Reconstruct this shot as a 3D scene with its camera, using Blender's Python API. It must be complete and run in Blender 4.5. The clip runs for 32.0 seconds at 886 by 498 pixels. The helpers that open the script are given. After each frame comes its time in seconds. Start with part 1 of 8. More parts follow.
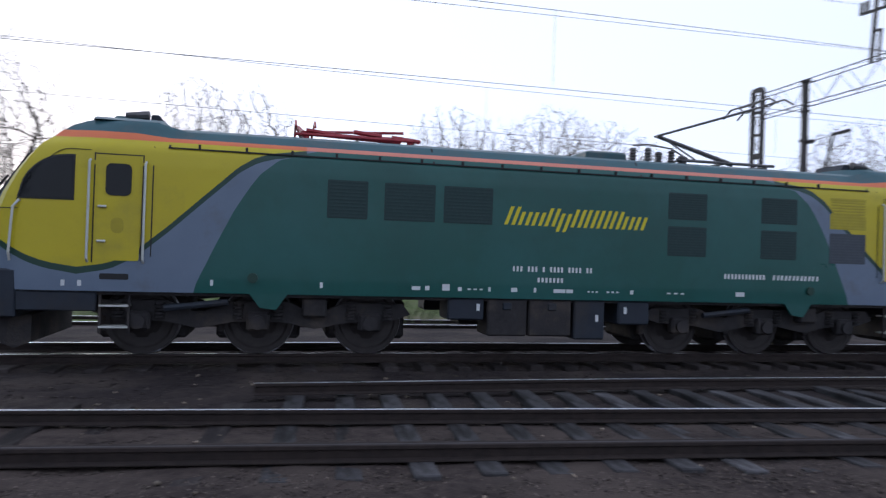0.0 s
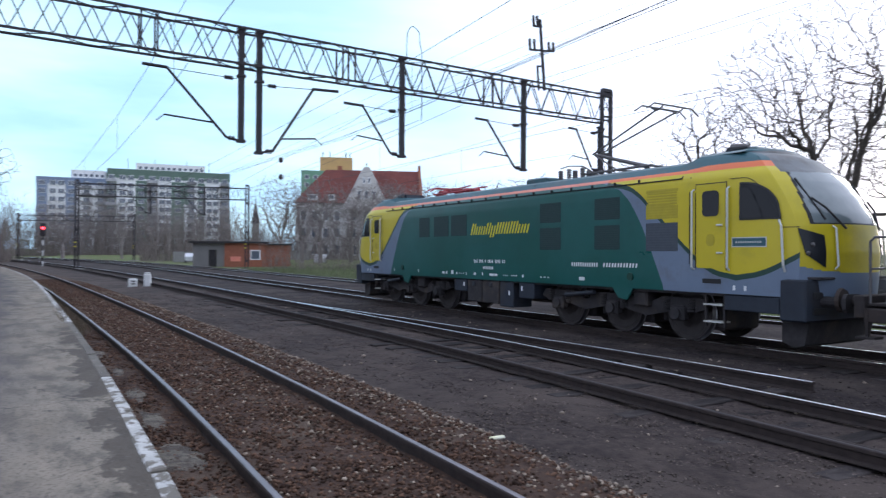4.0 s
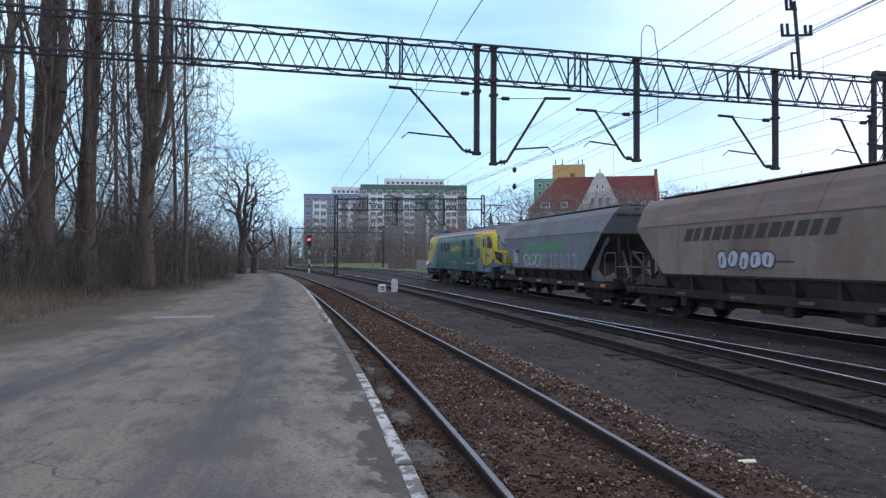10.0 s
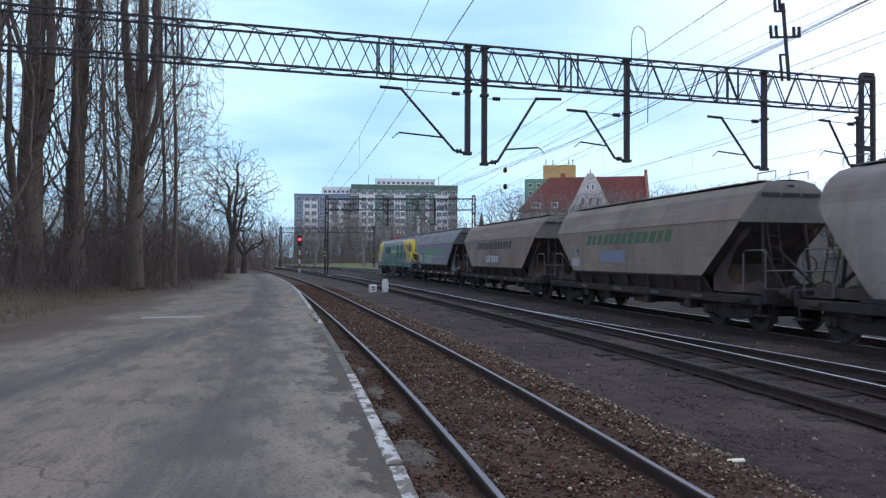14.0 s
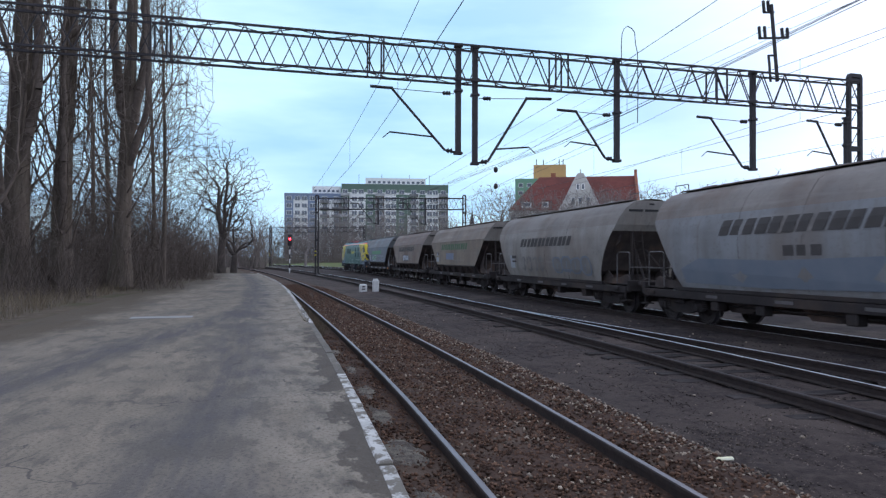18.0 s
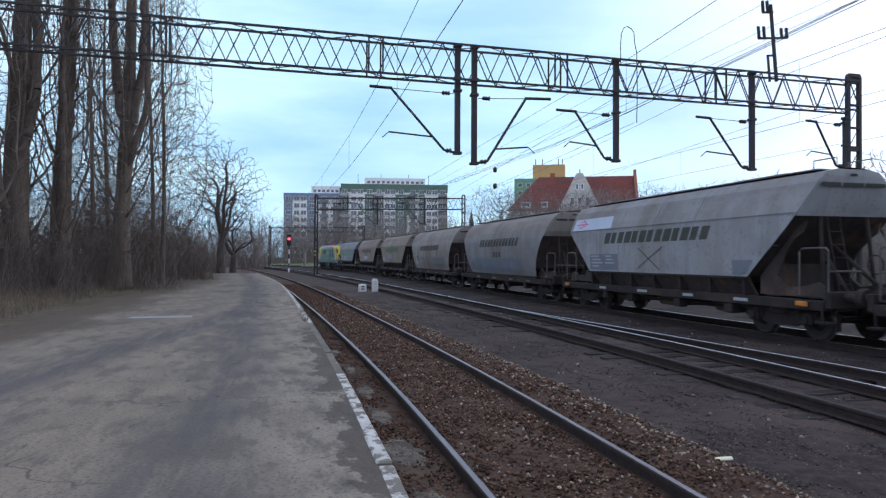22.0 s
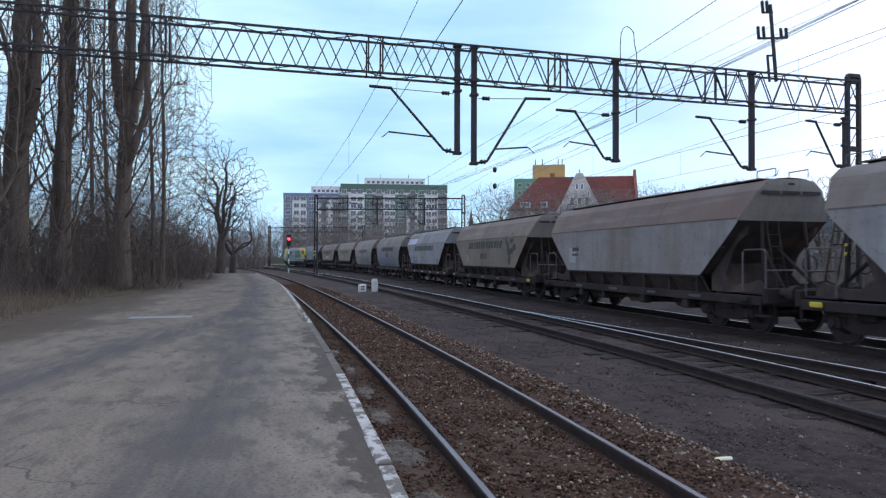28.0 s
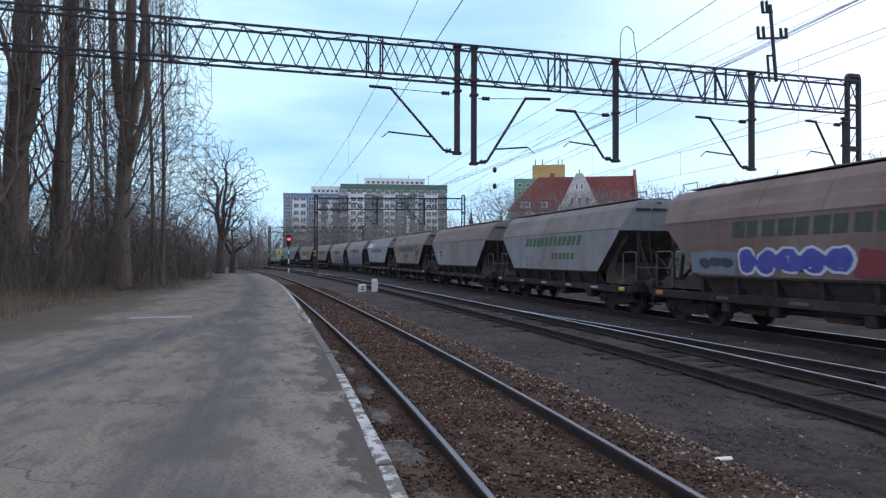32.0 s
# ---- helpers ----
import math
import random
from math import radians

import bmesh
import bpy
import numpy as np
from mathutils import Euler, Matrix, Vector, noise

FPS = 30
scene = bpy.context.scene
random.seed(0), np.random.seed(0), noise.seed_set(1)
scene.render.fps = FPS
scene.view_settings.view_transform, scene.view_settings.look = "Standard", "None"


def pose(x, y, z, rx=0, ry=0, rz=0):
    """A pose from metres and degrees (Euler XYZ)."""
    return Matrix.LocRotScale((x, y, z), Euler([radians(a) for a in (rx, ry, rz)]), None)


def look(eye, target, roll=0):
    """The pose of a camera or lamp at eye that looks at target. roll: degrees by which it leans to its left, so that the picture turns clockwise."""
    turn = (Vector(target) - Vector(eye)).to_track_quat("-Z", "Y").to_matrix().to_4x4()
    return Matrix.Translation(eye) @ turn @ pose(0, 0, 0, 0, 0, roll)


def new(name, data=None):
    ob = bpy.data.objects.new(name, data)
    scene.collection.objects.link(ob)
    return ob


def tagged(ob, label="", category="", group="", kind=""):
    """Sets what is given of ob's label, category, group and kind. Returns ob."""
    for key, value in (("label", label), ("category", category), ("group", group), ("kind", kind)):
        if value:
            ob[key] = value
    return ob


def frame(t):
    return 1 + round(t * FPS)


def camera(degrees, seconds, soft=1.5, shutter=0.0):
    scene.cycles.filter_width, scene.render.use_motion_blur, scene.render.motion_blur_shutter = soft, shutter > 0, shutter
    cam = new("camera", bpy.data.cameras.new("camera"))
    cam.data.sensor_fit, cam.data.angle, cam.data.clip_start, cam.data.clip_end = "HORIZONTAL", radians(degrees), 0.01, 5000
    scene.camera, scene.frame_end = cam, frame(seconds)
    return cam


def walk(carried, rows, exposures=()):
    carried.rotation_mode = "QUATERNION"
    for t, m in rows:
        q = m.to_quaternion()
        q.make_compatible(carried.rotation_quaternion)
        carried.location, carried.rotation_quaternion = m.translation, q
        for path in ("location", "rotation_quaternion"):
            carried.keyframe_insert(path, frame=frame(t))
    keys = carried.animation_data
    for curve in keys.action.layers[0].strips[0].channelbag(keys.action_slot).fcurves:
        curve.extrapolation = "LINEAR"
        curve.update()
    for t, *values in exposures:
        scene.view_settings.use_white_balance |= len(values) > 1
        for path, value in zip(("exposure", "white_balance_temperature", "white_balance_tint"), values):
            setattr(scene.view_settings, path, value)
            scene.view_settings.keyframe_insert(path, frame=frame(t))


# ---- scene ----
cam = camera(65.06, 32.0, soft=1.3, shutter=0.35)
CAM_ROWS = [
    (0, pose(0, 0, 1.74, 90.63, -1.96, -9.58)),
    (0.5, pose(0, 0, 1.74, 90.33, -1.71, 2.90)),
    (1, pose(0, 0, 1.74, 90.17, -1.30, 13.31)),
    (1.5, pose(0, 0, 1.74, 90.09, -1.20, 23.74)),
    (2, pose(0, 0, 1.74, 90.02, -0.96, 31.75)),
    (2.5, pose(0, 0, 1.74, 90.03, -0.88, 38.92)),
    (3, pose(0, 0, 1.74, 90.07, -0.72, 45.93)),
    (3.5, pose(0, 0, 1.74, 90.13, -0.61, 53.30)),
    (4, pose(0, 0, 1.74, 90.21, -0.44, 60.48)),
    (4.5, pose(0, 0, 1.74, 90.29, -0.31, 66.09)),
    (6.5, pose(0, 0, 1.74, 90.39, -0.05, 77.87)),
    (7, pose(0, 0, 1.74, 90.46, -0.06, 79.41)),
    (7.5, pose(0, 0, 1.74, 90.55, -0.01, 78.09)),
    (8, pose(0, 0, 1.74, 90.67, -0.10, 77.91)),
    (8.5, pose(0, 0, 1.74, 90.67, -0.14, 77.90)),
    (9, pose(0, 0, 1.74, 90.68, -0.13, 78.65)),
    (9.5, pose(0, 0, 1.74, 90.67, -0.24, 80.21)),
    (10, pose(0, 0, 1.74, 90.73, -0.19, 79.53)),
    (10.5, pose(0, 0, 1.74, 90.75, -0.23, 79.27)),
    (11, pose(0, 0, 1.74, 90.76, -0.19, 79.09)),
    (11.5, pose(0, 0, 1.74, 90.76, -0.26, 78.97)),
    (12, pose(0, 0, 1.74, 90.76, -0.20, 78.86)),
    (12.5, pose(0, 0, 1.74, 90.76, -0.20, 78.79)),
    (13, pose(0, 0, 1.74, 90.76, -0.20, 78.79)),
    (13.5, pose(0, 0, 1.74, 90.75, -0.21, 78.78)),
    (14, pose(0, 0, 1.74, 90.74, -0.22, 78.77)),
    (14.5, pose(0, 0, 1.74, 90.74, -0.22, 78.77)),
    (16.5, pose(0, 0, 1.74, 90.73, -0.18, 78.22)),
    (20, pose(0, 0, 1.74, 90.70, -0.22, 77.94)),
    (25, pose(0, 0, 1.74, 90.70, -0.22, 77.92)),
    (32, pose(0, 0, 1.74, 90.71, -0.20, 77.91)),
]
walk(cam, CAM_ROWS, exposures=[(0, -0.12, 6430, 10), (0.5, 0.15, 6430, 10), (1, 0.48, 6430, 10), (2, 0.64, 6430, 10), (3, 0.60, 6430, 10), (4, 0.36, 6430, 10), (7, 0.18, 6420, 10), (9, 0.12, 6410, 10), (32, 0.10, 6410, 10)])

# ---- light ----
world = bpy.data.worlds.new("overcast_sky")
scene.world = world
world.use_nodes = True


def build_world(sky_strength, cloud_strength):
    nt = world.node_tree
    nt.nodes.clear()
    N, L = nt.nodes.new, nt.links.new
    sky = N("ShaderNodeTexSky")
    sky.sky_type, sky.sun_disc = "NISHITA", False
    sky.sun_elevation, sky.sun_rotation = radians(SUN_ELEV), radians(SUN_ROT)
    sky.air_density, sky.dust_density, sky.ozone_density = 1.0, 1.5, 1.5
    co = N("ShaderNodeTexCoord")
    mp = N("ShaderNodeMapping")
    mp.inputs["Scale"].default_value = (1.0, 1.0, 4.5)
    L(co.outputs["Generated"], mp.inputs["Vector"])
    no = N("ShaderNodeTexNoise")
    no.inputs["Scale"].default_value, no.inputs["Detail"].default_value = 2.1, 6
    no.inputs["Roughness"].default_value = 0.5
    L(mp.outputs[0], no.inputs["Vector"])
    ramp = N("ShaderNodeValToRGB")
    ramp.color_ramp.elements[0].position, ramp.color_ramp.elements[1].position = 0.38, 0.62
    ramp.color_ramp.elements[0].color = (0.42, 0.725, 1.09, 1)
    ramp.color_ramp.elements[1].color = (0.71, 1.025, 1.24, 1)
    L(no.outputs["Fac"], ramp.inputs[0])
    # the deck is closed and pale overhead and on the sun's side; it breaks open into blue low in the west
    def spread(vec, lo, hi):
        dot = N("ShaderNodeVectorMath")
        dot.operation = "DOT_PRODUCT"
        dot.inputs[1].default_value = vec
        L(co.outputs["Generated"], dot.inputs[0])
        rng = N("ShaderNodeMapRange")
        rng.interpolation_type = "SMOOTHSTEP"
        rng.inputs["From Min"].default_value, rng.inputs["From Max"].default_value = lo, hi
        L(dot.outputs["Value"], rng.inputs["Value"])
        return rng.outputs[0]

    def mixc(fac, a, b):
        m = N("ShaderNodeMix")
        m.data_type = "RGBA"
        L(fac, m.inputs["Factor"])
        for sock, v in (("A", a), ("B", b)):
            if isinstance(v, tuple):
                m.inputs[sock].default_value = (*v, 1)
            else:
                L(v, m.inputs[sock])
        return m.outputs["Result"]
    sunny = (math.sin(radians(SUN_ROT)), math.cos(radians(SUN_ROT)), 0.1)
    deck = mixc(spread(sunny, -0.2, 0.9), (0.79, 0.90, 1.18), (1.09, 1.19, 1.48))
    west = mixc(spread((-1, 0.08, 0), 0.70, 0.97), deck, ramp.outputs[0])
    final = mixc(spread((0, 0, 1), 0.36, 0.75), west, deck)
    bg1, bg2 = N("ShaderNodeBackground"), N("ShaderNodeBackground")
    L(sky.outputs[0], bg1.inputs[0])
    bg1.inputs[1].default_value = sky_strength
    L(final, bg2.inputs[0])
    bg2.inputs[1].default_value = cloud_strength
    add, out = N("ShaderNodeAddShader"), N("ShaderNodeOutputWorld")
    L(bg1.outputs[0], add.inputs[0])
    L(bg2.outputs[0], add.inputs[1])
    L(add.outputs[0], out.inputs[0])


SUN_ELEV, SUN_ROT = 12.0, -20.0
build_world(0.012, 0.95)
sun = new("sun", bpy.data.lights.new("sun", "SUN"))
sun.data.energy, sun.data.angle, sun.data.color = 0.5, radians(25), (1.0, 0.97, 0.94)
_d = Vector((math.sin(radians(SUN_ROT)) * math.cos(radians(SUN_ELEV)), math.cos(radians(SUN_ROT)) * math.cos(radians(SUN_ELEV)), math.sin(radians(SUN_ELEV))))
sun.matrix_world = look(_d * 100, (0, 0, 0))

# ---- materials ----
def mat(name, c1, c2=None, scale=4.0, rough=0.7, metal=0.0, bump=0.0, bscale=40.0, c3=None, s3=1.0, t3=0.6, w3=0.08, island=0.0, obrand=0.0, stretch=(1, 1, 1), emit=None, estr=0.0, spec=0.5, rvar=0.1):
    """A surface with two scales of colour variation (c1 to c2 by fine noise, patches of c3 by large noise) and fine relief."""
    m = bpy.data.materials.new(name)
    m.use_nodes = True
    nt = m.node_tree
    N, L = nt.nodes.new, nt.links.new
    b = nt.nodes["Principled BSDF"]
    b.inputs["Roughness"].default_value, b.inputs["Metallic"].default_value = rough, metal
    b.inputs["Specular IOR Level"].default_value = spec
    co = N("ShaderNodeTexCoord")
    mp = N("ShaderNodeMapping")
    mp.inputs["Scale"].default_value = stretch
    L(co.outputs["Object"], mp.inputs["Vector"])
    c2 = c2 or tuple(x * 0.8 for x in c1)

    def noise_fac(sc, detail=5.0, ro=0.6):
        n = N("ShaderNodeTexNoise")
        n.inputs["Scale"].default_value, n.inputs["Detail"].default_value, n.inputs["Roughness"].default_value = sc, detail, ro
        L(mp.outputs[0], n.inputs["Vector"])
        return n.outputs["Fac"]

    def mix(fac, a, bcol):
        x = N("ShaderNodeMix")
        x.data_type = "RGBA"
        if isinstance(fac, float):
            x.inputs["Factor"].default_value = fac
        else:
            L(fac, x.inputs["Factor"])
        for sock, v in (("A", a), ("B", bcol)):
            if isinstance(v, tuple):
                x.inputs[sock].default_value = (*v, 1)
            else:
                L(v, x.inputs[sock])
        return x.outputs["Result"]

    def soft(fac, lo, hi):
        r = N("ShaderNodeMapRange")
        r.inputs["From Min"].default_value, r.inputs["From Max"].default_value = lo, hi
        L(fac, r.inputs["Value"])
        return r.outputs[0]

    fine = noise_fac(scale)
    col = mix(soft(fine, 0.3, 0.7), c1, c2)
    if c3:
        col = mix(soft(noise_fac(s3, 6.0, 0.65), t3 - w3, t3 + w3), col, c3)
    if island or obrand:
        g = N("ShaderNodeNewGeometry") if island else N("ShaderNodeObjectInfo")
        v = N("ShaderNodeMapRange")
        amt = island or obrand
        v.inputs["To Min"].default_value, v.inputs["To Max"].default_value = 1 - amt, 1 + amt
        L(g.outputs["Random Per Island" if island else "Random"], v.inputs["Value"])
        h = N("ShaderNodeHueSaturation")
        L(v.outputs[0], h.inputs["Value"])
        L(col, h.inputs["Color"])
        col = h.outputs[0]
    L(col, b.inputs["Base Color"])
    if rvar:
        v = N("ShaderNodeMapRange")
        v.inputs["To Min"].default_value, v.inputs["To Max"].default_value = max(0.02, rough - rvar), min(1, rough + rvar)
        L(noise_fac(scale * 0.6), v.inputs["Value"])
        L(v.outputs[0], b.inputs["Roughness"])
    if bump:
        n = noise_fac(bscale, 4.0)
        bn = N("ShaderNodeBump")
        bn.inputs["Strength"].default_value, bn.inputs["Distance"].default_value = min(1, bump), 0.02
        L(n, bn.inputs["Height"])
        L(bn.outputs[0], b.inputs["Normal"])
    if emit:
        b.inputs["Emission Color"].default_value, b.inputs["Emission Strength"].default_value = (*emit, 1), estr
    return m


def glass(name, tint=(0.02, 0.025, 0.03), rough=0.05):
    m = mat(name, tint, tint, rough=rough, rvar=0, spec=0.8)
    return m


M_EARTH = mat("dark_cinder_earth", (0.073, 0.056, 0.050), (0.027, 0.021, 0.020), 9.0, 0.95, bump=1.0, bscale=30, c3=(0.080, 0.062, 0.054), s3=0.55, t3=0.52, spec=0.12)
M_OILY = mat("oily_dark_cinder_earth", (0.044, 0.035, 0.034), (0.021, 0.017, 0.018), 9.0, 0.95, bump=1.0, bscale=30, c3=(0.066, 0.052, 0.046), s3=0.6, t3=0.53, spec=0.12)
M_BALLAST = mat("rusty_ballast_bed", (0.085, 0.052, 0.038), (0.04, 0.026, 0.021), 9.0, 0.95, bump=1.0, bscale=25, c3=(0.11, 0.08, 0.06), s3=0.7, t3=0.6, spec=0.12)
M_STONE = mat("ballast_stone", (0.118, 0.066, 0.042), (0.062, 0.035, 0.025), 8.0, 0.9, island=0.7, spec=0.2)
M_RAIL_DULL = mat("dull_rail_head", (0.26, 0.235, 0.245), (0.16, 0.145, 0.15), 6.0, 0.45, 0.8, stretch=(0.3, 4, 4))
M_RAIL_RUST = mat("rusty_rail_head", (0.070, 0.060, 0.062), (0.042, 0.037, 0.038), 6.0, 0.75, 0.0, spec=0.15, stretch=(0.3, 4, 4))
M_STONE_PALE = mat("pale_ballast_stone", (0.32, 0.26, 0.20), (0.20, 0.155, 0.115), 8.0, 0.9, island=0.6)
M_RAIL_TOP = mat("polished_rail_head", (0.86, 0.87, 0.92), (0.72, 0.73, 0.79), 6.0, 0.30, 1.0, stretch=(0.3, 4, 4))
M_RAIL = mat("rusty_rail_steel", (0.045, 0.033, 0.029), (0.024, 0.019, 0.018), 9.0, 0.8, 0.0, bump=0.3, spec=0.2)
# weathered grey, with the sky's sheen painted in as a pale bluish tone
M_SLEEPER = mat("sheen_grey_weathered_sleeper", (0.096, 0.092, 0.097), (0.046, 0.043, 0.044), 6.0, 0.7, bump=0.8, bscale=16, spec=0.15, c3=(0.02, 0.018, 0.018), s3=3, t3=0.55, obrand=0.4, stretch=(1, 0.3, 1))
M_SLEEPER_DARK = mat("oil_dark_sleeper", (0.056, 0.047, 0.045), (0.030, 0.025, 0.024), 6.0, 0.85, bump=0.8, bscale=16, spec=0.12, c3=(0.02, 0.017, 0.017), s3=3, t3=0.53, obrand=0.4, stretch=(1, 0.3, 1))
M_ASPHALT = mat("worn_asphalt", (0.238, 0.198, 0.152), (0.148, 0.126, 0.101), 2.4, 0.9, bump=0.6, bscale=45, c3=(0.085, 0.080, 0.075), s3=0.9, t3=0.60, w3=0.10, stretch=(0.35, 0.9, 1), spec=0.2)


def road_wear(m):
    """Dark wheel tracks along the road, cracks, and a frayed band by the edge stones; laid out in metres along and from the edge."""
    nt = m.node_tree
    N, L = nt.nodes.new, nt.links.new
    b = nt.nodes["Principled BSDF"]
    base = b.inputs["Base Color"].links[0].from_socket

    def math_(op, a, c=None, d=None):
        n = N("ShaderNodeMath")
        n.operation = op
        for i, v in enumerate((a, c, d)):
            if v is None:
                continue
            if isinstance(v, (int, float)):
                n.inputs[i].default_value = v
            else:
                L(v, n.inputs[i])
        return n.outputs[0]

    def smooth(v, lo, hi, t0=0.0, t1=1.0):
        r = N("ShaderNodeMapRange")
        r.interpolation_type = "SMOOTHSTEP"
        for k, q in (("From Min", lo), ("From Max", hi), ("To Min", t0), ("To Max", t1)):
            r.inputs[k].default_value = q
        L(v, r.inputs["Value"])
        return r.outputs[0]

    def uv(name):
        u = N("ShaderNodeUVMap")
        u.uv_map = name
        return u.outputs[0]

    def noise_(vec, scale, sx, sy, detail=5):
        mp = N("ShaderNodeMapping")
        mp.inputs["Scale"].default_value = (sx, sy, 1)
        L(vec, mp.inputs["Vector"])
        n = N("ShaderNodeTexNoise")
        n.inputs["Scale"].default_value, n.inputs["Detail"].default_value, n.inputs["Roughness"].default_value = scale, detail, 0.65
        L(mp.outputs[0], n.inputs["Vector"])
        return n.outputs["Fac"]

    def mix(fac, a, c):
        x = N("ShaderNodeMix")
        x.data_type = "RGBA"
        L(fac, x.inputs["Factor"])
        L(a, x.inputs["A"])
        x.inputs["B"].default_value = (*c, 1)
        return x.outputs["Result"]
    road, turn = uv("road"), uv("turn")
    col = base
    streak = noise_(road, 1.3, 0.35, 2.6, 9)
    for vec, centre, half in ((road, 1.35, 0.55), (turn, 0.0, 0.50)):
        sep = N("ShaderNodeSeparateXYZ")
        L(vec, sep.inputs[0])
        wob = math_("MULTIPLY_ADD", noise_(road, 0.5, 1, 1, 3), 0.9, -0.45)
        off = math_("ABSOLUTE", math_("SUBTRACT", math_("ADD", sep.outputs["Y"], wob), centre))
        band = smooth(off, 0.1, half + 0.25, 1, 0)
        fac = math_("MULTIPLY", band, smooth(streak, 0.34, 0.62, 0.15, 0.95))
        col = mix(fac, col, (0.080, 0.074, 0.077))
    sep = N("ShaderNodeSeparateXYZ")
    L(road, sep.inputs[0])
    # frayed surface by the edge
    fray = math_("ADD", noise_(road, 2.0, 0.8, 1.2, 12), smooth(sep.outputs["Y"], 0.10, 0.80, 0.11, -0.24))
    # pale bare strip along the edge, and the torn surface over it
    col = mix(math_("MULTIPLY", smooth(sep.outputs["Y"], 0.6, 1.7, 0.6, 0), smooth(noise_(road, 1.4, 0.6, 1.2, 6), 0.36, 0.58)), col, (0.285, 0.245, 0.195))
    reach = math_("MULTIPLY", smooth(sep.outputs["X"], -17, -13), smooth(sep.outputs["X"], -4.6, -3.4, 1, 0.15))
    torn = math_("MULTIPLY", smooth(fray, 0.50, 0.56, 0, 0.8), reach)
    # mottled by dust and grit
    col = mix(smooth(noise_(road, 3.0, 0.5, 1.2, 8), 0.48, 0.62, 0, 0.7), col, (0.105, 0.092, 0.078))
    col = mix(smooth(noise_(road, 28.0, 1, 1, 4), 0.50, 0.62, 0, 0.5), col, (0.072, 0.063, 0.055))
    col = mix(torn, col, (0.066, 0.055, 0.046))
    # earth that has crept in from the verge
    rim = N("ShaderNodeSeparateXYZ")
    L(uv("border"), rim.inputs[0])
    creep = math_("ADD", rim.outputs["Y"], math_("MULTIPLY_ADD", noise_(road, 0.9, 0.5, 1, 8), 3.2, -1.6))
    col = mix(smooth(creep, 0.4, 2.2, 0.95, 0), col, (0.080, 0.062, 0.043))
    # pits and specks
    col = mix(smooth(noise_(road, 5.0, 0.45, 1.0, 6), 0.645, 0.70, 0, 0.75), col, (0.052, 0.049, 0.047))
    col = mix(smooth(noise_(road, 16.0, 1, 1, 3), 0.66, 0.72, 0, 0.5), col, (0.23, 0.22, 0.20))
    # cracks
    vo = N("ShaderNodeTexVoronoi")
    vo.feature = "DISTANCE_TO_EDGE"
    vo.inputs["Scale"].default_value = 0.42
    ad = N("ShaderNodeVectorMath")
    ad.operation = "MULTIPLY_ADD"
    nn = N("ShaderNodeTexNoise")
    nn.inputs["Scale"].default_value = 2.5
    L(road, nn.inputs["Vector"])
    L(nn.outputs["Color"], ad.inputs[0])
    ad.inputs[1].default_value = (0.7, 0.7, 0)
    L(road, ad.inputs[2])
    L(ad.outputs[0], vo.inputs["Vector"])
    crack = math_("MULTIPLY", smooth(vo.outputs["Distance"], 0.002, 0.008, 0.7, 0), smooth(noise_(road, 0.6, 1, 1, 2), 0.45, 0.6))
    col = mix(crack, col, (0.05, 0.047, 0.045))
    L(col, b.inputs["Base Color"])


road_wear(M_ASPHALT)
M_KERB = mat("worn_white_painted_edge", (0.34, 0.325, 0.30), (0.68, 0.67, 0.64), 3.5, 0.85, bump=0.4, bscale=60, c3=(0.15, 0.132, 0.108), s3=7.0, t3=0.505, w3=0.04)
M_KERB_BARE = mat("bare_worn_edge_stone", (0.17, 0.15, 0.125), (0.095, 0.083, 0.070), 3.0, 0.9, bump=0.5, bscale=50, c3=(0.42, 0.41, 0.39), s3=9.0, t3=0.66, w3=0.03)
M_CONC = mat("grey_concrete", (0.27, 0.265, 0.25), (0.20, 0.195, 0.185), 5.0, 0.9, bump=0.3, bscale=50)
M_GRASS = mat("thin_spring_grass", (0.12, 0.17, 0.055), (0.085, 0.10, 0.045), 1.2, 0.95, bump=0.8, bscale=10, c3=(0.15, 0.125, 0.08), s3=0.25, t3=0.55, spec=0.1)
M_VERGE = mat("dead_leaf_verge", (0.125, 0.098, 0.072), (0.066, 0.052, 0.040), 2.5, 0.98, bump=0.9, bscale=14, c3=(0.068, 0.065, 0.038), s3=0.4, t3=0.58, spec=0.1)
M_MAST = mat("dark_catenary_steel", (0.045, 0.04, 0.045), (0.03, 0.027, 0.03), 5.0, 0.6, 0.4)
M_WIRE = mat("overhead_wire", (0.05, 0.05, 0.055), rough=0.5, metal=0.6)
M_BARK = mat("dark_tree_bark", (0.165, 0.130, 0.104), (0.065, 0.050, 0.042), 7.0, 0.95, bump=1.0, bscale=14, stretch=(1, 1, 0.18), c3=(0.10, 0.085, 0.06), s3=0.5, t3=0.54, w3=0.12)
M_TWIG = mat("bare_twigs", (0.145, 0.115, 0.096), (0.085, 0.067, 0.057), 3.0, 0.95)
M_DARKWOOD = mat("dark_gnarled_wood", (0.082, 0.066, 0.057), (0.048, 0.039, 0.034), 3.0, 0.95, bump=0.6, bscale=20)
# distance haze is put into the colour of these paler twigs
M_FARTWIG = mat("hazed_far_twigs", (0.25, 0.22, 0.205), (0.165, 0.143, 0.132), 2.0, 0.95)

M_SAND = mat("pale_packed_grit", (0.185, 0.160, 0.125), (0.115, 0.096, 0.075), 22.0, 0.95, bump=1.0, bscale=60, c3=(0.062, 0.048, 0.038), s3=5.0, t3=0.52, w3=0.06)
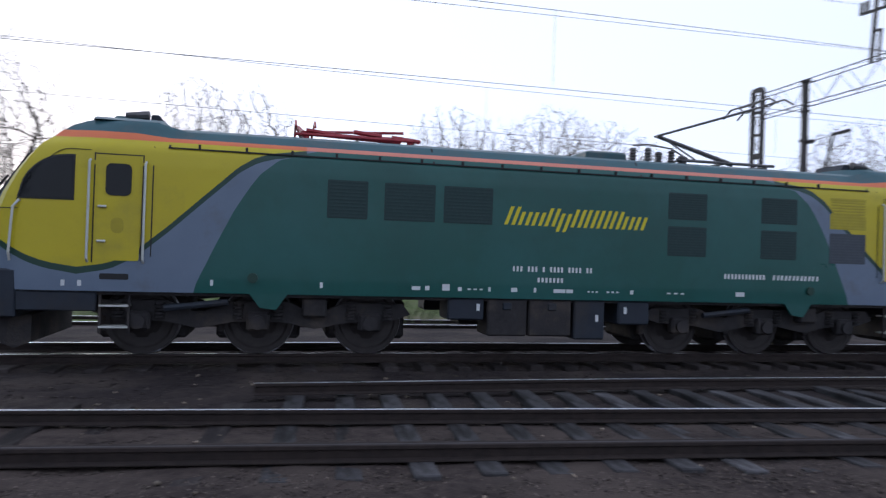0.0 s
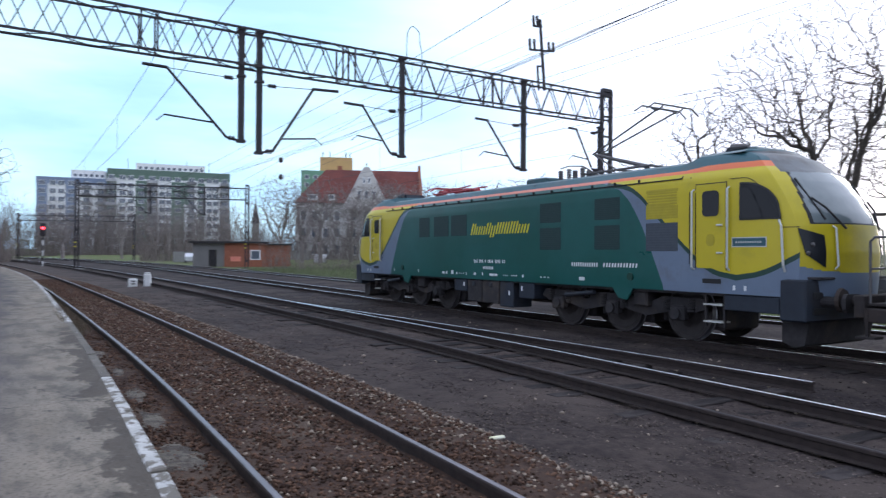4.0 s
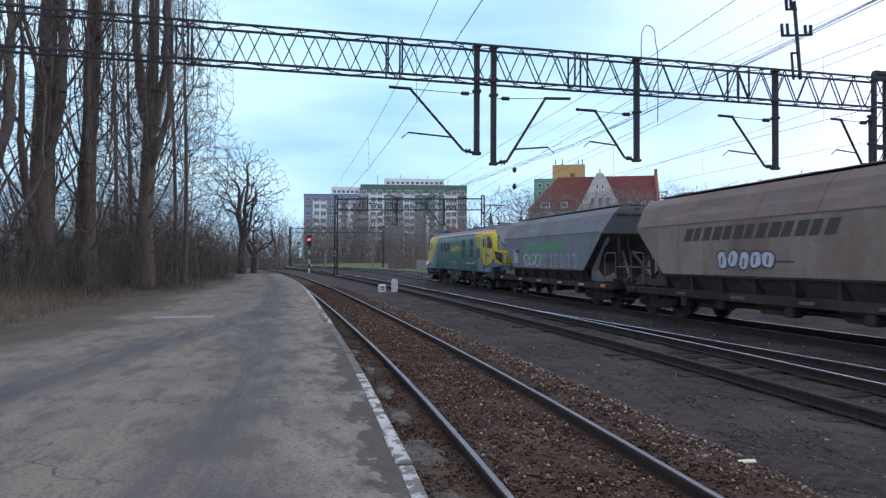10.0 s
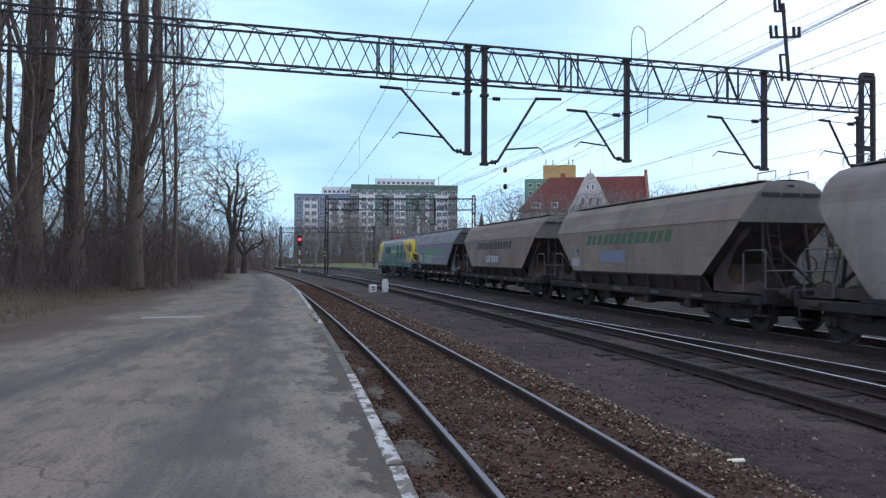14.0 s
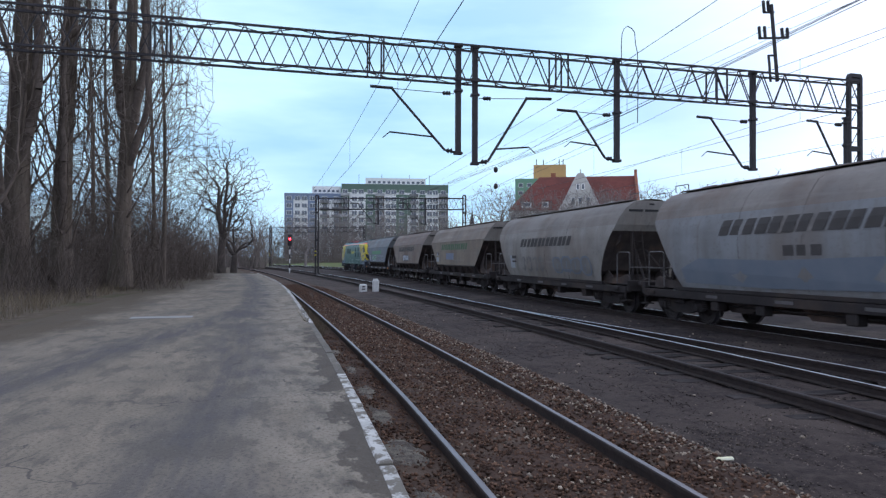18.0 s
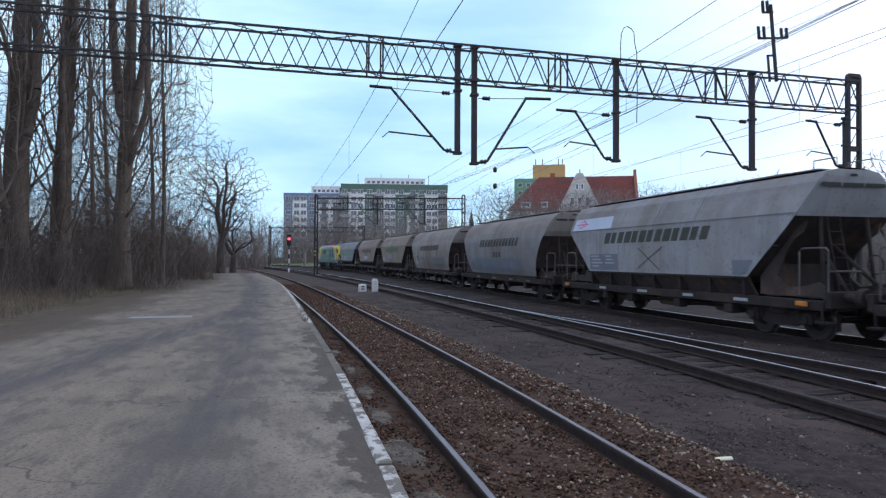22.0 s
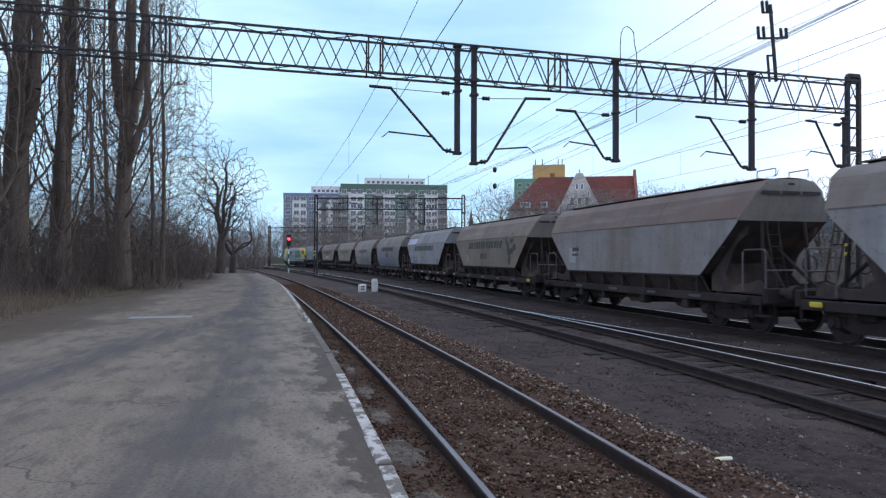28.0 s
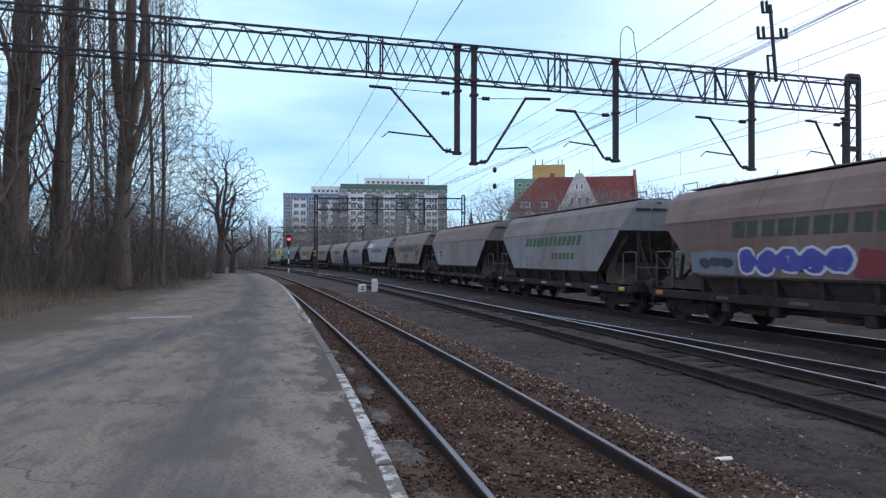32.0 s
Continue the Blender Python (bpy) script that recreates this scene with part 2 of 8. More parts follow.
# ---- building helpers ----
def mesh_ob(name, bm_or_data, material=None, parent=None, label="", smooth=False):
    if isinstance(bm_or_data, bmesh.types.BMesh):
        me = bpy.data.meshes.new(name)
        bm_or_data.to_mesh(me)
        bm_or_data.free()
    else:
        me = bm_or_data
    if smooth:
        me.polygons.foreach_set("use_smooth", [True] * len(me.polygons))
    ob = new(name, me)
    mats = material if isinstance(material, (list, tuple)) else [material]
    if not me.materials:
        for m in mats:
            me.materials.append(m)
    if parent:
        ob.parent = parent
    if label:
        ob["label"] = label
    return ob


def part(name, bm, material, parent, label="", smooth=False):
    return mesh_ob(name, bm, material, parent, label, smooth)


def pydata(name, verts, faces):
    me = bpy.data.meshes.new(name)
    me.from_pydata(verts, [], faces)
    me.update()
    return me


def box(bm, x0, x1, y0, y1, z0, z1, bev=0.0):
    vs = [bm.verts.new((x, y, z)) for z in (z0, z1) for x, y in ((x0, y0), (x1, y0), (x1, y1), (x0, y1))]
    fs = [bm.faces.new([vs[i] for i in q]) for q in ((3, 2, 1, 0), (4, 5, 6, 7), (0, 1, 5, 4), (1, 2, 6, 5), (2, 3, 7, 6), (3, 0, 4, 7))]
    if bev:
        es = {e for f in fs for e in f.edges}
        bmesh.ops.bevel(bm, geom=list(es), offset=bev, segments=1, profile=0.7, affect="EDGES")
    return bm


def boxm(x0, x1, y0, y1, z0, z1, bev=0.0):
    return box(bmesh.new(), x0, x1, y0, y1, z0, z1, bev)


def tube(bm, pts, r, n=6, r2=None, cap=True):
    """A round bar along a line of points, tapering from r to r2."""
    pts = [Vector(p) for p in pts]
    r2 = r if r2 is None else r2
    rings = []
    for i, p in enumerate(pts):
        d = (pts[min(i + 1, len(pts) - 1)] - pts[max(i - 1, 0)]).normalized()
        a = d.orthogonal().normalized() if i == 0 else (a - d * a.dot(d)).normalized()
        b = d.cross(a)
        rr = r + (r2 - r) * i / max(1, len(pts) - 1)
        rings.append([bm.verts.new(p + (a * math.cos(k * 2 * math.pi / n) + b * math.sin(k * 2 * math.pi / n)) * rr) for k in range(n)])
    for u, v in zip(rings, rings[1:]):
        for k in range(n):
            bm.faces.new((u[k], u[(k + 1) % n], v[(k + 1) % n], v[k]))
    if cap and n > 2:
        bm.faces.new(rings[0][::-1])
        bm.faces.new(rings[-1])
    return bm


def tubem(pts, r, n=6, r2=None):
    return tube(bmesh.new(), pts, r, n, r2)


def extrude_poly(bm, poly, axis, a, b):
    """A flat polygon of (u, v) pushed along an axis from a to b."""
    def P(u, v, w):
        return {"x": (w, u, v), "y": (u, w, v), "z": (u, v, w)}[axis]
    lo, hi = [bm.verts.new(P(u, v, a)) for u, v in poly], [bm.verts.new(P(u, v, b)) for u, v in poly]
    n = len(poly)
    for i in range(n):
        bm.faces.new((lo[i], lo[(i + 1) % n], hi[(i + 1) % n], hi[i]))
    bm.faces.new(lo[::-1])
    bm.faces.new(hi)
    bmesh.ops.recalc_face_normals(bm, faces=bm.faces[:])
    return bm


def thing(name, m, label, category, group="", kind=""):
    e = new(name)
    e.matrix_basis = m
    return tagged(e, label, category, group, kind)


class Path:
    """A smooth level line through points, by arc length."""
    def __init__(self, pts):
        P = np.array(pts, float)
        d = np.concatenate([[0], np.cumsum(np.linalg.norm(np.diff(P, axis=0), axis=1))])
        n = len(P)
        # natural cubic spline
        h = np.diff(d)
        A, r = np.eye(n), np.zeros((n, 2))
        for i in range(1, n - 1):
            A[i, i - 1], A[i, i], A[i, i + 1] = h[i - 1], 2 * (h[i - 1] + h[i]), h[i]
            r[i] = 6 * ((P[i + 1] - P[i]) / h[i] - (P[i] - P[i - 1]) / h[i - 1])
        m2 = np.linalg.solve(A, r)
        q = np.linspace(0, d[-1], 3000)
        k = np.clip(np.searchsorted(d, q, side="right") - 1, 0, n - 2)
        a, b = ((d[k + 1] - q) / h[k])[:, None], ((q - d[k]) / h[k])[:, None]
        self.xy = a * P[k] + b * P[k + 1] + ((a ** 3 - a) * m2[k] + (b ** 3 - b) * m2[k + 1]) * (h[k] ** 2)[:, None] / 6
        self.s = np.concatenate([[0], np.cumsum(np.linalg.norm(np.diff(self.xy, axis=0), axis=1))])

    def at(self, s):
        return np.array([np.interp(s, self.s, self.xy[:, 0]), np.interp(s, self.s, self.xy[:, 1])])

    def tangent(self, s):
        d = self.at(s + 0.2) - self.at(s - 0.2)
        return d / np.linalg.norm(d)

    def s_at_x(self, x):
        return float(np.interp(-x, -self.xy[:, 0], self.s))

    def y_at_x(self, x):
        return float(np.interp(-x, -self.xy[:, 0], self.xy[:, 1]))

    def beside(self, s, off):
        """A point off metres to the right of travel."""
        t = self.tangent(s)
        return self.at(s) + off * np.array([t[1], -t[0]])


# ---- plan: travel is towards -x; the platform lies at y < 0.6 ----
T1 = Path([(120, -6.5), (60, 0.2), (20, 2.1), (0, 2.2), (-8, 2.12), (-17, 1.74), (-27, 1.15), (-42, 0.1), (-60, -1.6), (-80, -4.0), (-105, -7.8), (-140, -14.5)])
T2 = Path([(150, 4.6), (60, 6.4), (20, 7.25), (7, 7.4), (0, 7.43), (-6, 7.43), (-12, 7.36), (-20, 6.98), (-30, 6.38), (-45, 5.3), (-62, 3.8), (-85, 1.2), (-110, -2.4), (-145, -9)])
T3 = Path([(260, 35.2), (120, 23.0), (60, 17.85), (30, 15.4), (13.8, 14.18), (-1.1, 13.28), (-16.1, 12.58), (-31.1, 12.06), (-46, 11.36), (-61, 10.65), (-76, 9.82), (-91, 8.78), (-105.9, 7.4), (-120.8, 5.55), (-135.6, 3.11), (-150.2, -0.04), (-164.7, -4.02), (-178.9, -8.93), (-192.6, -14.87), (-205.9, -21.91), (-218.5, -30.09)])
T4 = Path([(150, 30.5), (60, 24.6), (20, 21.6), (0, 20.0), (-20, 18.6), (-40, 17.6), (-60, 16.5), (-80, 14.9), (-100, 12.6), (-120, 9.6), (-150, 3.5), (-180, -5)])
Z1, Z2, Z3, Z4 = 0.0, -0.07, -0.17, -0.2
PLAT = 0.25


def z3(x):
    """Height of the main track, which falls gently in the direction of travel."""
    return Z3 + np.interp(x, [-20, -12, -6, 0, 6], [0, 0.045, 0.08, 0.12, 0.135])


EDGE = Path([(120, -8.1), (60, -1.3), (20, 0.62), (0, 0.73), (-8, 0.66), (-15, 0.45), (-25, 0.05), (-38, -0.62), (-60, -2.7), (-80, -5.2), (-105, -9.0), (-140, -15.8)])
TURN = Path([(60, 13.8), (20, 11.3), (9.5, 10.55), (3.6, 10.2), (-0.8, 9.8), (-6, 9.47), (-9.5, 9.25), (-13, 8.85), (-17, 8.4), (-22, 7.72), (-24, 7.5)])
def smooth01(a, b, x):
    t = np.clip((x - a) / (b - a), 0, 1)
    return t * t * (3 - 2 * t)


def ground_z(x, y):
    """Height of the bare ground."""
    e = np.interp(-x, -EDGE.xy[:, 0], EDGE.xy[:, 1])
    t1 = np.interp(-x, -T1.xy[:, 0], T1.xy[:, 1])
    t2 = np.interp(-x, -T2.xy[:, 0], T2.xy[:, 1])
    t3 = np.interp(-x, -T3.xy[:, 0], T3.xy[:, 1])
    z = -0.30 + 0 * x
    for c, top, half in ((t1, -0.13, 1.5), (t2, -0.27, 1.7), (t3, -0.33, 1.6)):
        z = np.maximum(z, top - 0.2 * smooth01(half, half + 0.9, np.abs(y - c)))
    z = np.minimum(z, np.where((y > t2 + 1) & (y < t3 + 3), -0.33 + (z3(x) - Z3) * smooth01(t2 + 2, t3 - 1.5, y), z))
    # behind the platform the ground lies at its level and rises into a bank
    left = e - y
    bank = PLAT - 0.04 + 0.9 * smooth01(8.5, 15, left) * smooth01(16, 32, -x) - 0.0
    z = np.where(left > 0.1, np.where(x > -110, bank, z), z)
    z = np.where((y > t3 + 9), -0.32 + 0.5 * smooth01(t3 + 12, t3 + 30, y), z)
    return z


def grid_sheet(name, xs, ys, zfun):
    X, Y = np.meshgrid(xs, ys, indexing="ij")
    Z = zfun(X, Y)
    v = np.stack([X, Y, Z], -1).reshape(-1, 3)
    n, m = len(xs), len(ys)
    i = (np.arange(n - 1)[:, None] * m + np.arange(m - 1)[None, :]).reshape(-1)
    f = np.stack([i, i + m, i + m + 1, i + 1], -1)
    return pydata(name, v.tolist(), f.tolist())


def ground():
    xs = np.concatenate([[-2500, -1200, -700, -400, -250, -200], np.arange(-170, -60, 2.0), np.arange(-60, -30, 1.0), np.arange(-30, 16, 0.35), np.arange(16, 60, 2), [80, 120, 200, 400, 900, 2500]])
    ys = np.concatenate([[-2500, -1000, -400, -150, -80, -60], np.arange(-50, -12, 1.5), np.arange(-12, -2, 0.6), np.arange(-2, 18, 0.2), np.arange(18, 50, 1.5), [55, 65, 80, 110, 180, 400, 1000, 2500]])
    rng = np.random.RandomState(3)

    def zf(X, Y):
        z = ground_z(X, Y)
        near = (np.abs(X) < 60) & (Y > 0.7) & (Y < 17)
        return z + np.where(near, rng.uniform(-0.018, 0.018, X.shape), 0)
    me = grid_sheet("ground", xs, ys, zf)
    for m in (M_EARTH, M_BALLAST, M_GRASS, M_VERGE, M_OILY):
        me.materials.append(m)
    for p in me.polygons:
        c = p.center
        t1, t2, t3, e = T1.y_at_x(c.x), T2.y_at_x(c.x), T3.y_at_x(c.x), EDGE.y_at_x(c.x)
        k = 0
        if -160 < c.x < 130:
            if abs(c.y - t1) < 2.0:
                k = 1
            elif c.y > t3 + 7.2:
                k = 2
            elif c.y > t2 + 1.0 + 0.5 * noise.noise(Vector((c.x * 0.4, c.y, 0))):
                k = 4
            elif c.y < e:
                k = 3
        else:
            k = 2
        p.material_index = k
        p.use_smooth = True
    tagged(mesh_ob("ground", me), "dark cinder ground with ballast beds, grass and dead leaves", "ground", kind="structure")


def sweep(name, path, s0, s1, step, section, z, off=0.0, zfun=None, closed=True):
    """Push a section of (offset, height) along a path."""
    n = max(2, int((s1 - s0) / step) + 1)
    verts, faces, k = [], [], len(section)
    for s in np.linspace(s0, s1, n):
        for o, h in section:
            p = path.beside(s, off + o)
            verts.append((p[0], p[1], (z(p[0]) if callable(z) else z) + h))
    for i in range(n - 1):
        for j in range(k if closed else k - 1):
            a, b = i * k + j, i * k + (j + 1) % k
            faces.append((a, b, b + k, a + k))
    if closed:
        faces += [tuple(range(k)), tuple(range((n - 1) * k, n * k))[::-1]]
    me = pydata(name, verts, faces)
    bm = bmesh.new()
    bm.from_mesh(me)
    bmesh.ops.recalc_face_normals(bm, faces=bm.faces[:])
    bm.to_mesh(me)
    bm.free()
    return me


RAIL = [(-0.0375, -0.045), (-0.036, -0.014), (-0.026, -0.005), (-0.012, -0.001), (0.012, -0.001), (0.026, -0.005), (0.036, -0.014), (0.0375, -0.045), (0.012, -0.06), (0.011, -0.135), (0.07, -0.155), (0.07, -0.165), (-0.07, -0.165), (-0.07, -0.155), (-0.011, -0.135), (-0.012, -0.06)]


def rail(path, x0, x1, off, z, parent, shiny=True, head=None):
    s0, s1 = path.s_at_x(x0), path.s_at_x(x1)
    me = sweep("rail", path, s0, s1, 2.0, RAIL, z, off)
    ob = mesh_ob("rail", me, [M_RAIL, head or M_RAIL_TOP], parent)
    if shiny:
        for p in me.polygons:
            if p.normal.z > 0.6 and p.index % len(RAIL) in (2, 3, 4):
                p.material_index, p.use_smooth = 1, True
    return ob


def track(name, path, x0, x1, z, label, heads=(None, None)):
    t = thing(name, Matrix(), label, "railway track", kind="structure")
    for off, hd in zip((-0.7535, 0.7535), heads):
        rail(path, x0, x1, off, z, t, head=hd)
    return t


def sleepers(path, parent, x0, x1, z, pitch, length, material, jitter=0.02, shift=0.0, long_from=None):
    me = bpy.data.meshes.new("sleeper")
    bm = boxm(-0.125, 0.125, -length / 2 + shift, length / 2 + shift, -0.2, 0, 0.012)
    bm.to_mesh(me)
    bm.free()
    me.materials.append(material)
    rng = random.Random(7)
    s, s1 = path.s_at_x(x0), path.s_at_x(x1)
    while s < s1:
        p, t = path.at(s), path.tangent(s)
        ob = new("sleeper", me)
        ob.parent = parent
        ob.matrix_basis = pose(p[0] + rng.uniform(-jitter, jitter), p[1] + rng.uniform(-0.05, 0.05), (z(p[0]) if callable(z) else z) - 0.166 + rng.uniform(-0.034, 0.002), rng.uniform(-0.6, 0.6), rng.uniform(-1, 1), math.degrees(math.atan2(t[1], t[0])) + rng.uniform(-1, 1))
        s += pitch


ground()
track_1 = track("track_1", T1, 60, -140, Z1, "rusty-ballasted platform track with worn steel rails", (M_RAIL_DULL, M_RAIL_DULL))
track_2 = track("track_2", T2, 120, -145, Z2, "bright-railed middle track on grey sleepers with a turnout", (M_RAIL_RUST, None))
track_3 = track("track_3", T3, 200, -215, z3, "main track carrying the freight train")
track_4 = track("track_4", T4, 100, -180, Z4, "side track beside the grass strip")
# the turnout's outer rail, with its gap, and its check rails
rail(TURN, 40, -0.9, 0, Z2, track_2)
rail(TURN, -6.0, -23.6, 0, Z2, track_2)
rail(T2, 5.5, -4.2, -0.66, Z2 - 0.01, track_2, shiny=False)


def platform():
    """The paved strip with its edge stones."""
    xs = np.concatenate([np.arange(-64, -40, 3.0), np.arange(-40, 40, 1.0)])
    verts, faces, uvs = [], [], []
    for x in xs:
        e = EDGE.y_at_x(x)
        wide = 4.6 + 1.5 * smooth01(-50, -26, x) + 3.4 * smooth01(-15, -6, x) + 0.35 * noise.noise(Vector((x * 0.3, 0, 0)))
        for y, z in ((e - 0.11, PLAT), (e - 1.2, PLAT + 0.01), (e - 3.0, PLAT + 0.02), (e - wide, PLAT - 0.015), (e - wide - 0.5, PLAT - 0.06)):
            uvs.append((x, e - y, x, e - y - (1.2 + 2.9 * smooth01(-24, -6, x)), x, wide - (e - y)))
            verts.append((x, y, z))
    for i in range(len(xs) - 1):
        for j in range(4):
            a = i * 5 + j
            faces.append((a, a + 5, a + 6, a + 1))
    me = pydata("platform_surface", verts, faces)
    for name, c in (("road", 0), ("turn", 2), ("border", 4)):
        lay = me.uv_layers.new(name=name)
        for lp in me.loops:
            lay.data[lp.index].uv = uvs[lp.vertex_index][c:c + 2]
    top = mesh_ob("pavement", me, M_ASPHALT)
    tagged(top, "worn patched grey asphalt platform road along the track", "pavement", kind="structure")
    rng = random.Random(4)
    s, s1 = EDGE.s_at_x(14), EDGE.s_at_x(-64)
    while s < s1:
        ln = 0.98
        p, t = EDGE.beside(s + ln / 2, 0), EDGE.tangent(s + ln / 2)
        bm = boxm(-ln / 2 + 0.006, ln / 2 - 0.006, -0.06, 0.06, -0.45, 0, 0.012)
        bm.transform(pose(p[0], p[1] - 0.06, PLAT + 0.006 + rng.uniform(-0.008, 0.008), 0, rng.uniform(-0.3, 0.3), math.degrees(math.atan2(t[1], t[0])) + rng.uniform(-0.5, 0.5)))
        bare = -16.2 < p[0] < -9.2 or rng.random() < 0.10
        part("edge_stone", bm, M_KERB_BARE if bare else M_KERB, top)
        s += 1.0 if p[0] > -40 else 2.0


platform()
# ---- train ----
def front_s(t):
    return T3.s_at_x(-6.1) + 0.49 - 0.06 * math.exp(-((t - 2) / 1.8) ** 2) + 5.217 * t + 7.58e-3 * t * t - 1.152e-4 * t ** 3


TRAIN, WHEELS = [], []
LOCO = 21.35   # in the units of the drawing, brought to 20.35 m below
HEAD = 20.6    # from the leading buffers to the first wagon
WAG = 15.15

M_GREEN = mat("dark_green_paint", (0.003, 0.080, 0.066), (0.003, 0.068, 0.057), 1.2, 0.32, bump=0.03, bscale=1.2, c3=(0.010, 0.098, 0.090), s3=0.45, t3=0.55, w3=0.14, rvar=0.14)
M_YELLOW = mat("yellow_paint", (0.55, 0.445, 0.012), (0.50, 0.40, 0.012), 1.0, 0.42, c3=(0.42, 0.34, 0.02), s3=0.9, t3=0.62)
M_GREYP = mat("blue_grey_paint", (0.145, 0.19, 0.26), (0.125, 0.165, 0.23), 1.5, 0.4, c3=(0.12, 0.14, 0.18), s3=1.2, t3=0.6)
M_TEAL = mat("teal_roof_paint", (0.024, 0.095, 0.115), (0.02, 0.075, 0.09), 1.5, 0.5, c3=(0.06, 0.09, 0.095), s3=1.5, t3=0.58)
M_ORANGE = mat("orange_stripe", (0.72, 0.17, 0.055), (0.66, 0.15, 0.055), 1.5, 0.45)
M_PSTRIPE = mat("salmon_stripe", (0.72, 0.24, 0.16), (0.62, 0.2, 0.14), 1.5, 0.5)
M_DARKG = mat("dark_green_band", (0.008, 0.045, 0.03), (0.007, 0.04, 0.028), 2, 0.4)
M_VENT = mat("dark_vent_grille", (0.006, 0.034, 0.032), (0.005, 0.026, 0.026), 20, 0.6)
M_UNDER = mat("dirty_running_gear", (0.040, 0.036, 0.038), (0.019, 0.018, 0.019), 6, 0.75, 0.0, bump=0.4, bscale=20, spec=0.3, c3=(0.075, 0.060, 0.052), s3=1.5, t3=0.58)
M_UBOX = mat("dark_blue_grey_box_paint", (0.026, 0.033, 0.046), (0.019, 0.024, 0.034), 3, 0.6, spec=0.3, c3=(0.036, 0.034, 0.036), s3=1.1, t3=0.58)
M_WHEEL = mat("worn_wheel_steel", (0.06, 0.052, 0.05), (0.035, 0.03, 0.03), 5, 0.6, 0.5)
M_TREAD = mat("bright_wheel_tread", (0.4, 0.4, 0.42), rough=0.3, metal=1.0)
M_WHITE = mat("white_lettering", (0.7, 0.72, 0.72), (0.62, 0.64, 0.64), 5, 0.5)
M_YVENT = mat("dirty_yellow_grille", (0.42, 0.34, 0.015), (0.36, 0.29, 0.015), 8, 0.5)
M_MARKY = mat("yellow_lettering", (0.68, 0.6, 0.02), (0.6, 0.52, 0.02), 5, 0.45)
M_GLASS = mat("dark_cab_glass", (0.008, 0.009, 0.011), rough=0.06, rvar=0, spec=0.25)
M_GVENT = mat("dark_grey_grille", (0.050, 0.062, 0.078), (0.040, 0.050, 0.064), 8, 0.55)
# base kept pale in place of the sky reflected by the glass
M_SCREEN = mat("sky_toned_windscreen", (0.13, 0.16, 0.165), (0.19, 0.22, 0.225), 1.2, 0.08, rvar=0.02, spec=0.8)
M_BROW = mat("grimy_grey_brow", (0.150, 0.160, 0.165), (0.11, 0.118, 0.122), 2, 0.55, c3=(0.09, 0.085, 0.08), s3=1.5, t3=0.56)
M_LAMPG = mat("smoked_lamp_glass", (0.012, 0.014, 0.018), rough=0.3, rvar=0, spec=0.35)
M_RUBBER = mat("black_seal", (0.012, 0.012, 0.013), rough=0.6)
M_RED = mat("red_pantograph_paint", (0.36, 0.02, 0.03), (0.28, 0.018, 0.028), 4, 0.45)
M_PANTO = mat("grey_pantograph_steel", (0.14, 0.13, 0.13), (0.09, 0.085, 0.085), 4, 0.5, 0.4)
M_STEEL = mat("bright_handrail", (0.62, 0.62, 0.58), (0.5, 0.5, 0.47), 4, 0.4, 0.2)


def wheelset(parent, x, r, pitch_name="wheelset"):
    """An axle with two flanged wheels that turn together."""
    ax = part("wheelset", tubem([(0, -0.95, 0), (0, 0.95, 0)], 0.085, 10), M_WHEEL, parent)
    ax.matrix_basis = pose(x, 0, r)
    for s in (-1, 1):
        bm = bmesh.new()
        prof = [(0.0, 0.115), (0.16, 0.115), (0.18, 0.09), (r * 0.55, 0.03), (r * 0.8, 0.03), (r * 0.86, 0.06), (r, 0.055), (r, -0.06), (r + 0.028, -0.07), (r + 0.026, -0.095), (r * 0.86, -0.095), (r * 0.8, -0.02), (0.0, -0.02)]
        n = 32
        rings = []
        for k in range(n):
            a = 2 * math.pi * k / n
            rings.append([bm.verts.new((q * math.cos(a), s * (0.765 + w), q * math.sin(a))) for q, w in prof])
        for k in range(n):
            u, v = rings[k], rings[(k + 1) % n]
            for i in range(len(prof) - 1):
                try:
                    f = bm.faces.new((u[i], u[i + 1], v[i + 1], v[i]))
                    f.material_index = 1 if i in (6, 7) else 0
                except ValueError:
                    pass
        # lightening holes' rims on the web
        for k in range(6):
            a = 2 * math.pi * k / 6
            c = Vector((r * 0.5 * math.cos(a), s * (0.765 + 0.045), r * 0.5 * math.sin(a)))
            bmesh.ops.create_circle(bm, cap_ends=True, radius=r * 0.09, segments=8, matrix=Matrix.Translation(c) @ Matrix.Rotation(math.pi / 2, 4, "X"))
        bmesh.ops.remove_doubles(bm, verts=bm.verts[:], dist=1e-5)
        bmesh.ops.recalc_face_normals(bm, faces=bm.faces[:])
        part("wheel", bm, [M_WHEEL, M_TREAD], ax)
    WHEELS.append((ax, x, r, parent))
    return ax


def interp(x, pts):
    return float(np.interp(x, [p[0] for p in pts], [p[1] for p in pts]))


# outline of the locomotive's side, u from the buffers, h over the rail
NOSE = [(1.1, 1.06), (1.5, 1.02), (2.0, 1.00), (2.5, 1.06), (2.75, 1.14), (3.1, 1.31), (3.4, 1.49), (3.62, 1.66), (3.75, 1.82), (3.86, 2.02), (3.95, 2.34)]
SIDEY = [(1.1, 1.44), (1.4, 1.45), (3.3, 1.45), (3.55, 1.43), (3.62, 1.40), (3.75, 1.32), (3.95, 1.12)]
SMILE_R = [(1.54, 2.25), (1.57, 2.52), (1.63, 2.76), (1.83, 3.14), (2.27, 3.64), (2.86, 4.25), (3.35, 4.76), (3.52, 5.02), (3.62, 5.28), (3.72, 5.9)]
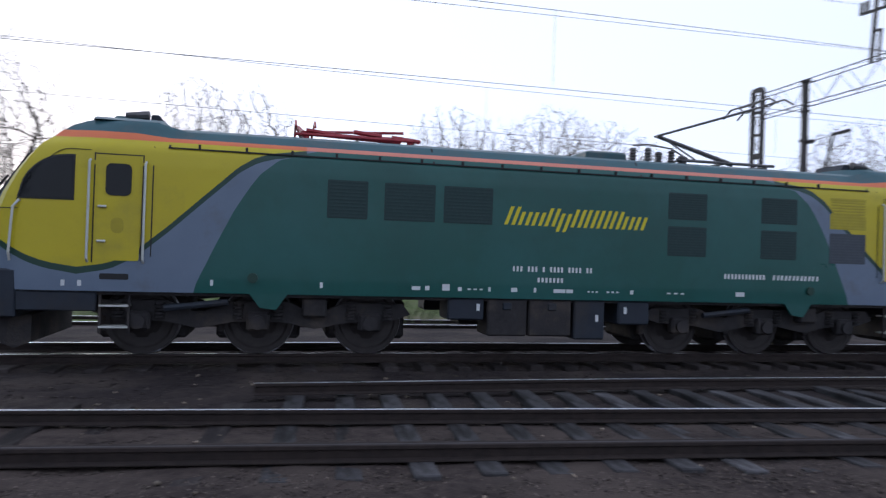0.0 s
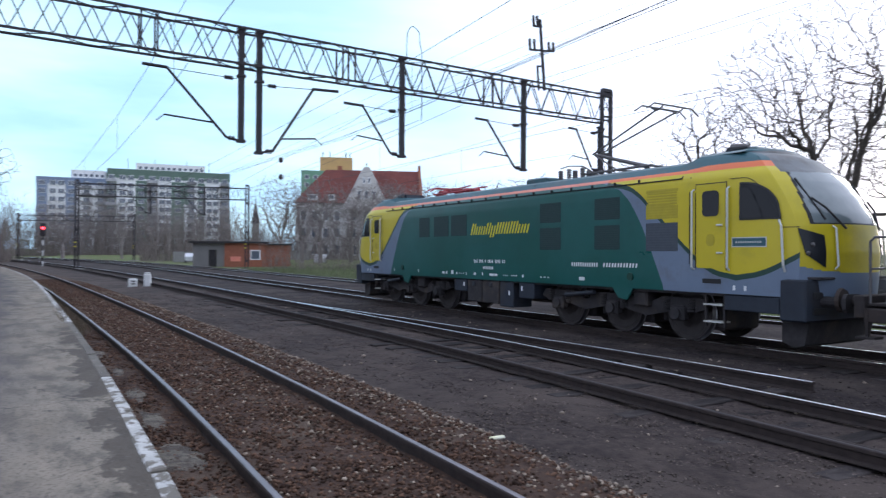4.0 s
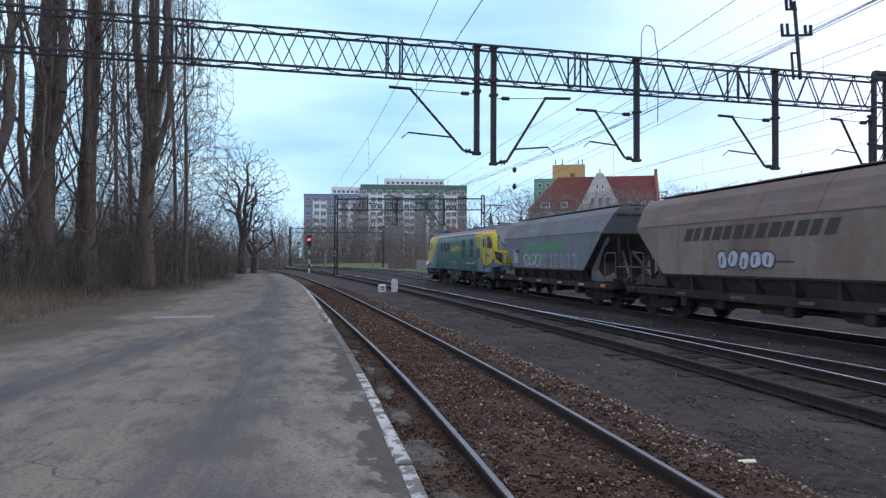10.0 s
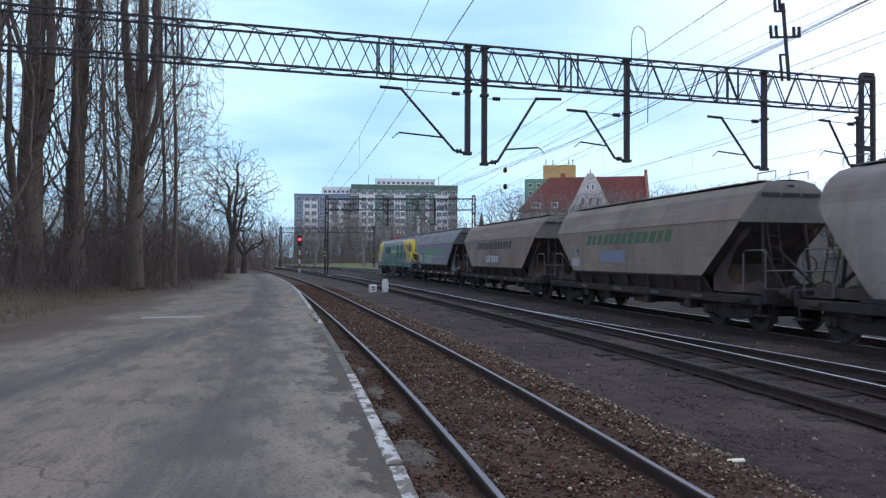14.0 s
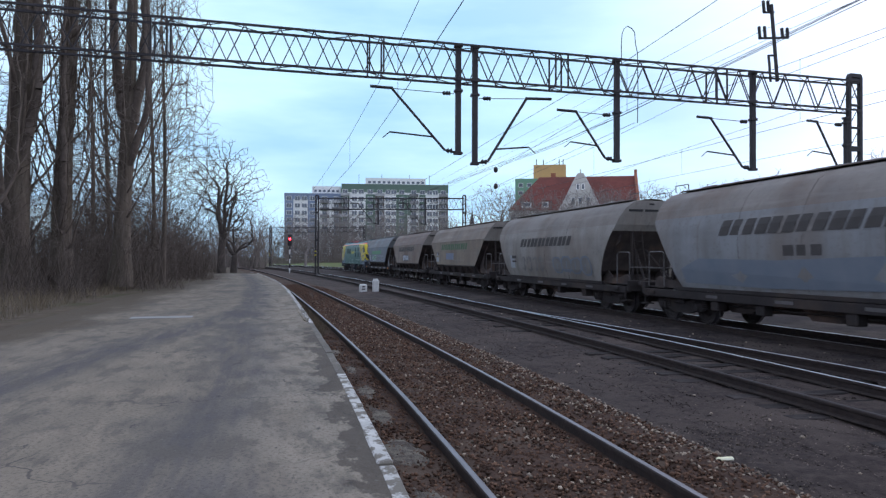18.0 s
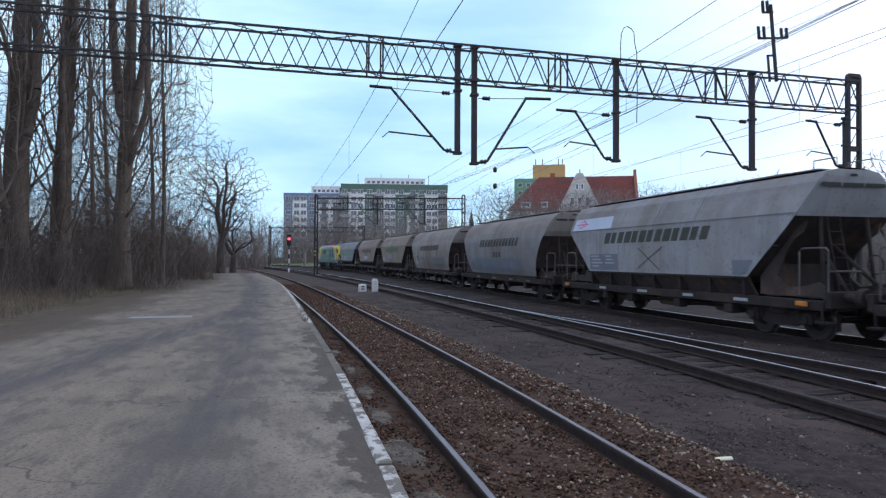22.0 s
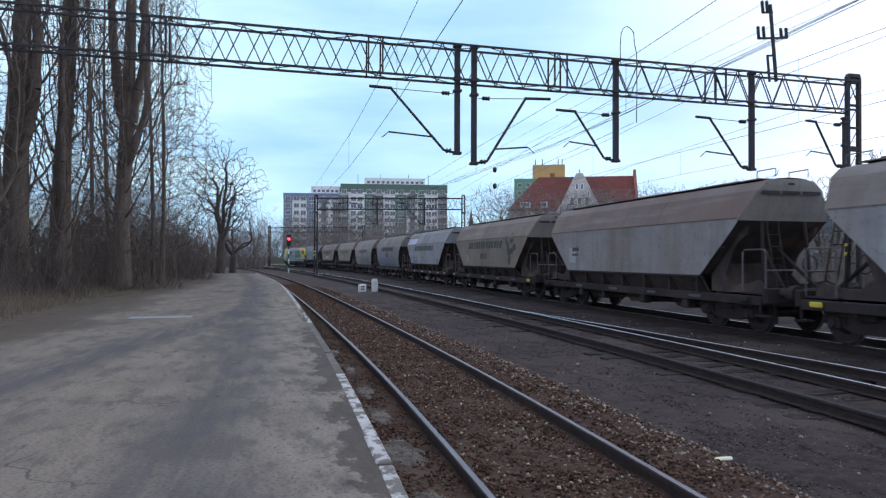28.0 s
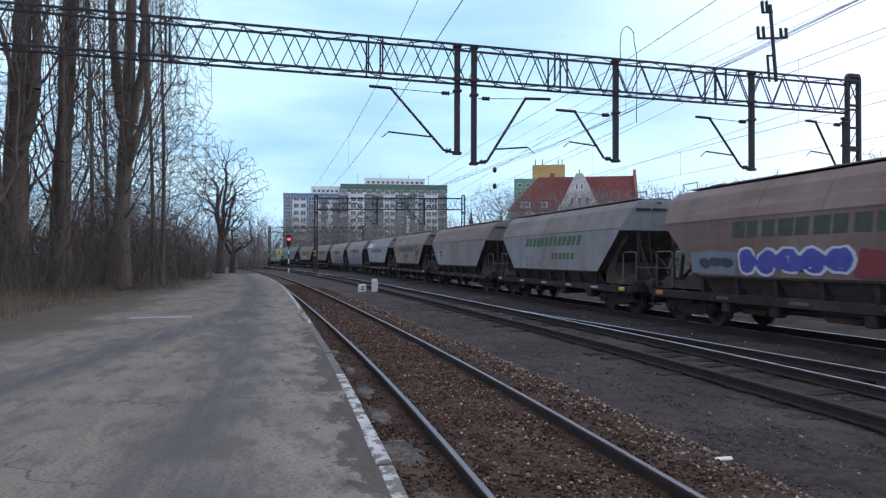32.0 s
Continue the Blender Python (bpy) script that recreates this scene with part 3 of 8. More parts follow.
SMILE_L = [(1.54, 2.25), (1.57, 1.98), (1.63, 1.72), (1.72, 1.48), (1.84, 1.26), (2.0, 1.0)]
GREY_R = [(1.1, 4.07), (1.3, 4.12), (1.94, 4.40), (2.58, 4.70), (3.0, 4.95), (3.24, 5.12), (3.5, 5.42), (3.62, 5.64), (3.72, 6.1)]


def loco_y(u, h):
    """Half width of the body at u and h; the cab ends draw in."""
    e = min(u, LOCO - u) - interp(h, NOSE)
    return interp(h, SIDEY) - 0.13 * max(0.0, 1 - e / 0.6) ** 2.2


def lift(u, h):
    """The cab roofs stand a little higher than the roof between them."""
    return 0.13 * min(1.0, max(0.0, (h - 3.72) / 0.2)) if min(u, LOCO - u) < 3.42 else 0.0


def loco_side(s, parent):
    hs = sorted(set(np.round(np.concatenate([np.linspace(1.14, 3.62, 50), [1.42, 1.54, 3.62, 3.67, 3.72, 3.76, 3.80, 3.84, 3.88, 3.92, 3.95]]), 3)))
    bm = bmesh.new()
    rows = []
    for h in hs:
        f = interp(h, NOSE)
        hh = min(h, 3.72)
        yl, yr = interp(hh, SMILE_L), interp(hh, SMILE_R)
        dl, dr = interp(hh + 0.11, SMILE_L), interp(hh + 0.11, SMILE_R)
        if h > 2.0:
            yl = dl = f
        gr = interp(hh, GREY_R)
        b = [f, max(f, min(dl, yl)), max(f, yl), max(yr, f), max(dr, yr, f), max(gr, dr)]
        if h + 0.11 < 1.54:
            b = [f, 2.25, 2.25, 2.25, 2.25, gr]
        cuts = []
        for i in range(5):
            k = (5, 2, 7, 2, 3)[i]
            for j in range(k):
                cuts.append(b[i] + (b[i + 1] - b[i]) * j / k)
        cuts.append(b[5])
        cuts += [b[5] + (LOCO / 2 - b[5]) * j / 6 for j in range(1, 7)]
        us = cuts + [LOCO - c for c in cuts[-2::-1]]
        rows.append([bm.verts.new((LOCO / 2 - u, s * loco_y(u, h), h + lift(u, h))) for u in us])
    ncol = len(rows[0])
    reg = [2] * 5 + [4] * 2 + [1] * 7 + [4] * 2 + [2] * 3 + [0] * 6
    reg = reg + reg[::-1]
    for i in range(len(rows) - 1):
        hm = (hs[i] + hs[i + 1]) / 2
        for j in range(ncol - 1):
            q = (rows[i][j], rows[i][j + 1], rows[i + 1][j + 1], rows[i + 1][j])
            fc = bm.faces.new(q if s > 0 else q[::-1])
            m = reg[j]
            if 3.72 < hm < 3.80:
                m = 3 if m == 1 else 6
            elif hm > 3.80:
                m = 5
            fc.material_index = m
            fc.smooth = True
    bmesh.ops.remove_doubles(bm, verts=bm.verts[:], dist=1e-4)
    bmesh.ops.recalc_face_normals(bm, faces=bm.faces[:])
    return part("body_side", bm, [M_GREEN, M_YELLOW, M_GREYP, M_ORANGE, M_DARKG, M_TEAL, M_PSTRIPE], parent)


def loco_front(end, parent):
    """The rounded cab front with windscreen, lamps and coupling gear. end: 1 at the head, -1 at the tail."""
    hs = np.concatenate([np.linspace(1.14, 3.62, 90), [3.68, 3.72, 3.80, 3.86, 3.9, 3.95]])
    X = lambda u: end * (LOCO / 2 - u)
    bm, rows = bmesh.new(), []
    n = 80

    def surf(v, h, out=0.0):
        f = interp(h, NOSE)
        y0 = loco_y(f, h) if end > 0 else loco_y(f, h)
        bul = 0.50 * min(1.0, 0.55 + (3.95 - h) * 0.35)
        return Vector((X(f - bul * (1 - v * v) - out), v * y0, h + lift(f, h)))
    for h in hs:
        rows.append([bm.verts.new(surf(-1 + 2 * j / n, h)) for j in range(n + 1)])
    for i in range(len(hs) - 1):
        hm = (hs[i] + hs[i + 1]) / 2
        for j in range(n):
            v = abs(-1 + 2 * (j + 0.5) / n)
            line = 1.62 + 0.12 * v ** 4
            m = 2 if hm < line else 1
            if hm > 3.72:
                m = 6 if hm < 3.80 else 3
            if hm > 3.58 and v < 0.84:
                m = 5
            if 2.52 < hm < 3.62 - 0.05 * v and v < 0.84 - max(0, hm - 2.9) * 0.10:
                m = 4
                if v > 0.80 - max(0, hm - 2.9) * 0.10 or hm < 2.56:
                    m = 7
            fc = bm.faces.new((rows[i][j], rows[i][j + 1], rows[i + 1][j + 1], rows[i + 1][j]))
            fc.material_index, fc.smooth = m, True
    bmesh.ops.recalc_face_normals(bm, faces=bm.faces[:])
    dome, edge = bmesh.new(), []
    for j in range(n + 1):
        v = -1 + 2 * j / n
        a, b = surf(v, 3.95), Vector((X(2.34), v * 1.12, 0.13 + interp(abs(v) * 1.12, [(0, 4.09), (0.5, 4.07), (0.95, 4.02), (1.12, 3.95)])))
        edge.append([dome.verts.new(a + (b - a) * q + Vector((0, 0, 0.05 * math.sin(q * math.pi) * (1 - v * v)))) for q in (0, 0.25, 0.5, 0.75, 1)])
    for c1, c2 in zip(edge, edge[1:]):
        for q in range(4):
            f = dome.faces.new((c1[q], c1[q + 1], c2[q + 1], c2[q]))
            f.smooth, f.material_index = True, 0 if q else 1
    bmesh.ops.recalc_face_normals(dome, faces=dome.faces[:])
    part("cab_roof", dome, [M_TEAL, M_BROW], parent, "domed teal cab roof")
    part("cab_front", bm, [M_GREEN, M_YELLOW, M_GREYP, M_TEAL, M_SCREEN, M_BROW, M_ORANGE, M_RUBBER], parent, "rounded yellow cab front with a tall windscreen")
    for s in (-1, 1):
        # lamp cluster: a dark lens that wraps round the corner
        bm, cols = bmesh.new(), []
        for k in range(11):
            a = -1 + 0.2 * k
            top, bot = 2.46 - 0.07 * (a + 1), 2.44 - 0.42 * min(1, (a + 1) / 0.35) - 0.16 * (a + 1)
            col = []
            for q in range(7):
                h = bot + (top - bot) * q / 6
                col.append(bm.verts.new(surf(s * (1.0 - 0.15 * (a + 1)), h, 0.014) + Vector((0, s * 0.012, 0))))
            cols.append(col)
        for c1, c2 in zip(cols, cols[1:]):
            for q in range(6):
                bm.faces.new((c1[q], c2[q], c2[q + 1], c1[q + 1])).smooth = True
        bmesh.ops.recalc_face_normals(bm, faces=bm.faces[:])
        lamp = part("headlight", bm, M_LAMPG, parent, "dark angular headlight glass")
        for v, h in ((0.86, 2.14), (0.92, 1.98)):
            bm = bmesh.new()
            bmesh.ops.create_uvsphere(bm, u_segments=10, v_segments=6, radius=0.045, matrix=Matrix.Translation(surf(s * v, h, 0.015)))
            part("lens", bm, M_PANTO, lamp)
        # wiper and front handrail
        part("wiper", tubem([surf(s * 0.42, 2.45, 0.06), surf(s * 0.62, 2.85, 0.09), surf(s * 0.72, 3.05, 0.06)], 0.022, 6), M_RUBBER, parent)
        part("wiper_blade", tubem([surf(s * 0.66, 2.62, 0.03), surf(s * 0.74, 3.45, 0.03)], 0.02, 5), M_RUBBER, parent)
        part("handrail", tubem([surf(s * 0.60, 2.5, 0.04), surf(s * 0.60, 2.45, 0.10), surf(s * 0.60, 1.75, 0.10), surf(s * 0.60, 1.68, 0.04)], 0.02, 6), M_STEEL, parent)
        # buffer
        b = part("buffer", tubem([(X(0.85), s * 0.875, 1.06), (X(0.35), s * 0.875, 1.06)], 0.11, 12, 0.09), M_UNDER, parent)
        bm = extrude_poly(bmesh.new(), [(s * 0.875 + a, 1.06 + c) for a, c in ((-0.24, -0.1), (-0.19, -0.17), (0.19, -0.17), (0.24, -0.1), (0.24, 0.1), (0.19, 0.17), (-0.19, 0.17), (-0.24, 0.1))], "x", min(X(0.35), X(0.28)), max(X(0.35), X(0.28)))
        part("buffer_head", bm, M_UNDER, b)
    # buffer beam, step plate, plough and hook
    x0, x1 = sorted((X(0.83), X(1.35)))
    part("buffer_beam", boxm(x0, x1, -1.42, 1.42, 0.68, 1.48, 0.03), M_UBOX, parent, "dark buffer beam with recessed steps")
    for s in (-1, 1):
        for h in (0.82, 1.12):
            a, b = sorted((X(0.8), X(1.1)))
            part("beam_step", boxm(a, b, s * 1.0 - 0.2, s * 1.0 + 0.2, h, h + 0.12, 0.01), M_RUBBER, parent)
    part("step_plate", boxm(*sorted((X(0.68), X(1.25))), -1.2, 1.2, 1.48, 1.53, 0.01), M_UNDER, parent)
    bm = bmesh.new()
    extrude_poly(bm, [(X(0.95), 0.70), (X(1.5), 0.70), (X(1.5), 0.25), (X(1.25), 0.14), (X(1.05), 0.22)], "y", -1.1, 1.1)
    part("plough", bm, M_UNDER, parent)
    part("coupling_hook", tubem([(X(0.85), 0, 1.0), (X(0.5), 0, 1.0), (X(0.42), 0, 0.93), (X(0.5), 0, 0.86)], 0.05, 6), M_UNDER, parent)


def side_poly(parent, name, pts, material, s, out=0.006, label="", thick=0.02):
    """A flat plate laid on the locomotive's side; pts are (u, h)."""
    bm = bmesh.new()
    f = bm.faces.new([bm.verts.new((LOCO / 2 - u, s * (loco_y(u, h) + out), h)) for u, h in pts])
    r = bmesh.ops.extrude_face_region(bm, geom=[f])
    bmesh.ops.translate(bm, verts=[v for v in r["geom"] if isinstance(v, bmesh.types.BMVert)], vec=(0, -s * thick, 0))
    bmesh.ops.recalc_face_normals(bm, faces=bm.faces[:])
    return part(name, bm, material, parent, label)


def rounded(u0, u1, h0, h1, r, n=3):
    out = []
    for cu, ch, a0 in ((u1 - r, h1 - r, 0), (u0 + r, h1 - r, 90), (u0 + r, h0 + r, 180), (u1 - r, h0 + r, 270)):
        for k in range(n + 1):
            a = radians(a0 + 90 * k / n)
            out.append((cu + r * math.cos(a), ch + r * math.sin(a)))
    return out


def vent(parent, u0, u1, h0, h1, s, material=None, n=11):
    material = material or M_VENT
    v = side_poly(parent, "vent", rounded(u0, u1, h0, h1, 0.02), material, s, 0.004, "louvred body-side air intake")
    for k in range(n):
        h = h0 + 0.03 + (h1 - h0 - 0.06) * k / (n - 1)
        y = s * (loco_y(u0, h) + 0.004)
        bm = bmesh.new()
        a, b = LOCO / 2 - u1 + 0.03, LOCO / 2 - u0 - 0.03
        extrude_poly(bm, [(y, h + 0.02), (y + s * 0.0015, h), (y, h - 0.02)], "x", a, b)
        part("slat", bm, material, v)
    return v


def quad_plate(parent, name, pts, yfun, s, material, label=""):
    bm = bmesh.new()
    (a0, b0, b1, a1), m = pts, 5
    rows = []
    for k in range(m + 1):
        q = [(p[0] + (r[0] - p[0]) * k / m, p[1] + (r[1] - p[1]) * k / m) for p, r in ((a0, a1), (b0, b1))]
        rows.append([bm.verts.new((LOCO / 2 - u, s * yfun(u, h), h)) for u, h in q])
    for r0, r1 in zip(rows, rows[1:]):
        bm.faces.new((r0[0], r0[1], r1[1], r1[0]))
    bmesh.ops.recalc_face_normals(bm, faces=bm.faces[:])
    return part(name, bm, material, parent, label)


def wordmark(parent, name, u0, u1, h0, h1, n, s, material, lean=0.12, yfun=None, label="", width=0.6, toward=1, tall=(), strokes=True):
    """A brand mark as a row of plain slanted bars, some taller."""
    yfun = yfun or (lambda u, h: loco_y(u, h) + 0.004)
    step, hh = (u1 - u0) / n, h1 - h0
    first = None
    for k in range(n):
        a, b = u0 + step * k, u0 + step * (k + width)
        lo, hi = h0, h1
        if tall:
            lo, hi = h0 - hh * (0.28 if tall[k % len(tall)] < 0 else 0), h0 + hh * (1.0 if tall[k % len(tall)] > 0 else 0.74)
        sh = lambda h: lean * (h - h0) / hh * toward
        cut = (b - a) / 3
        if strokes:
            pieces = [(a, a + cut, lo, hi), (b - cut, b, lo, hi)]
        else:
            pieces = [(a, a + (b - a) * (0.97, 0.80, 0.90, 1.0, 0.84)[k % 5], lo, hi)]
        for c, d, p0, p1 in pieces:
            q = [(c + sh(p0), p0), (d + sh(p0), p0), (d + sh(p1), p1), (c + sh(p1), p1)]
            ob = quad_plate(first or parent, "bar" if first else name, q, yfun, s, material, "" if first else label)
            first = first or ob
    return first


def bars(parent, name, u0, u1, h0, h1, n, s, material, gaps=(), out=0.004):
    yf = lambda u, h: loco_y(u, h) + out
    step = (u1 - u0) / n
    first = None
    for k in range(n):
        if k in gaps:
            continue
        a = u0 + k * step
        ob = quad_plate(first or parent, "bar" if first else name, [(a, h0), (a + step * 0.55, h0), (a + step * 0.55, h1), (a, h1)], yf, s, material)
        first = first or ob
    return first


def pantograph(parent, x, raised, knee, material):
    base = 4.08
    bm = bmesh.new()
    for s in (-0.55, 0.55):
        tube(bm, [(x - 1.2, s, base + 0.08), (x + 1.2, s, base + 0.08)], 0.035, 6)
    for q in (-1.1, 0, 1.1):
        tube(bm, [(x + q, -0.6, base + 0.08), (x + q, 0.6, base + 0.08)], 0.03, 6)
    p = part("pantograph", bm, material, parent, "raised single-arm pantograph" if raised else "folded red pantograph")
    B = lambda bm, n: part(n, bm, material, p)
    for q in (-1.0, 1.0):
        for s in (-0.5, 0.5):
            B(tubem([(x + q, s, base - 0.14), (x + q, s, base + 0.06)], 0.06, 8), "insulator")
    if raised:
        root, kn, top = Vector((x - 0.55, 0, base + 0.15)), Vector((x + 1.35, 0, base + 0.68)), Vector((x - 1.35, 0, base + 1.58))
        B(tubem([root, kn], 0.06, 8, 0.045), "lower_arm")
        B(tubem([root + Vector((0.95, 0.12, 0)), kn + Vector((-0.12, 0.08, -0.06))], 0.02, 6), "coupling_rod")
        bm = bmesh.new()
        for s in (-1, 1):
            tube(bm, [kn + Vector((0, s * 0.1, 0)), top + Vector((0.2, s * 0.33, -0.08))], 0.025, 6)
        B(bm, "upper_arm")
        for q in (0.0, 0.38):
            B(tubem([top + Vector((q, -0.9, -0.16)), top + Vector((q, -0.65, 0.0)), top + Vector((q, 0.65, 0.0)), top + Vector((q, 0.9, -0.16))], 0.022, 6), "collector_strip")
        B(tubem([top + Vector((0, -0.35, -0.02)), top + Vector((0.19, -0.35, -0.12)), top + Vector((0.38, -0.35, -0.02)), top + Vector((0.38, 0.35, -0.02)), top + Vector((0.19, 0.35, -0.12)), top + Vector((0, 0.35, -0.02))], 0.018, 5), "head_frame")
    else:
        B(tubem([(x - 0.9, 0, base + 0.15), (x + 1.1, 0, base + 0.2)], 0.06, 8, 0.045), "lower_arm")
        bm = bmesh.new()
        for s in (-1, 1):
            tube(bm, [(x + 1.1, s * 0.1, base + 0.2), (x - 0.9, s * 0.33, base + 0.27)], 0.03, 6)
        B(bm, "upper_arm")
        for q, hh in ((-0.95, 0.10), (-0.2, 0.16), (0.7, 0.13)):
            B(tubem([(x + q - 0.25, 0.42, base + hh), (x + q + 0.3, 0.42, base + hh + 0.05)], 0.05, 6), "damper")
        B(tubem([(x + 1.05, -0.45, base + 0.12), (x + 1.15, 0, base + 0.30), (x + 1.05, 0.45, base + 0.12)], 0.045, 6), "knee_frame")
        for q in (0.85, 1.2):
            B(tubem([(x + q, -0.9, base + 0.16), (x + q, -0.65, base + 0.3), (x + q, 0.65, base + 0.3), (x + q, 0.9, base + 0.16)], 0.022, 6), "collector_strip")
    return p


def bogie_loco(parent, xc):
    for q in (-1.98, 0, 1.98):
        part("traction_motor", boxm(xc + q - 0.75, xc + q + 0.75, -0.62, 0.62, 0.26, 1.02, 0.06), M_UNDER, parent)
    for s in (-1, 1):
        bm = extrude_poly(bmesh.new(), [(xc + a, h) for a, h in ((-2.75, 0.78), (-2.6, 0.98), (-1.5, 0.98), (-1.1, 0.80), (-0.9, 0.80), (-0.55, 0.98), (0.55, 0.98), (0.9, 0.80), (1.1, 0.80), (1.5, 0.98), (2.6, 0.98), (2.75, 0.78), (2.4, 0.66), (1.6, 0.62), (1.0, 0.50), (0.4, 0.62), (-0.4, 0.62), (-1.0, 0.50), (-1.6, 0.62), (-2.4, 0.66))], "y", s * 1.06 - 0.07, s * 1.06 + 0.07)
        part("bogie_frame", bm, M_UNDER, parent)
        for q in (-1.98, 0, 1.98):
            bm = boxm(xc + q - 0.2, xc + q + 0.2, min(s * 1.02, s * 1.24), max(s * 1.02, s * 1.24), 0.46, 0.80, 0.04)
            tube(bm, [(xc + q, s * 1.2, 0.62), (xc + q, s * 1.3, 0.62)], 0.13, 12)
            part("axle_box", bm, M_UNDER, parent)
            for w in (-0.34, 0.34):
                bm = bmesh.new()
                for k in range(5):
                    bmesh.ops.create_cone(bm, cap_ends=True, segments=10, radius1=0.09, radius2=0.09, depth=0.035, matrix=Matrix.Translation((xc + q + w, s * 1.14, 0.70 + k * 0.06)))
                part("coil_spring", bm, M_UNDER, parent)
            part("brake_block", boxm(xc + q + 0.60, xc + q + 0.72, s * 0.78 - 0.06, s * 0.78 + 0.06, 0.40, 0.84, 0.02), M_UNDER, parent)
        part("damper", tubem([(xc + 0.5, s * 1.32, 0.98), (xc + 1.55, s * 1.32, 0.86)], 0.06, 8), M_UBOX, parent, "slanting tubular damper")
        part("sand_box", boxm(xc - 0.98 - 0.22, xc - 0.98 + 0.22, min(s * 0.95, s * 1.3), max(s * 0.95, s * 1.3), 0.72, 1.08, 0.04), M_UNDER, parent)


def locomotive():
    e = thing("locomotive", Matrix(), "dark green and yellow six-axle electric locomotive hauling hopper wagons", "locomotive")
    X = lambda u: LOCO / 2 - u
    for s in (1, -1):
        loco_side(s, e)
    for end in (1, -1):
        loco_front(end, e)
    # roof
    bm, rows = bmesh.new(), []
    for u in [2.34, 2.9, 3.4, 3.44, *np.linspace(3.9, LOCO - 3.9, 30), LOCO - 3.44, LOCO - 3.4, LOCO - 2.9, LOCO - 2.34]:
        rows.append([bm.verts.new((X(u), y, z + lift(u, z))) for y, z in ((-1.12, 3.95), (-0.95, 4.02), (-0.5, 4.07), (0, 4.09), (0.5, 4.07), (0.95, 4.02), (1.12, 3.95))])
    for a, b in zip(rows, rows[1:]):
        for j in range(6):
            bm.faces.new((a[j], a[j + 1], b[j + 1], b[j])).smooth = True
    for u, v in ((0.0, 1), (0.0, -1)):
        pass
    bmesh.ops.recalc_face_normals(bm, faces=bm.faces[:])
    part("roof", bm, M_TEAL, e)
    part("floor_plate", boxm(X(LOCO - 1.3), X(1.3), -1.36, 1.36, 1.08, 1.13), M_UNDER, e)
    for end in (1, -1):
        for u0, u1, h1 in ((3.02, 3.5, 4.27),):
            a, b = sorted((end * X(u0), end * X(u1)))
            bm = extrude_poly(bmesh.new(), [(a, 3.98), (b, 3.98), (b - 0.12, h1 + 0.08), (a + 0.25, h1 + 0.08)] if end > 0 else [(a, 3.98), (b, 3.98), (b - 0.25, h1 + 0.08), (a + 0.12, h1 + 0.08)], "y", -0.4, 0.4)
            part("roof_box", bm, M_UBOX, e, "dark box on the cab roof")
        a, b = sorted((end * X(2.5), end * X(3.0)))
        cover = boxm(a, b, -0.5, 0.5, 4.1, 4.28, 0.05)
        part("roof_cover", cover, M_TEAL, e)
        part("horn", tubem([(end * X(2.7), 0.45, 4.3), (end * X(3.1), 0.45, 4.32)], 0.05, 8, 0.09), M_PANTO, e)
    part("roof_hood", boxm(X(12.4), X(11.5), -0.8, 0.8, 3.99, 4.19, 0.04), M_TEAL, e, "raised teal roof hatch")
    pantograph(e, X(6.9), False, 0, M_RED)
    pantograph(e, X(14.9), True, 0, M_PANTO)
    for u, hgt in ((12.7, 0.32), (13.05, 0.34), (13.3, 0.26), (13.6, 0.32), (13.85, 0.2)):
        bm = bmesh.new()
        for k in range(5):
            bmesh.ops.create_cone(bm, cap_ends=True, segments=10, radius1=0.085, radius2=0.05, depth=0.05, matrix=Matrix.Translation((X(u), 0.5, 4.08 + hgt * k / 5)))
        part("insulator", bm, M_PANTO, e)
    part("busbar", tubem([(X(12.7), 0.5, 4.42), (X(13.05), 0.5, 4.46), (X(13.6), 0.5, 4.40), (X(14.0), 0.5, 4.2)], 0.02, 6), M_PANTO, e)
    for s in (1, -1):
        y = lambda u, h: s * loco_y(u, h)
        # gutter, roof panel joints and clips
        part("gutter", boxm(X(LOCO - 3.6), X(3.6), min(s * 1.39, s * 1.43), max(s * 1.39, s * 1.43), 3.60, 3.625), M_RUBBER, e)
        for u in (3.62, 8.2, 12.4, LOCO - 3.62):
            bm = bmesh.new()
            vs = [bm.verts.new((X(u + du), s * (interp(h, SIDEY) + 0.012), h)) for du, h in ((-0.02, 3.62), (0.02, 3.62), (0.02, 3.95), (-0.02, 3.95))]
            bm.faces.new(vs)
            bmesh.ops.solidify(bm, geom=bm.faces[:], thickness=0.01)
            part("roof_joint", bm, M_RUBBER, e)
        for k in range(17):
            u = 4.1 + k * 0.775
            bm = boxm(X(u) - 0.02, X(u) + 0.02, min(s * 1.37, s * 1.42), max(s * 1.37, s * 1.42), 3.62, 3.70, 0.005)
            part("roof_clip", bm, M_RUBBER, e)
        # vents
        for u0, u1 in ((6.28, 7.0), (7.3, 8.24), (8.40, 9.34)):
            vent(e, u0, u1, 2.53, 3.22, s)
        for u0, u1 in ((12.98, 13.84), (15.1, 15.95)):
            vent(e, u0, u1, 2.80, 3.34, s)
            vent(e, u0, u1, 2.06, 2.66, s)
        vent(e, 16.76, 17.66, 2.75, 3.42, s, M_YVENT)
        vent(e, 16.76, 17.66, 2.02, 2.66, s, M_GVENT)
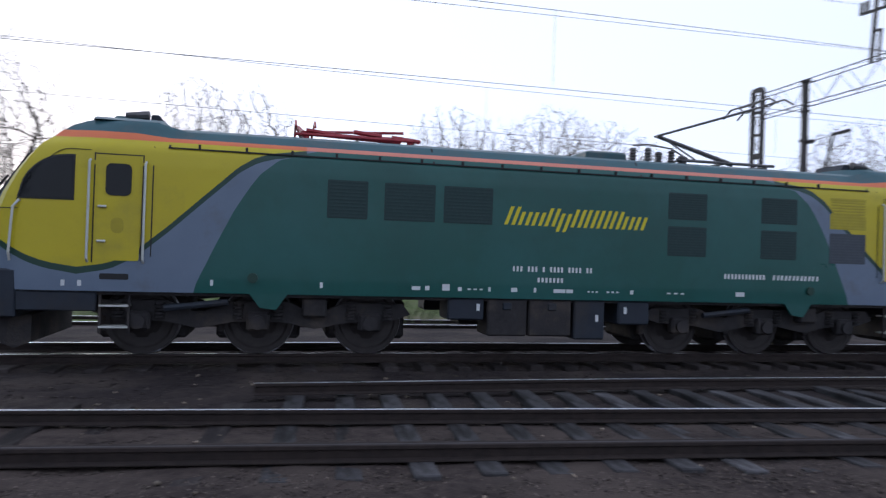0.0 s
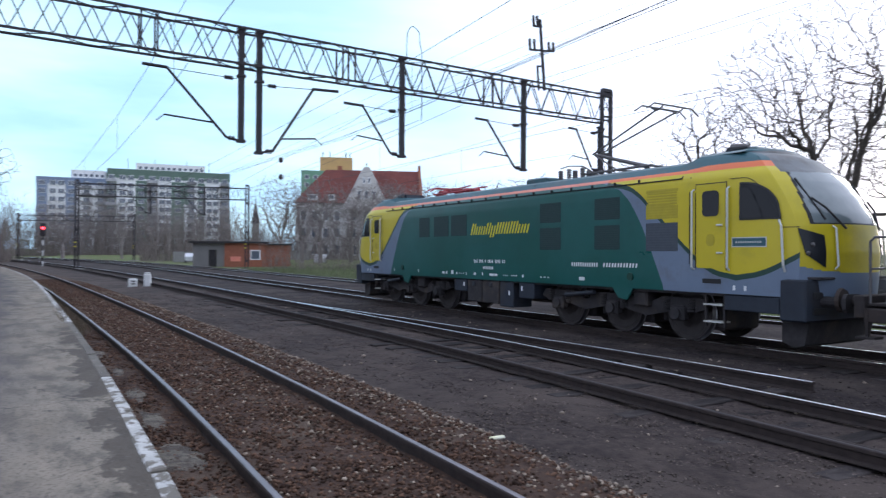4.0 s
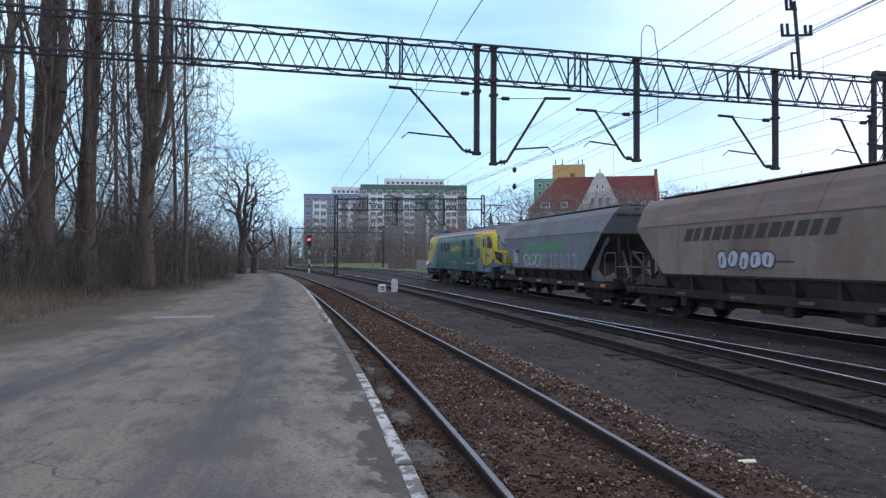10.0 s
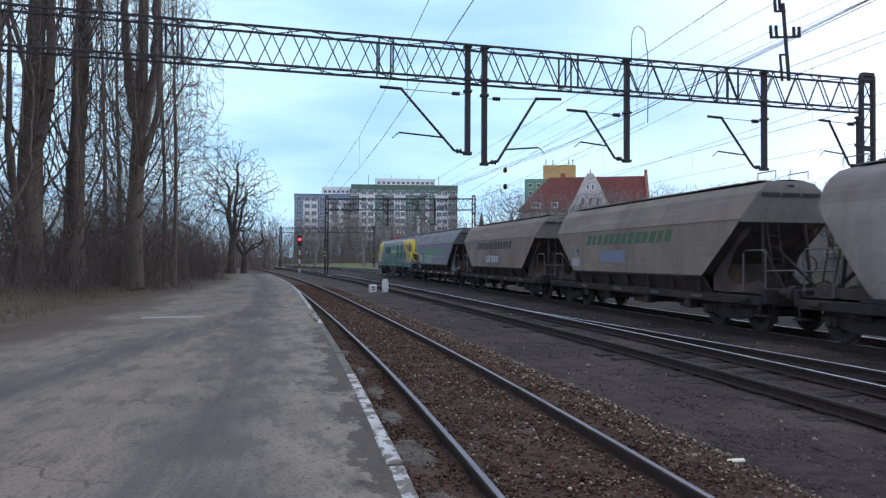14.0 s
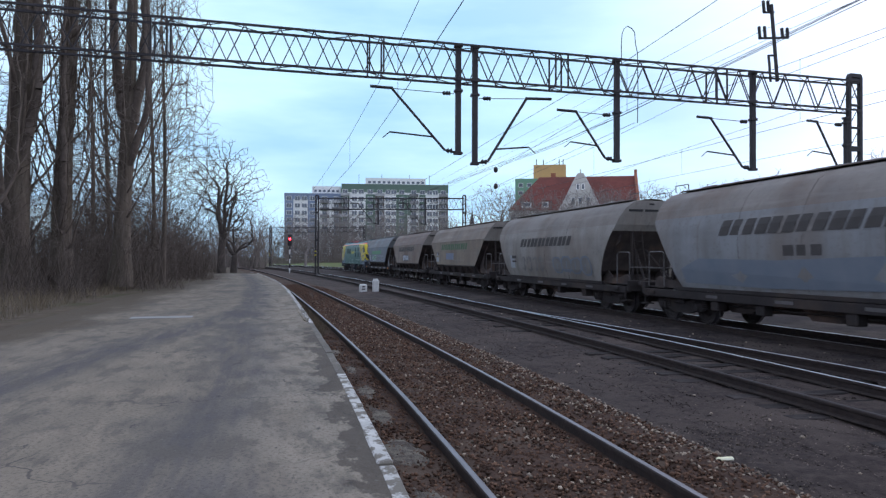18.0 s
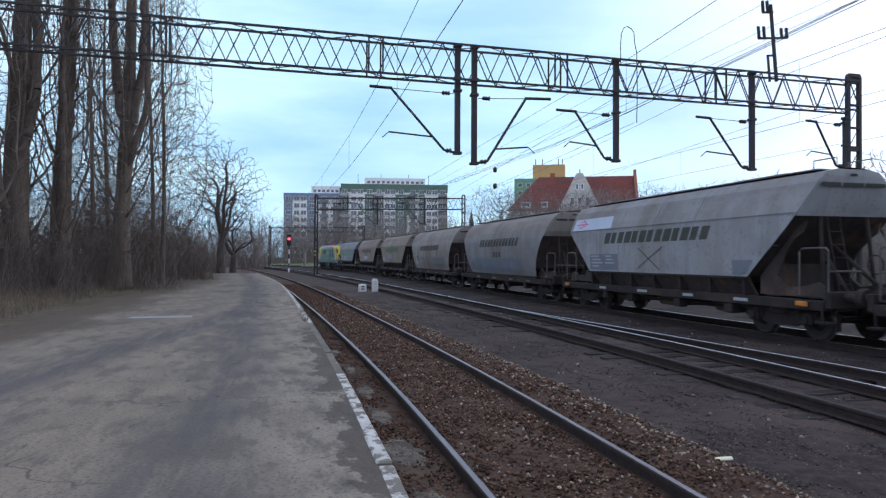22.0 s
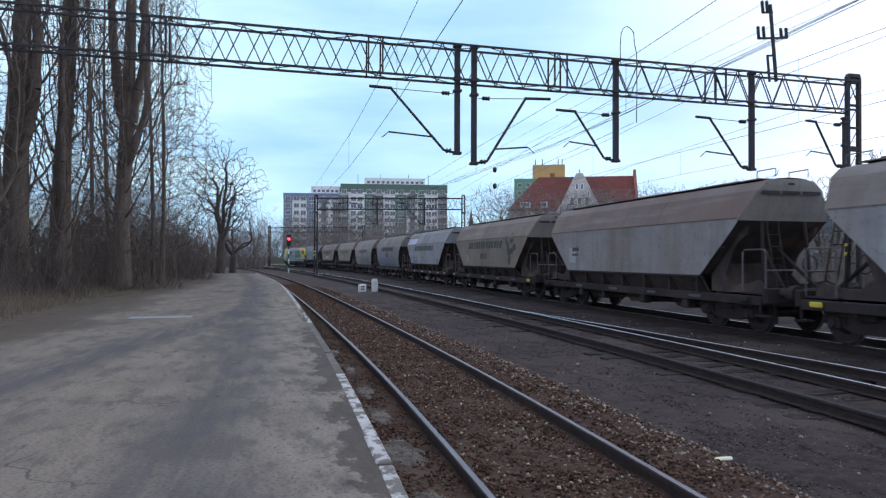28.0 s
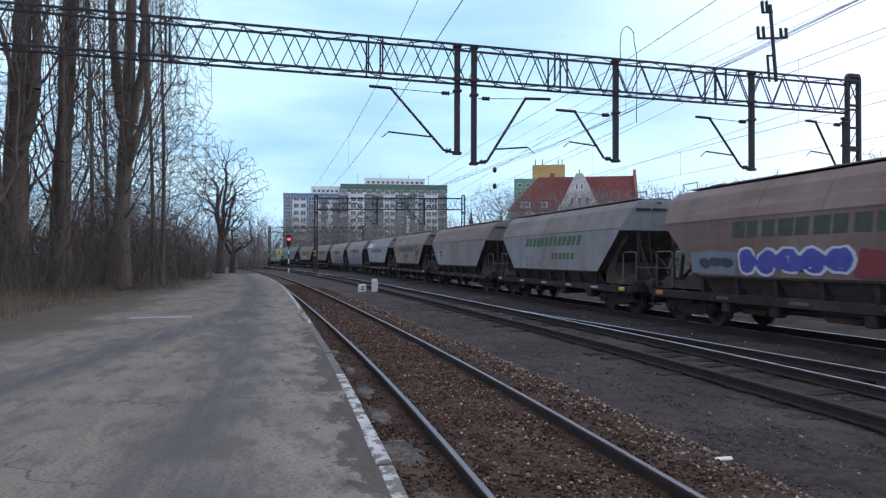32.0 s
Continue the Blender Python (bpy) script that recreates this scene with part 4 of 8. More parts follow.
        for end in (0, 1):
            U = (lambda u: LOCO - u) if end else (lambda u: u)
            for nm, grow_by, out, mt in (("window_seal", 0.03, 0.006, M_RUBBER), ("cab_window", 0.0, 0.011, M_GLASS)):
                bm, cols = bmesh.new(), []
                for k in range(15):
                    u = 1.35 - grow_by + (0.80 + 2 * grow_by) * k / 14
                    top = 2.67 + (0.71 + grow_by) * max(0.0, 1 - ((2.15 - min(u, 2.15)) / (0.80 + grow_by)) ** 2.2) ** 0.5
                    cols.append([bm.verts.new((X(U(u)), s * (loco_y(U(u), h) + out), h)) for h in np.linspace(2.67 - grow_by, max(top, 2.69), 9)])
                for c1, c2 in zip(cols, cols[1:]):
                    for k in range(8):
                        bm.faces.new((c1[k], c2[k], c2[k + 1], c1[k + 1]))
                bmesh.ops.recalc_face_normals(bm, faces=bm.faces[:])
                part(nm, bm, mt, e)
            door = side_poly(e, "cab_door", rounded(min(U(2.5), U(3.2)), max(U(2.5), U(3.2)), 1.66, 3.42, 0.04), M_YELLOW, s, 0.012, "yellow cab door with a small rounded window")
            side_poly(door, "door_window", rounded(min(U(2.65), U(3.05)), max(U(2.65), U(3.05)), 2.75, 3.29, 0.09), M_GLASS, s, 0.018)
            side_poly(door, "door_plate", rounded(min(U(2.75), U(2.95)), max(U(2.75), U(2.95)), 2.12, 2.38, 0.09), M_YVENT, s, 0.018)
            for h in (2.56, 1.98):
                part("door_handle", tubem([(X(U(2.55)), y(U(2.55), h) + s * 0.04, h), (X(U(2.68)), y(U(2.68), h) + s * 0.04, h)], 0.022, 6), M_STEEL, door)
            # panel joints: round the door, along the cab's rear edge and below the side window
            for ja, jb, h0, h1 in ((2.465, 2.485, 1.62, 3.46), (3.215, 3.235, 1.66, 3.46), (2.485, 3.215, 3.435, 3.455), (3.372, 3.392, 1.74, 3.62), (1.02, 1.34, 2.47, 2.485)):
                a, b = sorted((U(ja), U(jb)))
                quad_plate(e, "panel_joint", [(a, h0), (b, h0), (b, h1), (a, h1)], lambda u, h: loco_y(u, h) + 0.006, s, M_RUBBER)
            arc = [(1.31 + 1.1 * k / 14, 2.62 + 0.88 * math.sin(min(1.0, k / 10) * math.pi / 2)) for k in range(15)]
            bm = bmesh.new()
            tube(bm, [(X(U(u)), s * (loco_y(U(u), h) + 0.004), h) for u, h in arc], 0.008, 4)
            part("panel_joint", bm, M_RUBBER, e)
            for u in (2.41, 3.27):
                part("handrail", tubem([(X(U(u)), y(U(u), 3.3), 3.34), (X(U(u)), y(U(u), 3.3) + s * 0.07, 3.30), (X(U(u)), y(U(u), 1.7) + s * 0.07, 1.68), (X(U(u)), y(U(u), 1.7), 1.63)], 0.022, 6), M_STEEL, e, "pale steel door handrail")
            part("handrail", tubem([(X(U(1.36)), y(U(1.36), 2.6), 2.62), (X(U(1.28)), y(U(1.28), 2.5) + s * 0.06, 2.5), (X(U(1.24)), y(U(1.24), 1.8) + s * 0.06, 1.75), (X(U(1.24)), y(U(1.24), 1.7), 1.62)], 0.022, 6), M_STEEL, e, "pale steel door handrail")
            side_poly(e, "step_recess", rounded(min(U(2.6), U(3.05)), max(U(2.6), U(3.05)), 1.34, 1.44, 0.02), M_RUBBER, s, 0.005)
            for h in (0.88, 0.52):
                part("cab_step", boxm(*sorted((X(U(2.6)), X(U(3.05)))), min(s * 1.15, s * 1.42), max(s * 1.15, s * 1.42), h, h + 0.03), M_STEEL, e)
            for u in (2.6, 3.05):
                part("step_hanger", boxm(X(U(u)) - 0.02, X(U(u)) + 0.02, min(s * 1.3, s * 1.36), max(s * 1.3, s * 1.36), 0.42, 1.12), M_UNDER, e)
            part("skirt_box", boxm(*sorted((X(U(1.35)), X(U(2.55)))), min(s * 1.0, s * 1.42), max(s * 1.0, s * 1.42), 0.80, 1.12, 0.02), M_UBOX, e)
            for u in (2.05, 2.30):
                side_poly(e, "marking", rounded(U(u) - 0.03, U(u) + 0.03, 1.22, 1.32, 0.008), M_WHITE, s, 0.004)
        for nm, g, out, mt in (("plate_border", 0.02, 0.008, M_STEEL), ("name_plate", 0.0, 0.012, M_TEAL)):
            bm = bmesh.new()
            u0, u1 = LOCO - 2.33 - g, LOCO - 1.60 + g
            cols = [[bm.verts.new((X(u), s * (loco_y(u, h) + out), h)) for h in (2.12 - g, 2.28 + g)] for u in np.linspace(u0, u1, 10)]
            for c1, c2 in zip(cols, cols[1:]):
                bm.faces.new((c1[0], c2[0], c2[1], c1[1]))
            bmesh.ops.recalc_face_normals(bm, faces=bm.faces[:])
            part(nm, bm, mt, e)
        bars(e, "plate_line", LOCO - 2.25, LOCO - 1.67, 2.182, 2.218, 11, s, M_STEEL, out=0.017)
        # brackets that come down from the body over the bogies
        for u in (5.32, LOCO - 5.32):
            bm = extrude_poly(bmesh.new(), [(X(u) - 0.35, 1.18), (X(u) + 0.35, 1.18), (X(u) + 0.14, 0.9), (X(u) - 0.14, 0.86)], "y", s * 1.42 - 0.02, s * 1.42 + 0.02)
            part("body_bracket", bm, M_GREEN, e)
        for u in (5.05, LOCO - 5.05):
            part("filler_cap", tubem([(X(u), s * 1.44, 1.42), (X(u), s * 1.49, 1.42)], 0.09, 12), M_DARKG, e)
        # lettering
        flow = 1 if s > 0 else -1
        wordmark(e, "brand_mark", 9.57 if s > 0 else 8.7, 12.5 if s > 0 else 11.6, 2.55, 2.90, 11, s, M_MARKY, 0.13, label="yellow slanted brand mark as plain bars", toward=flow, width=0.78, tall=(1, 0, 0, 1, -1, 1, 1, 1, 1, 0, 0, 0))
        bm_u = 9.77 if s > 0 else 9.9
        bars(e, "number_bar", bm_u, bm_u + 1.64, 1.665, 1.765, 22, s, M_WHITE, gaps=(3, 7, 9, 14, 19))
        bars(e, "number_bar", bm_u + 0.5, bm_u + 1.05, 1.465, 1.555, 7, s, M_WHITE)
        bars(e, "number_bar", 14.27, 15.25, 1.63, 1.73, 12, s, M_WHITE)
        wordmark(e, "class_mark", 15.40, 16.53, 1.63, 1.73, 6, s, M_WHITE, 0.02, label="white class mark as plain bars", width=0.8, toward=flow)
        for u, w, h in ((4.35, 0.05, 0.10), (6.2, 0.05, 0.10), (7.85, 0.16, 0.07), (8.1, 0.08, 0.08), (8.42, 0.14, 0.12), (8.72, 0.07, 0.07), (9.3, 0.05, 0.08), (9.75, 0.12, 0.08), (10.2, 0.05, 0.09), (10.6, 0.24, 0.07), (10.86, 0.14, 0.07), (12.2, 0.07, 0.08), (14.55, 0.2, 0.09)):
            side_poly(e, "marking", [(u, 1.27), (u + w, 1.27), (u + w, 1.27 + h), (u, 1.27 + h)], M_WHITE, s, 0.004)
        for u, w in ((8.9, 0.35), (11.3, 0.25), (11.7, 0.3), (13.0, 0.45)):
            bars(e, "fine_print", u, u + w, 1.29, 1.32, 3, s, M_WHITE)
        # equipment boxes between the bogies
        for u0, u1, h0, mt in ((8.55, 9.25, 0.72, M_UBOX), (9.32, 10.1, 0.42, M_UNDER), (10.14, 11.0, 0.42, M_UNDER), (11.06, 11.7, 0.36, M_UBOX), (11.98, 12.66, 0.66, M_UBOX)):
            part("equipment_box", boxm(X(u1), X(u0), min(s * 0.7, s * 1.40), max(s * 0.7, s * 1.40), h0, 1.13, 0.03), mt, e)
        for u in (9.7, 10.6):
            part("box_latch", boxm(X(u) - 0.09, X(u) + 0.09, min(s * 1.38, s * 1.43), max(s * 1.38, s * 1.43), 0.92, 1.06, 0.02), M_UBOX, e)
        for u, h in ((9.1, 0.9), (11.5, 0.72), (12.1, 0.88)):
            side_poly(e, "marking", [(u, h), (u + 0.06, h), (u + 0.06, h + 0.13), (u, h + 0.13)], M_WHITE, s, -0.03)
    for xc in (X(5.15), X(15.45)):
        bogie_loco(e, xc)
        for q in (-1.98, 0, 1.98):
            wheelset(e, xc + q, 0.62)
    # bring the drawing to true size
    kx, kz = 20.35 / LOCO, 0.942
    axles = [w[0] for w in WHEELS]
    rest = [c for c in e.children_recursive if c not in axles and c.parent not in axles]
    for me in {c.data for c in rest}:
        me.transform(Matrix.Diagonal((kx, 1, kz, 1)))
    for me in {c.data for a in axles for c in [a, *a.children]}:
        me.transform(Matrix.Diagonal((kx, 1, kx, 1)))
    for i, (ax, x, r, par) in enumerate(WHEELS):
        WHEELS[i] = (ax, x * kx, r * kx, par)
        ax.matrix_basis = pose(x * kx, 0, r * kx)
    TRAIN.append((e, 0.51 + 20.35 / 2, 5.0))
    return e


loco = locomotive()
# ---- hopper wagons ----
def wagon_paint(name, main, second, stain, roof=None):
    m = mat(name, main, second, 1.1, 0.72, bump=0.05, bscale=3, c3=stain, s3=0.55, t3=0.56, w3=0.13, stretch=(1.0, 1.0, 0.35), rvar=0.15)
    # dark runs of grime and rust that follow the plates downwards
    nt = m.node_tree
    N, L = nt.nodes.new, nt.links.new
    b = nt.nodes["Principled BSDF"]
    co = N("ShaderNodeTexCoord")
    for stretch, scale, lo, hi, most, col in (((1.6, 1.6, 0.10), 1.5, 0.50, 0.75, 0.32, (0.095, 0.082, 0.074)), ((4.5, 4.5, 0.16), 2.0, 0.58, 0.72, 0.3, (0.13, 0.085, 0.058)), ((0.5, 0.5, 0.9), 1.4, 0.48, 0.72, 0.45, (0.135, 0.128, 0.125)), ((1.0, 1.0, 1.0), 9.0, 0.58, 0.68, 0.35, (0.10, 0.085, 0.075)), ((0.25, 0.25, 3.0), 1.1, 0.55, 0.70, 0.25, (0.33, 0.31, 0.29))):
        mp = N("ShaderNodeMapping")
        mp.inputs["Scale"].default_value = stretch
        L(co.outputs["Object"], mp.inputs["Vector"])
        no = N("ShaderNodeTexNoise")
        no.inputs["Scale"].default_value, no.inputs["Detail"].default_value = scale, 6
        L(mp.outputs[0], no.inputs["Vector"])
        r = N("ShaderNodeMapRange")
        for k, v in (("From Min", lo), ("From Max", hi), ("To Max", most)):
            r.inputs[k].default_value = v
        L(no.outputs["Fac"], r.inputs["Value"])
        x = N("ShaderNodeMix")
        x.data_type = "RGBA"
        L(r.outputs[0], x.inputs["Factor"])
        L(b.inputs["Base Color"].links[0].from_socket, x.inputs["A"])
        x.inputs["B"].default_value = (*col, 1)
        L(x.outputs["Result"], b.inputs["Base Color"])
    return m


M_WDARK = mat("dark_wagon_frame", (0.038, 0.032, 0.031), (0.021, 0.018, 0.018), 4, 0.85, 0.0, bump=0.3, bscale=15, spec=0.25, c3=(0.058, 0.043, 0.036), s3=1.0, t3=0.58)
M_WINNER = mat("brown_hopper_underside", (0.074, 0.060, 0.055), (0.042, 0.034, 0.032), 3, 0.9, spec=0.25, c3=(0.125, 0.085, 0.066), s3=0.8, t3=0.58)
M_HAZARD = mat("orange_warning_paint", (0.55, 0.20, 0.03), (0.4, 0.15, 0.03), 6, 0.6)
M_WYEL = mat("yellow_lever_paint", (0.6, 0.5, 0.05), rough=0.5)

SEC_A = [(1.36, 1.42), (1.37, 2.0), (1.37, 2.95), (0.98, 3.66), (0.72, 3.90), (0.35, 3.98), (0, 4.0)]
SEC_B = [(1.22, 1.02), (1.36, 1.45), (1.43, 1.9), (1.45, 2.35), (1.43, 2.75), (1.35, 3.1), (1.2, 3.42), (0.98, 3.70), (0.7, 3.9), (0.35, 3.99), (0, 4.02)]


def section_y(sec, h):
    pts = sorted((z, y) for y, z in sec)
    return interp(h, pts)


def end_x(round_body, h):
    """Half length of the hopper at height h."""
    if not round_body:
        return interp(h, [(1.42, 4.45), (2.85, 6.12), (2.9, 6.16), (3.7, 6.42), (4.0, 6.42)])
    return interp(h, [(1.0, 4.9), (1.2, 5.05), (1.6, 5.25), (2.1, 5.55), (2.6, 5.9), (3.0, 6.22), (3.5, 6.35), (4.02, 6.38)])


def hopper_shell(sec, round_body, fold, e, m_side, m_roof):
    """Sides and roof as plates that follow the section, shorter towards the bottom; made in bays with seams."""
    bays = 4
    for s in (1, -1):
        for lo, hi, nm, mt in ((sec[0][1], fold, "side_panel", m_side), (fold, 99, "roof_panel", m_roof)):
            hs = sorted({round(z, 3) for y, z in sec if lo <= z <= hi} | {lo} | ({min(hi, sec[-1][1])}))
            dense = []
            for a, b in zip(hs, hs[1:]):
                dense += list(np.linspace(a, b, 4)[:-1])
            dense.append(hs[-1])
            for b in range(bays):
                bm, rows = bmesh.new(), []
                for h in dense:
                    L = end_x(round_body, h)
                    inner = L if not round_body else L
                    xa = -4.4 + 8.8 * b / bays if b else -inner
                    xb = -4.4 + 8.8 * (b + 1) / bays if b < bays - 1 else inner
                    y = section_y(sec, h)
                    rows.append([bm.verts.new((xa + (xb - xa) * k / 6 + (0.006 if k == 0 and b else 0) - (0.006 if k == 6 and b < bays - 1 else 0), s * (y + (0.012 if k in (0, 6) and 0 < b < 99 and nm == "side_panel" and round_body else 0)), h)) for k in range(7)])
                for r1, r2 in zip(rows, rows[1:]):
                    for k in range(6):
                        q = (r1[k], r1[k + 1], r2[k + 1], r2[k])
                        f = bm.faces.new(q if s < 0 else q[::-1])
                        f.smooth = round_body
                bmesh.ops.recalc_face_normals(bm, faces=bm.faces[:])
                part(nm, bm, mt, e)


def wagon_bogie(e, xc, r=0.46):
    for s in (-1, 1):
        bm = extrude_poly(bmesh.new(), [(xc + a, h) for a, h in ((-1.25, 0.46), (-1.2, 0.66), (-0.6, 0.74), (-0.35, 0.62), (0.35, 0.62), (0.6, 0.74), (1.2, 0.66), (1.25, 0.46), (0.75, 0.40), (0.45, 0.28), (-0.45, 0.28), (-0.75, 0.40))], "y", s * 1.0 - 0.06, s * 1.0 + 0.06)
        part("bogie_frame", bm, M_WDARK, e)
        for q in (-0.9, 0.9):
            bm = boxm(xc + q - 0.17, xc + q + 0.17, min(s * 0.96, s * 1.16), max(s * 0.96, s * 1.16), 0.34, 0.62, 0.04)
            tube(bm, [(xc + q, s * 1.14, 0.47), (xc + q, s * 1.2, 0.47)], 0.1, 10)
            part("axle_box", bm, M_WDARK, e)
            for w in (-0.26, 0.26):
                bm = bmesh.new()
                for k in range(4):
                    bmesh.ops.create_cone(bm, cap_ends=True, segments=8, radius1=0.08, radius2=0.08, depth=0.035, matrix=Matrix.Translation((xc + q + w, s * 1.05, 0.46 + k * 0.055)))
                part("coil_spring", bm, M_WDARK, e)
            part("brake_block", boxm(xc + q - 0.6, xc + q - 0.5, s * 0.76 - 0.05, s * 0.76 + 0.05, 0.25, 0.65, 0.02), M_WDARK, e)
    part("bolster", boxm(xc - 0.22, xc + 0.22, -1.15, 1.15, 0.56, 0.74, 0.02), M_WDARK, e)


def hopper(spec, index):
    """One bogie hopper wagon with ladders, platforms, chutes and running gear."""
    rnd = spec["round"]
    sec = SEC_B if rnd else SEC_A
    e = thing("hopper_wagon", Matrix(), spec["label"], "freight wagon", "hopper wagons of the train")
    m_side, m_roof = spec["side"], spec["roof"]
    hopper_shell(sec, rnd, 3.1 if rnd else 2.95, e, m_side, m_roof)
    ysec = lambda h: section_y(sec, h)
    for end in (1, -1):
        # upper end plate, then the slope below it
        hs = [2.88, 3.1, 3.3, 3.5, 3.66, 3.8, 3.9, 3.96]
        bm, rows = bmesh.new(), []
        for h in hs:
            x, y = end * (end_x(rnd, h) - 0.004), ysec(h)
            rows.append([bm.verts.new((x, -y + 2 * y * k / 6, h)) for k in range(7)])
        for a, b in zip(rows, rows[1:]):
            for k in range(6):
                bm.faces.new((a[k], a[k + 1], b[k + 1], b[k]))
        bmesh.ops.recalc_face_normals(bm, faces=bm.faces[:])
        # a hood paint unlike the side's stands in for light falling on the end
        plate = part("end_plate", bm, spec.get("hood", m_side), e)
        xe = end * (end_x(rnd, 3.7) + 0.004)
        for q in (-0.62, 0.0, 0.62):
            part("end_slot", boxm(min(xe, xe + end * 0.012), max(xe, xe + end * 0.012), q - 0.27, q + 0.27, 3.56, 3.64), M_RUBBER, plate)
        xe = end * (end_x(rnd, 3.85) + 0.004)
        part("end_port", boxm(min(xe, xe + end * 0.012), max(xe, xe + end * 0.012), -0.1, 0.1, 3.80, 3.86, 0.004), M_RUBBER, plate)
        bm, rows = bmesh.new(), []
        for h in np.linspace(2.88, 1.25, 9):
            x, y = end * (end_x(rnd, max(h, sec[0][1])) - 0.02 - (0.35 if h < 1.4 else 0)), ysec(max(h, sec[0][1])) - 0.01
            rows.append([bm.verts.new((x, -y + 2 * y * k / 4, h)) for k in range(5)])
        for a, b in zip(rows, rows[1:]):
            for k in range(4):
                bm.faces.new((a[k], a[k + 1], b[k + 1], b[k]))
        bmesh.ops.recalc_face_normals(bm, faces=bm.faces[:])
        part("end_slope", bm, M_WINNER, e)
        # gusset plates under the slope, each with its oval opening
        for s in (1, -1):
            y = s * 1.05
            P = [(4.6, 1.0), (6.75, 1.0), (6.62, 1.5), (6.45, 2.1), (6.15, 2.75), (5.9, 2.68), (4.6, 1.5)]
            bm = bmesh.new()
            extrude_poly(bm, [(end * a, h) for a, h in P[:2] + [(6.7, 1.25), (6.5, 1.35), (6.1, 1.25), (5.55, 1.2), (5.2, 1.45), (5.45, 2.0), (5.75, 2.35), (6.05, 2.5), (6.15, 2.75), (5.95, 2.7), (4.6, 1.45)]], "y", y - 0.025, y + 0.025)
            part("gusset", bm, spec.get("gusset", M_WINNER), e)
            part("end_post", tubem([(end * 6.3, s * 0.72, 1.0), (end * 6.12, s * 0.66, 2.86)], 0.045, 6), M_WDARK, e)
            part("end_brace", tubem([(end * 6.9, s * 0.55, 1.0), (end * 5.6, s * 0.2, 2.2)], 0.05, 6), spec.get("brace", M_WDARK), e)
            b = part("buffer", tubem([(end * 7.1, s * 0.875, 1.03), (end * 7.5, s * 0.875, 1.03)], 0.11, 12, 0.09), M_WDARK, e)
            bm = bmesh.new()
            bmesh.ops.create_cone(bm, cap_ends=True, segments=14, radius1=0.2, radius2=0.22, depth=0.06, matrix=Matrix.Translation((end * 7.53, s * 0.875, 1.03)) @ Matrix.Rotation(math.pi / 2, 4, "Y"))
            part("buffer_head", bm, M_WDARK, b)
            part("corner_step", boxm(*sorted((end * 6.75, end * 7.05)), min(s * 1.1, s * 1.4), max(s * 1.1, s * 1.4), 0.45, 0.49), M_WDARK, e)
            part("step_hanger", boxm(*sorted((end * 6.88, end * 6.92)), s * 1.33 - 0.02, s * 1.33 + 0.02, 0.45, 0.95), M_WDARK, e)
            part("grab_lever", boxm(*sorted((end * 6.2, end * 6.55)), s * 1.42 - 0.03, s * 1.42 + 0.03, 0.80, 0.92, 0.02), M_HAZARD if index in (0, 5, 9) else M_WYEL if index in (6, 8) else M_WDARK, e)
        part("headstock", boxm(*sorted((end * 6.95, end * 7.12)), -1.32, 1.32, 0.78, 1.16, 0.02), M_WDARK, e)
        part("end_platform", boxm(*sorted((end * 6.0, end * 6.95)), -1.2, 1.2, 0.99, 1.03), M_WDARK, e)
        part("end_crosswall", boxm(*sorted((end * 4.75, end * 4.82)), -1.0, 1.0, 0.95, 1.9), M_WINNER, e)
        bm = bmesh.new()
        for s in (-1, 1):
            tube(bm, [(end * 6.85, 0.62 + s * 0.17, 1.03), (end * 6.5, 0.62 + s * 0.17, 2.6), (end * 6.49, 0.62 + s * 0.17, 2.85)], 0.02, 5)
        for k in range(5):
            h = 1.3 + k * 0.3
            xx = interp(h, [(1.03, 6.85), (2.6, 6.5), (4.05, 6.48)])
            tube(bm, [(end * xx, 0.45, h), (end * xx, 0.79, h)], 0.014, 5)
        part("ladder", bm, M_WDARK, e)
        part("platform_rail", tubem([(end * 6.05, 1.18, 1.03), (end * 6.05, 1.18, 2.05), (end * 6.15, 1.18, 2.12), (end * 6.85, 1.18, 2.12), (end * 6.92, 1.18, 2.05), (end * 6.92, 1.18, 1.03)], 0.022, 6), M_PANTO, e)
        part("platform_rail", tubem([(end * 6.92, 1.18, 1.6), (end * 6.92, 0.3, 1.6)], 0.02, 6), M_PANTO, e)
        part("hand_wheel", tubem([(end * 6.72, -0.3 + 0.22 * math.cos(a), 1.75 + 0.22 * math.sin(a)) for a in np.linspace(0, 2 * math.pi, 15)], 0.018, 5), M_WDARK, e)
        part("coupling_hook", tubem([(end * 7.1, 0, 1.0), (end * 7.55, 0, 0.98)], 0.05, 6), M_WDARK, e)
        wagon_bogie(e, end * 5.3)
        for q in (-0.9, 0.9):
            wheelset(e, end * 5.3 + q, 0.46)
    # lower hoppers, ribs and frame
    lo = sec[0][1]
